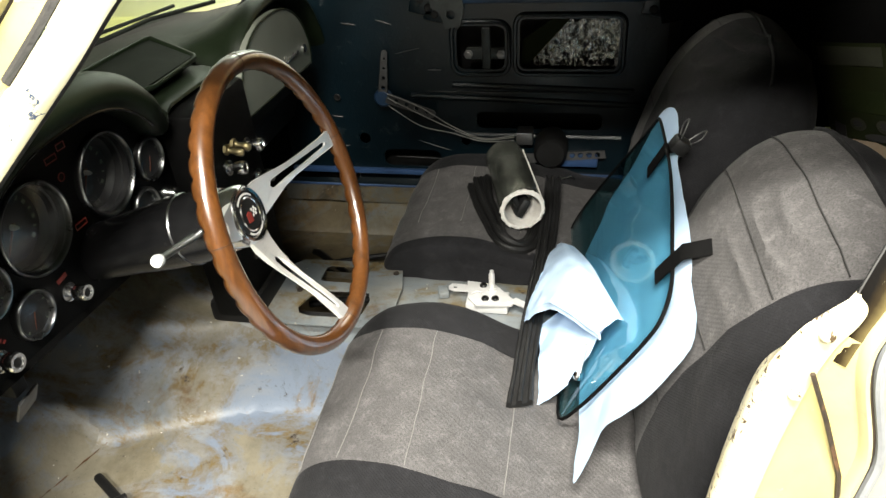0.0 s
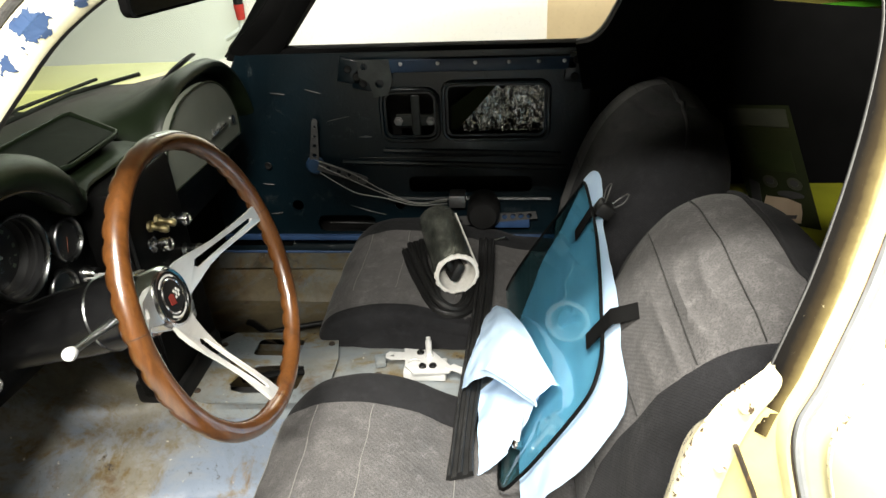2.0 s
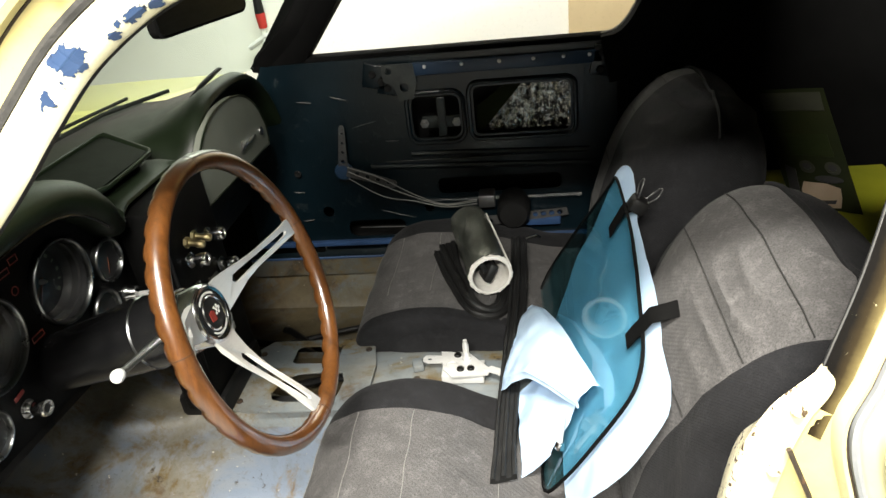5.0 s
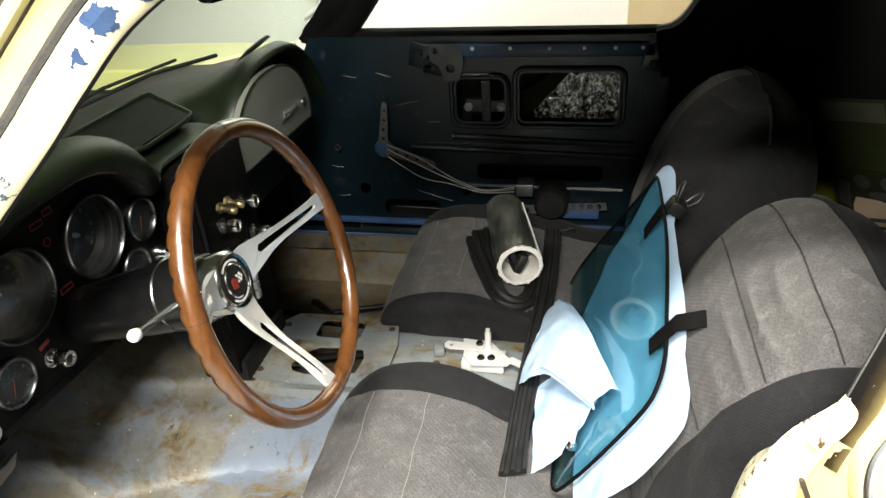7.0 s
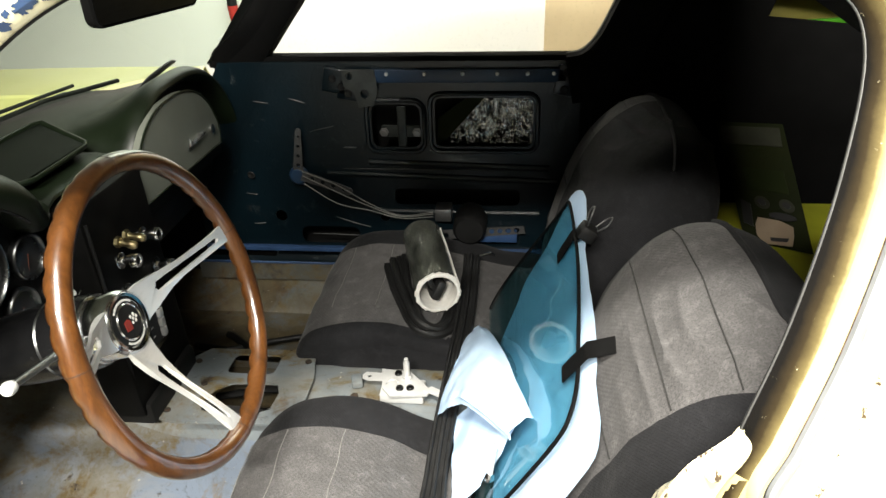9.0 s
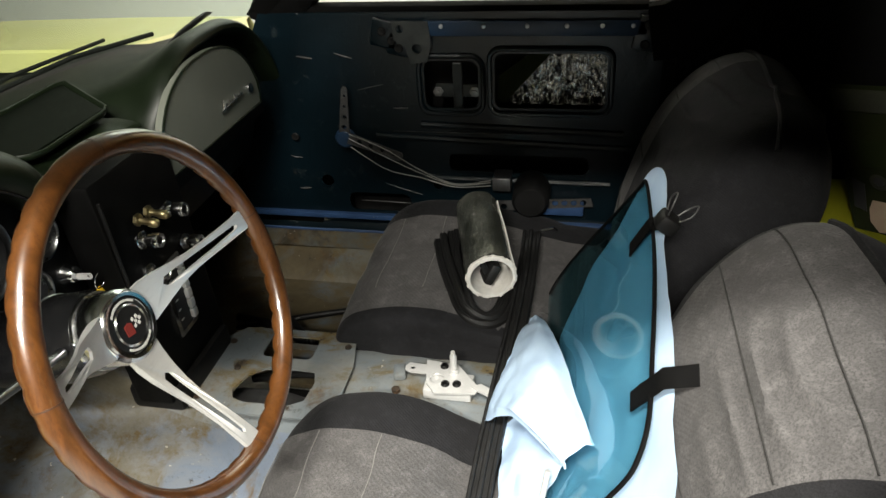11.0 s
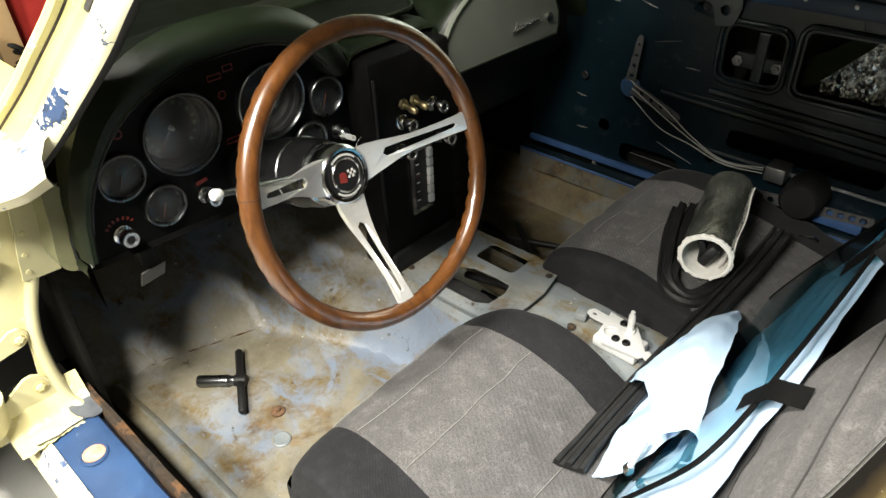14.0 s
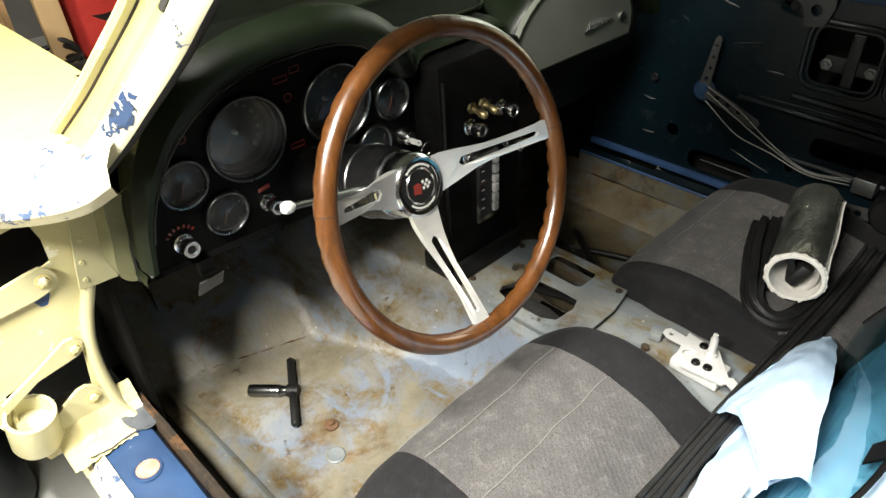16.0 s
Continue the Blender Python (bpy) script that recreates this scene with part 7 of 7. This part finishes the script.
def wrapped_tube():
    t = thing("wrapped_tube", "card tube wrapped in grey metallic film with a torn rim", "tube", (0.13, 0.30, 0.28))
    a, b = Vector((0.163, 0.192, 0.330)), Vector((0.102, 0.425, 0.338))
    ax = (b - a).normalized()
    f = frame_at(a, ax)
    ln = (b - a).length
    rows = []
    for i in range(25):
        h = ln * i / 24
        rows.append([tuple(f @ Vector(((0.0455 + 0.0020 * wob((c * 0.55, h * 9, 0), 1.0) + 0.0012 * wob((c * 1.3, h * 30, 2), 1.0)) * math.cos(2 * math.pi * c / 40), (0.0455 + 0.0020 * wob((c * 0.55, h * 9, 0), 1.0) + 0.0012 * wob((c * 1.3, h * 30, 2), 1.0)) * math.sin(2 * math.pi * c / 40), h))) for c in range(40)])
    under(t, "film", Geo().grid(rows, close_v=True), "wrap", "", 60)
    under(t, "card", Geo().lathe([(0.0465, 0.004), (0.047, -0.001), (0.0445, -0.0035), (0.0395, -0.003), (0.039, 0.004), (0.039, ln)], f, 40), "paper", "white card wall with a torn rim")
    torn = Geo()
    rnd = random.Random(8)
    for k in range(26):
        c = 2 * math.pi * k / 26 + rnd.uniform(-0.1, 0.1)
        torn.box((0.007, 0.004, 0.004), f @ pose(0.0465 * math.cos(c), 0.0465 * math.sin(c), rnd.uniform(-0.002, 0.004), rnd.uniform(-30, 30), rnd.uniform(-30, 30), math.degrees(c) + 90), 0.001)
    under(t, "torn_edge", torn, "paper", "ragged paper edge")
    seam = [tuple(f @ Vector((-0.0468 * math.cos(0.35 + 0.1 * math.sin(9 * h)), 0.0468 * math.sin(0.35 + 0.1 * math.sin(9 * h)), h * ln))) for h in np.linspace(0.02, 1, 16)]
    under(t, "film_seam", Geo().tube(seam, 0.0018, 6, squash=0.6), "paper", "ragged film seam")
    cd = thing("white_card", "curled white card inside the tube", "card", a + ax * 0.03)
    under(cd, "sheet", Geo().grid([[tuple(f @ Vector((0.034 * math.cos(c), 0.034 * math.sin(c), h))) for c in np.linspace(2.2, 4.0, 9)] for h in (0.012, 0.05, 0.10)]), "paper")
    r = thing("rubber_scrap", "folded black rubber inside the tube", "rubber", a + ax * 0.04)
    under(r, "fold", Geo().box((0.020, 0.044, 0.05), f @ pose(-0.002, -0.008, 0.034, 8, 0, 30), 0.006).box((0.012, 0.03, 0.03), f @ pose(0.012, 0.008, 0.03, 0, 10, -20), 0.004), "rubber")


def rubber_seals():
    s = thing("rubber_seals", "bundle of folded black rubber door seals", "rubber seal", (0.12, 0.23, 0.275))
    for k, (dx, dz, rr) in enumerate(((0.0, 0.0, 0.010), (0.022, 0.004, 0.009), (0.012, 0.018, 0.008), (0.034, 0.012, 0.007))):
        pts = spline([(0.030 + dx, 0.350 + 0.03 * (k % 2), 0.298 + dz), (0.056 + dx * 0.9, 0.270, 0.294 + dz), (0.084 + dx * 0.8, 0.205, 0.288 + dz), (0.118 + 0.3 * dx, 0.142 + 0.5 * dx, 0.276 + dz), (0.160 - 0.2 * dx, 0.132 + 0.6 * dx, 0.266 + 0.6 * dz), (0.190 - 0.5 * dx, 0.165 + 0.3 * dx, 0.264 + 0.4 * dz), (0.196 - 0.4 * dx, 0.25, 0.262 + 0.3 * dz)], 7)
        under(s, "seal", Geo().tube(pts, rr, 8), "rubber")
        ridge = [p + Vector((-rr * 0.5, -rr * 0.3, rr * 0.85)) for p in pts]
        under(s, "lip", Geo().tube(ridge, rr * 0.28, 6), "rubber")
    st = thing("weather_strip", "long ribbed black rubber strip lying across both seats", "rubber strip", (0.21, 0.06, 0.26))
    line = []
    for i in range(40):
        t = i / 39
        line.append(((0.218 + 0.006 * math.sin(5 * t) - 0.016 * t), 0.425 - 0.690 * t, 0.272 + 0.008 * math.sin(math.pi * t) ** 2 - 0.054 * t * t + 0.010 * (1 - t) ** 6))

    def rib(name, a0, a1, z0, z1, bevel):
        rows = []
        for k, (x, y, z) in enumerate(line):
            s = 1 + 0.15 * sstep(36, 39, k)
            prof = ((a0, z0), (a0, z1 - bevel), (a0 + bevel, z1), (a1 - bevel, z1), (a1, z1 - bevel), (a1, z0))
            rows.append([(x + a * s, y + 0.4 * a * sstep(37, 39, k), z + b + 0.0006 * wob((a, y, 0), 60)) for a, b in prof])
        g = Geo().grid(rows, close_v=True)
        g.f.append(tuple(range(6)))
        g.f.append(tuple(39 * 6 + k for k in reversed(range(6))))
        under(st, name, g, "rubber", "", 35)

    rib("base", -0.019, 0.019, 0.0, 0.0065, 0.001)
    for a0, a1, top in ((-0.0185, -0.0115, 0.013), (-0.0045, 0.0035, 0.0145), (0.011, 0.0185, 0.012)):
        rib("rib", a0, a1, 0.0060, top, 0.0018)


def tunnel_bracket():
    b = thing("lever_bracket", "bare zinc lever bracket with holes, studs and bolts", "bracket", (0.10, 0.03, 0.196))
    tilt = pose(0, 0, 0.222, 0, 0, 0)
    plate = [(0.060, 0.072), (0.118, 0.066), (0.165, 0.012), (0.158, -0.002), (0.088, -0.008), (0.070, 0.014)]
    under(b, "plate", Geo().plate(plate, [circle(0.0125, 18, 0.087, 0.027)], 0.0035, tilt), "zinc")
    tab = [(0.024, 0.055), (0.030, 0.064), (0.066, 0.062), (0.070, 0.040), (0.036, 0.040), (0.025, 0.046)]
    under(b, "tab", Geo().plate(tab, [circle(0.0045, 12, 0.038, 0.052)], 0.003, pose(0, 0, 0.2195, 0, 0, 0)), "zinc", "pierced side tab")
    under(b, "base_flange", Geo().box((0.085, 0.05, 0.022), pose(0.108, 0.026, 0.2075), 0.004), "zinc", "folded base")
    under(b, "tail", Geo().plate([(0.150, 0.010), (0.178, -0.004), (0.205, -0.026), (0.212, -0.016), (0.200, 0.002), (0.165, 0.022)], (), 0.003, pose(0, 0, 0.224)), "zinc", "bent tail lug")
    under(b, "stud", Geo().lathe([(0.009, 0.0), (0.009, 0.006), (0.0062, 0.007), (0.0062, 0.038), (0.0042, 0.041), (0.0042, 0.047), (0.0, 0.048)], pose(0.114, 0.046, 0.2235), 16), "zinc", "turned pivot stud")
    for x, y in ((0.095, 0.058), (0.104, 0.014), (0.124, 0.016)):
        under(b, "bolt", Geo().lathe([(0.0078, 0.0), (0.0078, 0.002), (0.006, 0.0045), (0.0, 0.006)], pose(x, y, 0.2238), 12), "dark_steel", "dark round bolt head")
    w = thing("wire_stub", "rusty clamp and pipe stub on the tunnel", "clamp", (0.01, 0.03, 0.196))
    under(w, "clamp", Geo().box((0.022, 0.03, 0.016), pose(0.012, 0.052, 0.206, 0, 0, 15), 0.004), "tunnel")
    under(w, "bolt", Geo().lathe([(0.008, 0), (0.008, 0.006), (0.0, 0.007)], pose(0.014, 0.012, 0.198), 6), "rust")


def t_handle_tool():
    t = thing("t_handle_tool", "black T handle socket tool on the floor pan", "tool", (-0.53, -0.41, 0.004))
    a, b = Vector((-0.598, -0.347, 0.014)), Vector((-0.440, -0.442, 0.014))
    under(t, "bar", Geo().tube([a, a.lerp(b, 0.02), a.lerp(b, 0.45), a.lerp(b, 0.55), a.lerp(b, 0.98), b], [0.006, 0.0085, 0.0085, 0.0085, 0.0085, 0.006], 12), "black")
    d = Vector((-0.066, -0.062, 0.0)).normalized()
    m = a.lerp(b, 0.5)
    under(t, "collar", Geo().tube([m + d * -0.012, m + d * 0.012], 0.0125, 14), "black")
    under(t, "socket", Geo().tube([m + d * 0.010, m + d * 0.024, m + d * 0.026, m + d * 0.088, m + d * 0.09], [0.009, 0.0105, 0.0125, 0.0125, 0.011], 16), "bezel", "dark steel socket shaft")


def floor_hose():
    h = thing("wiper_linkage", "black wiper arms and rod lying on the passenger floor", "wiper linkage", (-0.33, 0.36, 0.0))
    under(h, "rod", Geo().tube([(-0.47, 0.318, 0.045), (-0.455, 0.322, 0.047), (-0.28, 0.395, 0.045), (-0.13, 0.452, 0.040)], [0.006, 0.0075, 0.0075, 0.0075], 10), "rubber", "long black rod")
    under(h, "arm", Geo().tube([(-0.42, 0.41, 0.048), (-0.40, 0.395, 0.055), (-0.31, 0.325, 0.050), (-0.265, 0.285, 0.045)], [0.009, 0.0095, 0.008, 0.006], 8, squash=0.6), "rubber", "black arm")
    under(h, "arm", Geo().tube([(-0.49, 0.365, 0.040), (-0.40, 0.335, 0.052), (-0.31, 0.295, 0.050), (-0.260, 0.275, 0.040)], [0.010, 0.011, 0.010, 0.008], 8, squash=0.6), "rubber", "black arm")
    under(h, "pivot", Geo().lathe([(0.014, 0.0), (0.016, 0.008), (0.012, 0.055), (0.006, 0.066), (0.0, 0.066)], pose(-0.265, 0.282, 0.004), 14), "rubber", "black pivot")


def cargo():
    c = thing("yellow_carton", "lime yellow printed carton behind the seats", "carton", (0.88, 0.30, 0.30))
    under(c, "box", Geo().box((0.32, 0.40, 0.10), pose(0.885, 0.30, 0.354), 0.004), "yellow_box")
    under(c, "flap", Geo().box((0.31, 0.012, 0.07), pose(0.885, 0.095, 0.372, -14, 0, 0), 0.002), "yellow_box", "raised flap")
    k = thing("gasket_pack", "clear wrapped gasket set on a green card darkened for shade", "gasket set", (0.786, 0.299, 0.410))
    corner = [Vector(q) for q in ((0.786, 0.299, 0.410), (0.901, 0.243, 0.410), (0.889, 0.500, 0.590), (0.765, 0.560, 0.576))]

    def on_card(a, b, lift=0.0):
        """A place on the leaning card: a across from 0 to 1, b up it."""
        q = corner[0].lerp(corner[1], a).lerp(corner[3].lerp(corner[2], a), b)
        return tuple(q + Vector((-0.5, -0.6, 0.6)) * lift)

    def sheet(name, outline, lift, material, label):
        n = len(outline)
        g = Geo().add([on_card(a, b, lift) for a, b in outline] + [on_card(a, b, lift - 0.003) for a, b in outline], [tuple(range(n)), tuple(reversed(range(n, 2 * n)))] + [(q, (q + 1) % n, n + (q + 1) % n, n + q) for q in range(n)])
        under(k, name, g, material, label)

    def oval(a, b, ra, rb, n=18):
        return [(a + ra * math.cos(2 * math.pi * q / n), b + rb * math.sin(2 * math.pi * q / n)) for q in range(n)]

    # card and prints hold the cargo space's shade in their colours
    sheet("card", [(0, 0), (1, 0), (1, 1), (0, 1)], 0.0, "card_green", "green card darkened for shade")
    sheet("gasket", [(0.22, 0.06), (0.30, 0.00), (0.72, 0.02), (0.78, 0.10), (0.80, 0.17), (0.62, 0.20), (0.30, 0.20), (0.24, 0.14)], 0.006, "card_pale", "pale peach gasket")
    sheet("slot", [(0.42, 0.03), (0.66, 0.045), (0.70, 0.075), (0.66, 0.07), (0.42, 0.055)], 0.009, "dial", "dark slot")
    sheet("gasket", oval(0.68, 0.235, 0.20, 0.028), 0.006, "dial", "dark oval gasket")
    for a in (0.42, 0.78):
        sheet("gasket", oval(a, 0.325, 0.11, 0.05), 0.006, "card_dull", "grey ring gasket")
        sheet("hole", oval(a, 0.325, 0.06, 0.026), 0.009, "dial", "dark hole")
    sheet("dark_print", [(0.06, 0.14), (0.20, 0.12), (0.24, 0.30), (0.10, 0.33)], 0.006, "dial", "dark printed square")
    sheet("print_bar", [(0.25, 0.42), (0.85, 0.42), (0.85, 0.60), (0.25, 0.60)], 0.004, "card_mid", "olive printed panel")
    sheet("print_bar", [(0.06, 0.80), (0.92, 0.80), (0.94, 0.96), (0.06, 0.96)], 0.004, "card_dull", "dull header strip")
    b = thing("black_bag", "black cloth bag behind the seats", "bag", (1.0, -0.2, 0.3))
    rows = [[(1.0 + 0.24 * math.cos(u) * math.cos(v) + 0.01 * wob((u, v, 0), 2), -0.22 + 0.26 * math.sin(u) * math.cos(v), 0.30 + 0.15 * max(0, math.sin(v)) + 0.012 * wob((u, v, 4), 2.5)) for v in np.linspace(0, math.pi / 2, 8)] for u in np.linspace(0, 2 * math.pi, 25)[:-1]]
    under(b, "cloth", Geo().grid(rows, close_u=True), "headliner", "", 80)


# ---- things beyond the hood ----
def bench():
    s = thing("wire_shelf", "white wire shelf on legs against the far end", "shelf", (-2.75, 0.0, -0.28))
    for k in range(15):
        under(s, "wire", Geo().tube([(-2.48 - 0.035 * k, -0.9, 0.03), (-2.48 - 0.035 * k, 0.9, 0.03)], 0.006, 6), "white_plastic")
    for y in (-0.88, -0.3, 0.3, 0.88):
        under(s, "rail", Geo().tube([(-2.46, y, 0.018), (-3.0, y, 0.018)], 0.008, 6), "white_plastic")
    for x in (-2.48, -2.98):
        for y in (-0.88, 0.88):
            under(s, "leg", Geo().tube([(x, y, -0.28), (x, y, 0.03)], 0.012, 8), "white_plastic")
    c = thing("cardboard_box", "open brown cardboard box on the shelf", "box", (-2.8, -0.42, 0.036))
    under(c, "carton", Geo().box((0.3, 0.42, 0.34), pose(-2.82, -0.38, 0.207), 0.004), "cardboard")
    under(c, "flap", Geo().box((0.006, 0.40, 0.16), pose(-2.655, -0.40, 0.33, 0, -18, 0), 0.001), "cardboard")
    p = thing("pine_board", "raw pine board leaning on the shelf", "board", (-2.62, -0.05, 0.036))
    under(p, "board", Geo().box((0.035, 0.09, 0.75), pose(-2.66, -0.035, 0.40, 0, -6, 0), 0.003), "plank")
    r = thing("red_bundle", "bundled red cloth on the shelf", "cloth", (-2.8, 0.2, 0.036))
    rows = [[(-2.84 + 0.12 * math.cos(u) * math.cos(v), 0.19 + (0.19 + 0.03 * wob((u, v, 1), 2)) * math.sin(u) * math.cos(v), 0.036 + (0.42 + 0.05 * wob((u, v, 0), 2.5)) * math.sin(v)) for v in np.linspace(0.0, math.pi / 2, 12)] for u in np.linspace(0, 2 * math.pi, 33)[:-1]]
    under(r, "cloth", Geo().grid(rows, close_u=True), "red_cloth", "", 80)
    k = thing("black_cable", "coil of black cable on the shelf", "cable", (-2.55, -0.15, 0.036))
    pts = [(-2.56 + 0.09 * math.cos(a) * (1 + 0.1 * math.sin(2.3 * a)), -0.12 + 0.12 * math.sin(a), 0.06 + 0.012 * a / 2 + 0.05 * max(0, math.sin(a * 0.9))) for a in np.linspace(0, 15, 60)]
    under(k, "coil", Geo().tube(pts, 0.011, 6), "rubber")
    for y, lean in ((0.10, 20), (0.175, -10)):
        b = thing("white_bottle", "white plastic bottle lying on the shelf", "bottle", (-2.56, y, 0.04), "white bottles")
        f = pose(-2.55, y, 0.085, 0, 75, lean)
        under(b, "body", Geo().lathe([(0.0, -0.06), (0.036, -0.058), (0.04, -0.05), (0.04, 0.04), (0.02, 0.065), (0.015, 0.08)], f, 20), "white_plastic")
        under(b, "cap", Geo().lathe([(0.018, 0.078), (0.018, 0.1), (0.0, 0.1)], f, 16), "white_plastic")
    d = thing("dark_vase", "dark blue rounded container on the garage floor", "container", (-0.98, -0.945, -0.28))
    under(d, "shell", Geo().lathe([(0.07, 0), (0.10, 0.02), (0.105, 0.22), (0.098, 0.40), (0.092, 0.41), (0.09, 0.40), (0.095, 0.2), (0.0, 0.03)], pose(-0.98, -0.945, -0.28), 28), "door_blue")


loose_pane()
towels()
wrapped_tube()
rubber_seals()
tunnel_bracket()
t_handle_tool()
floor_hose()
cargo()
bench()
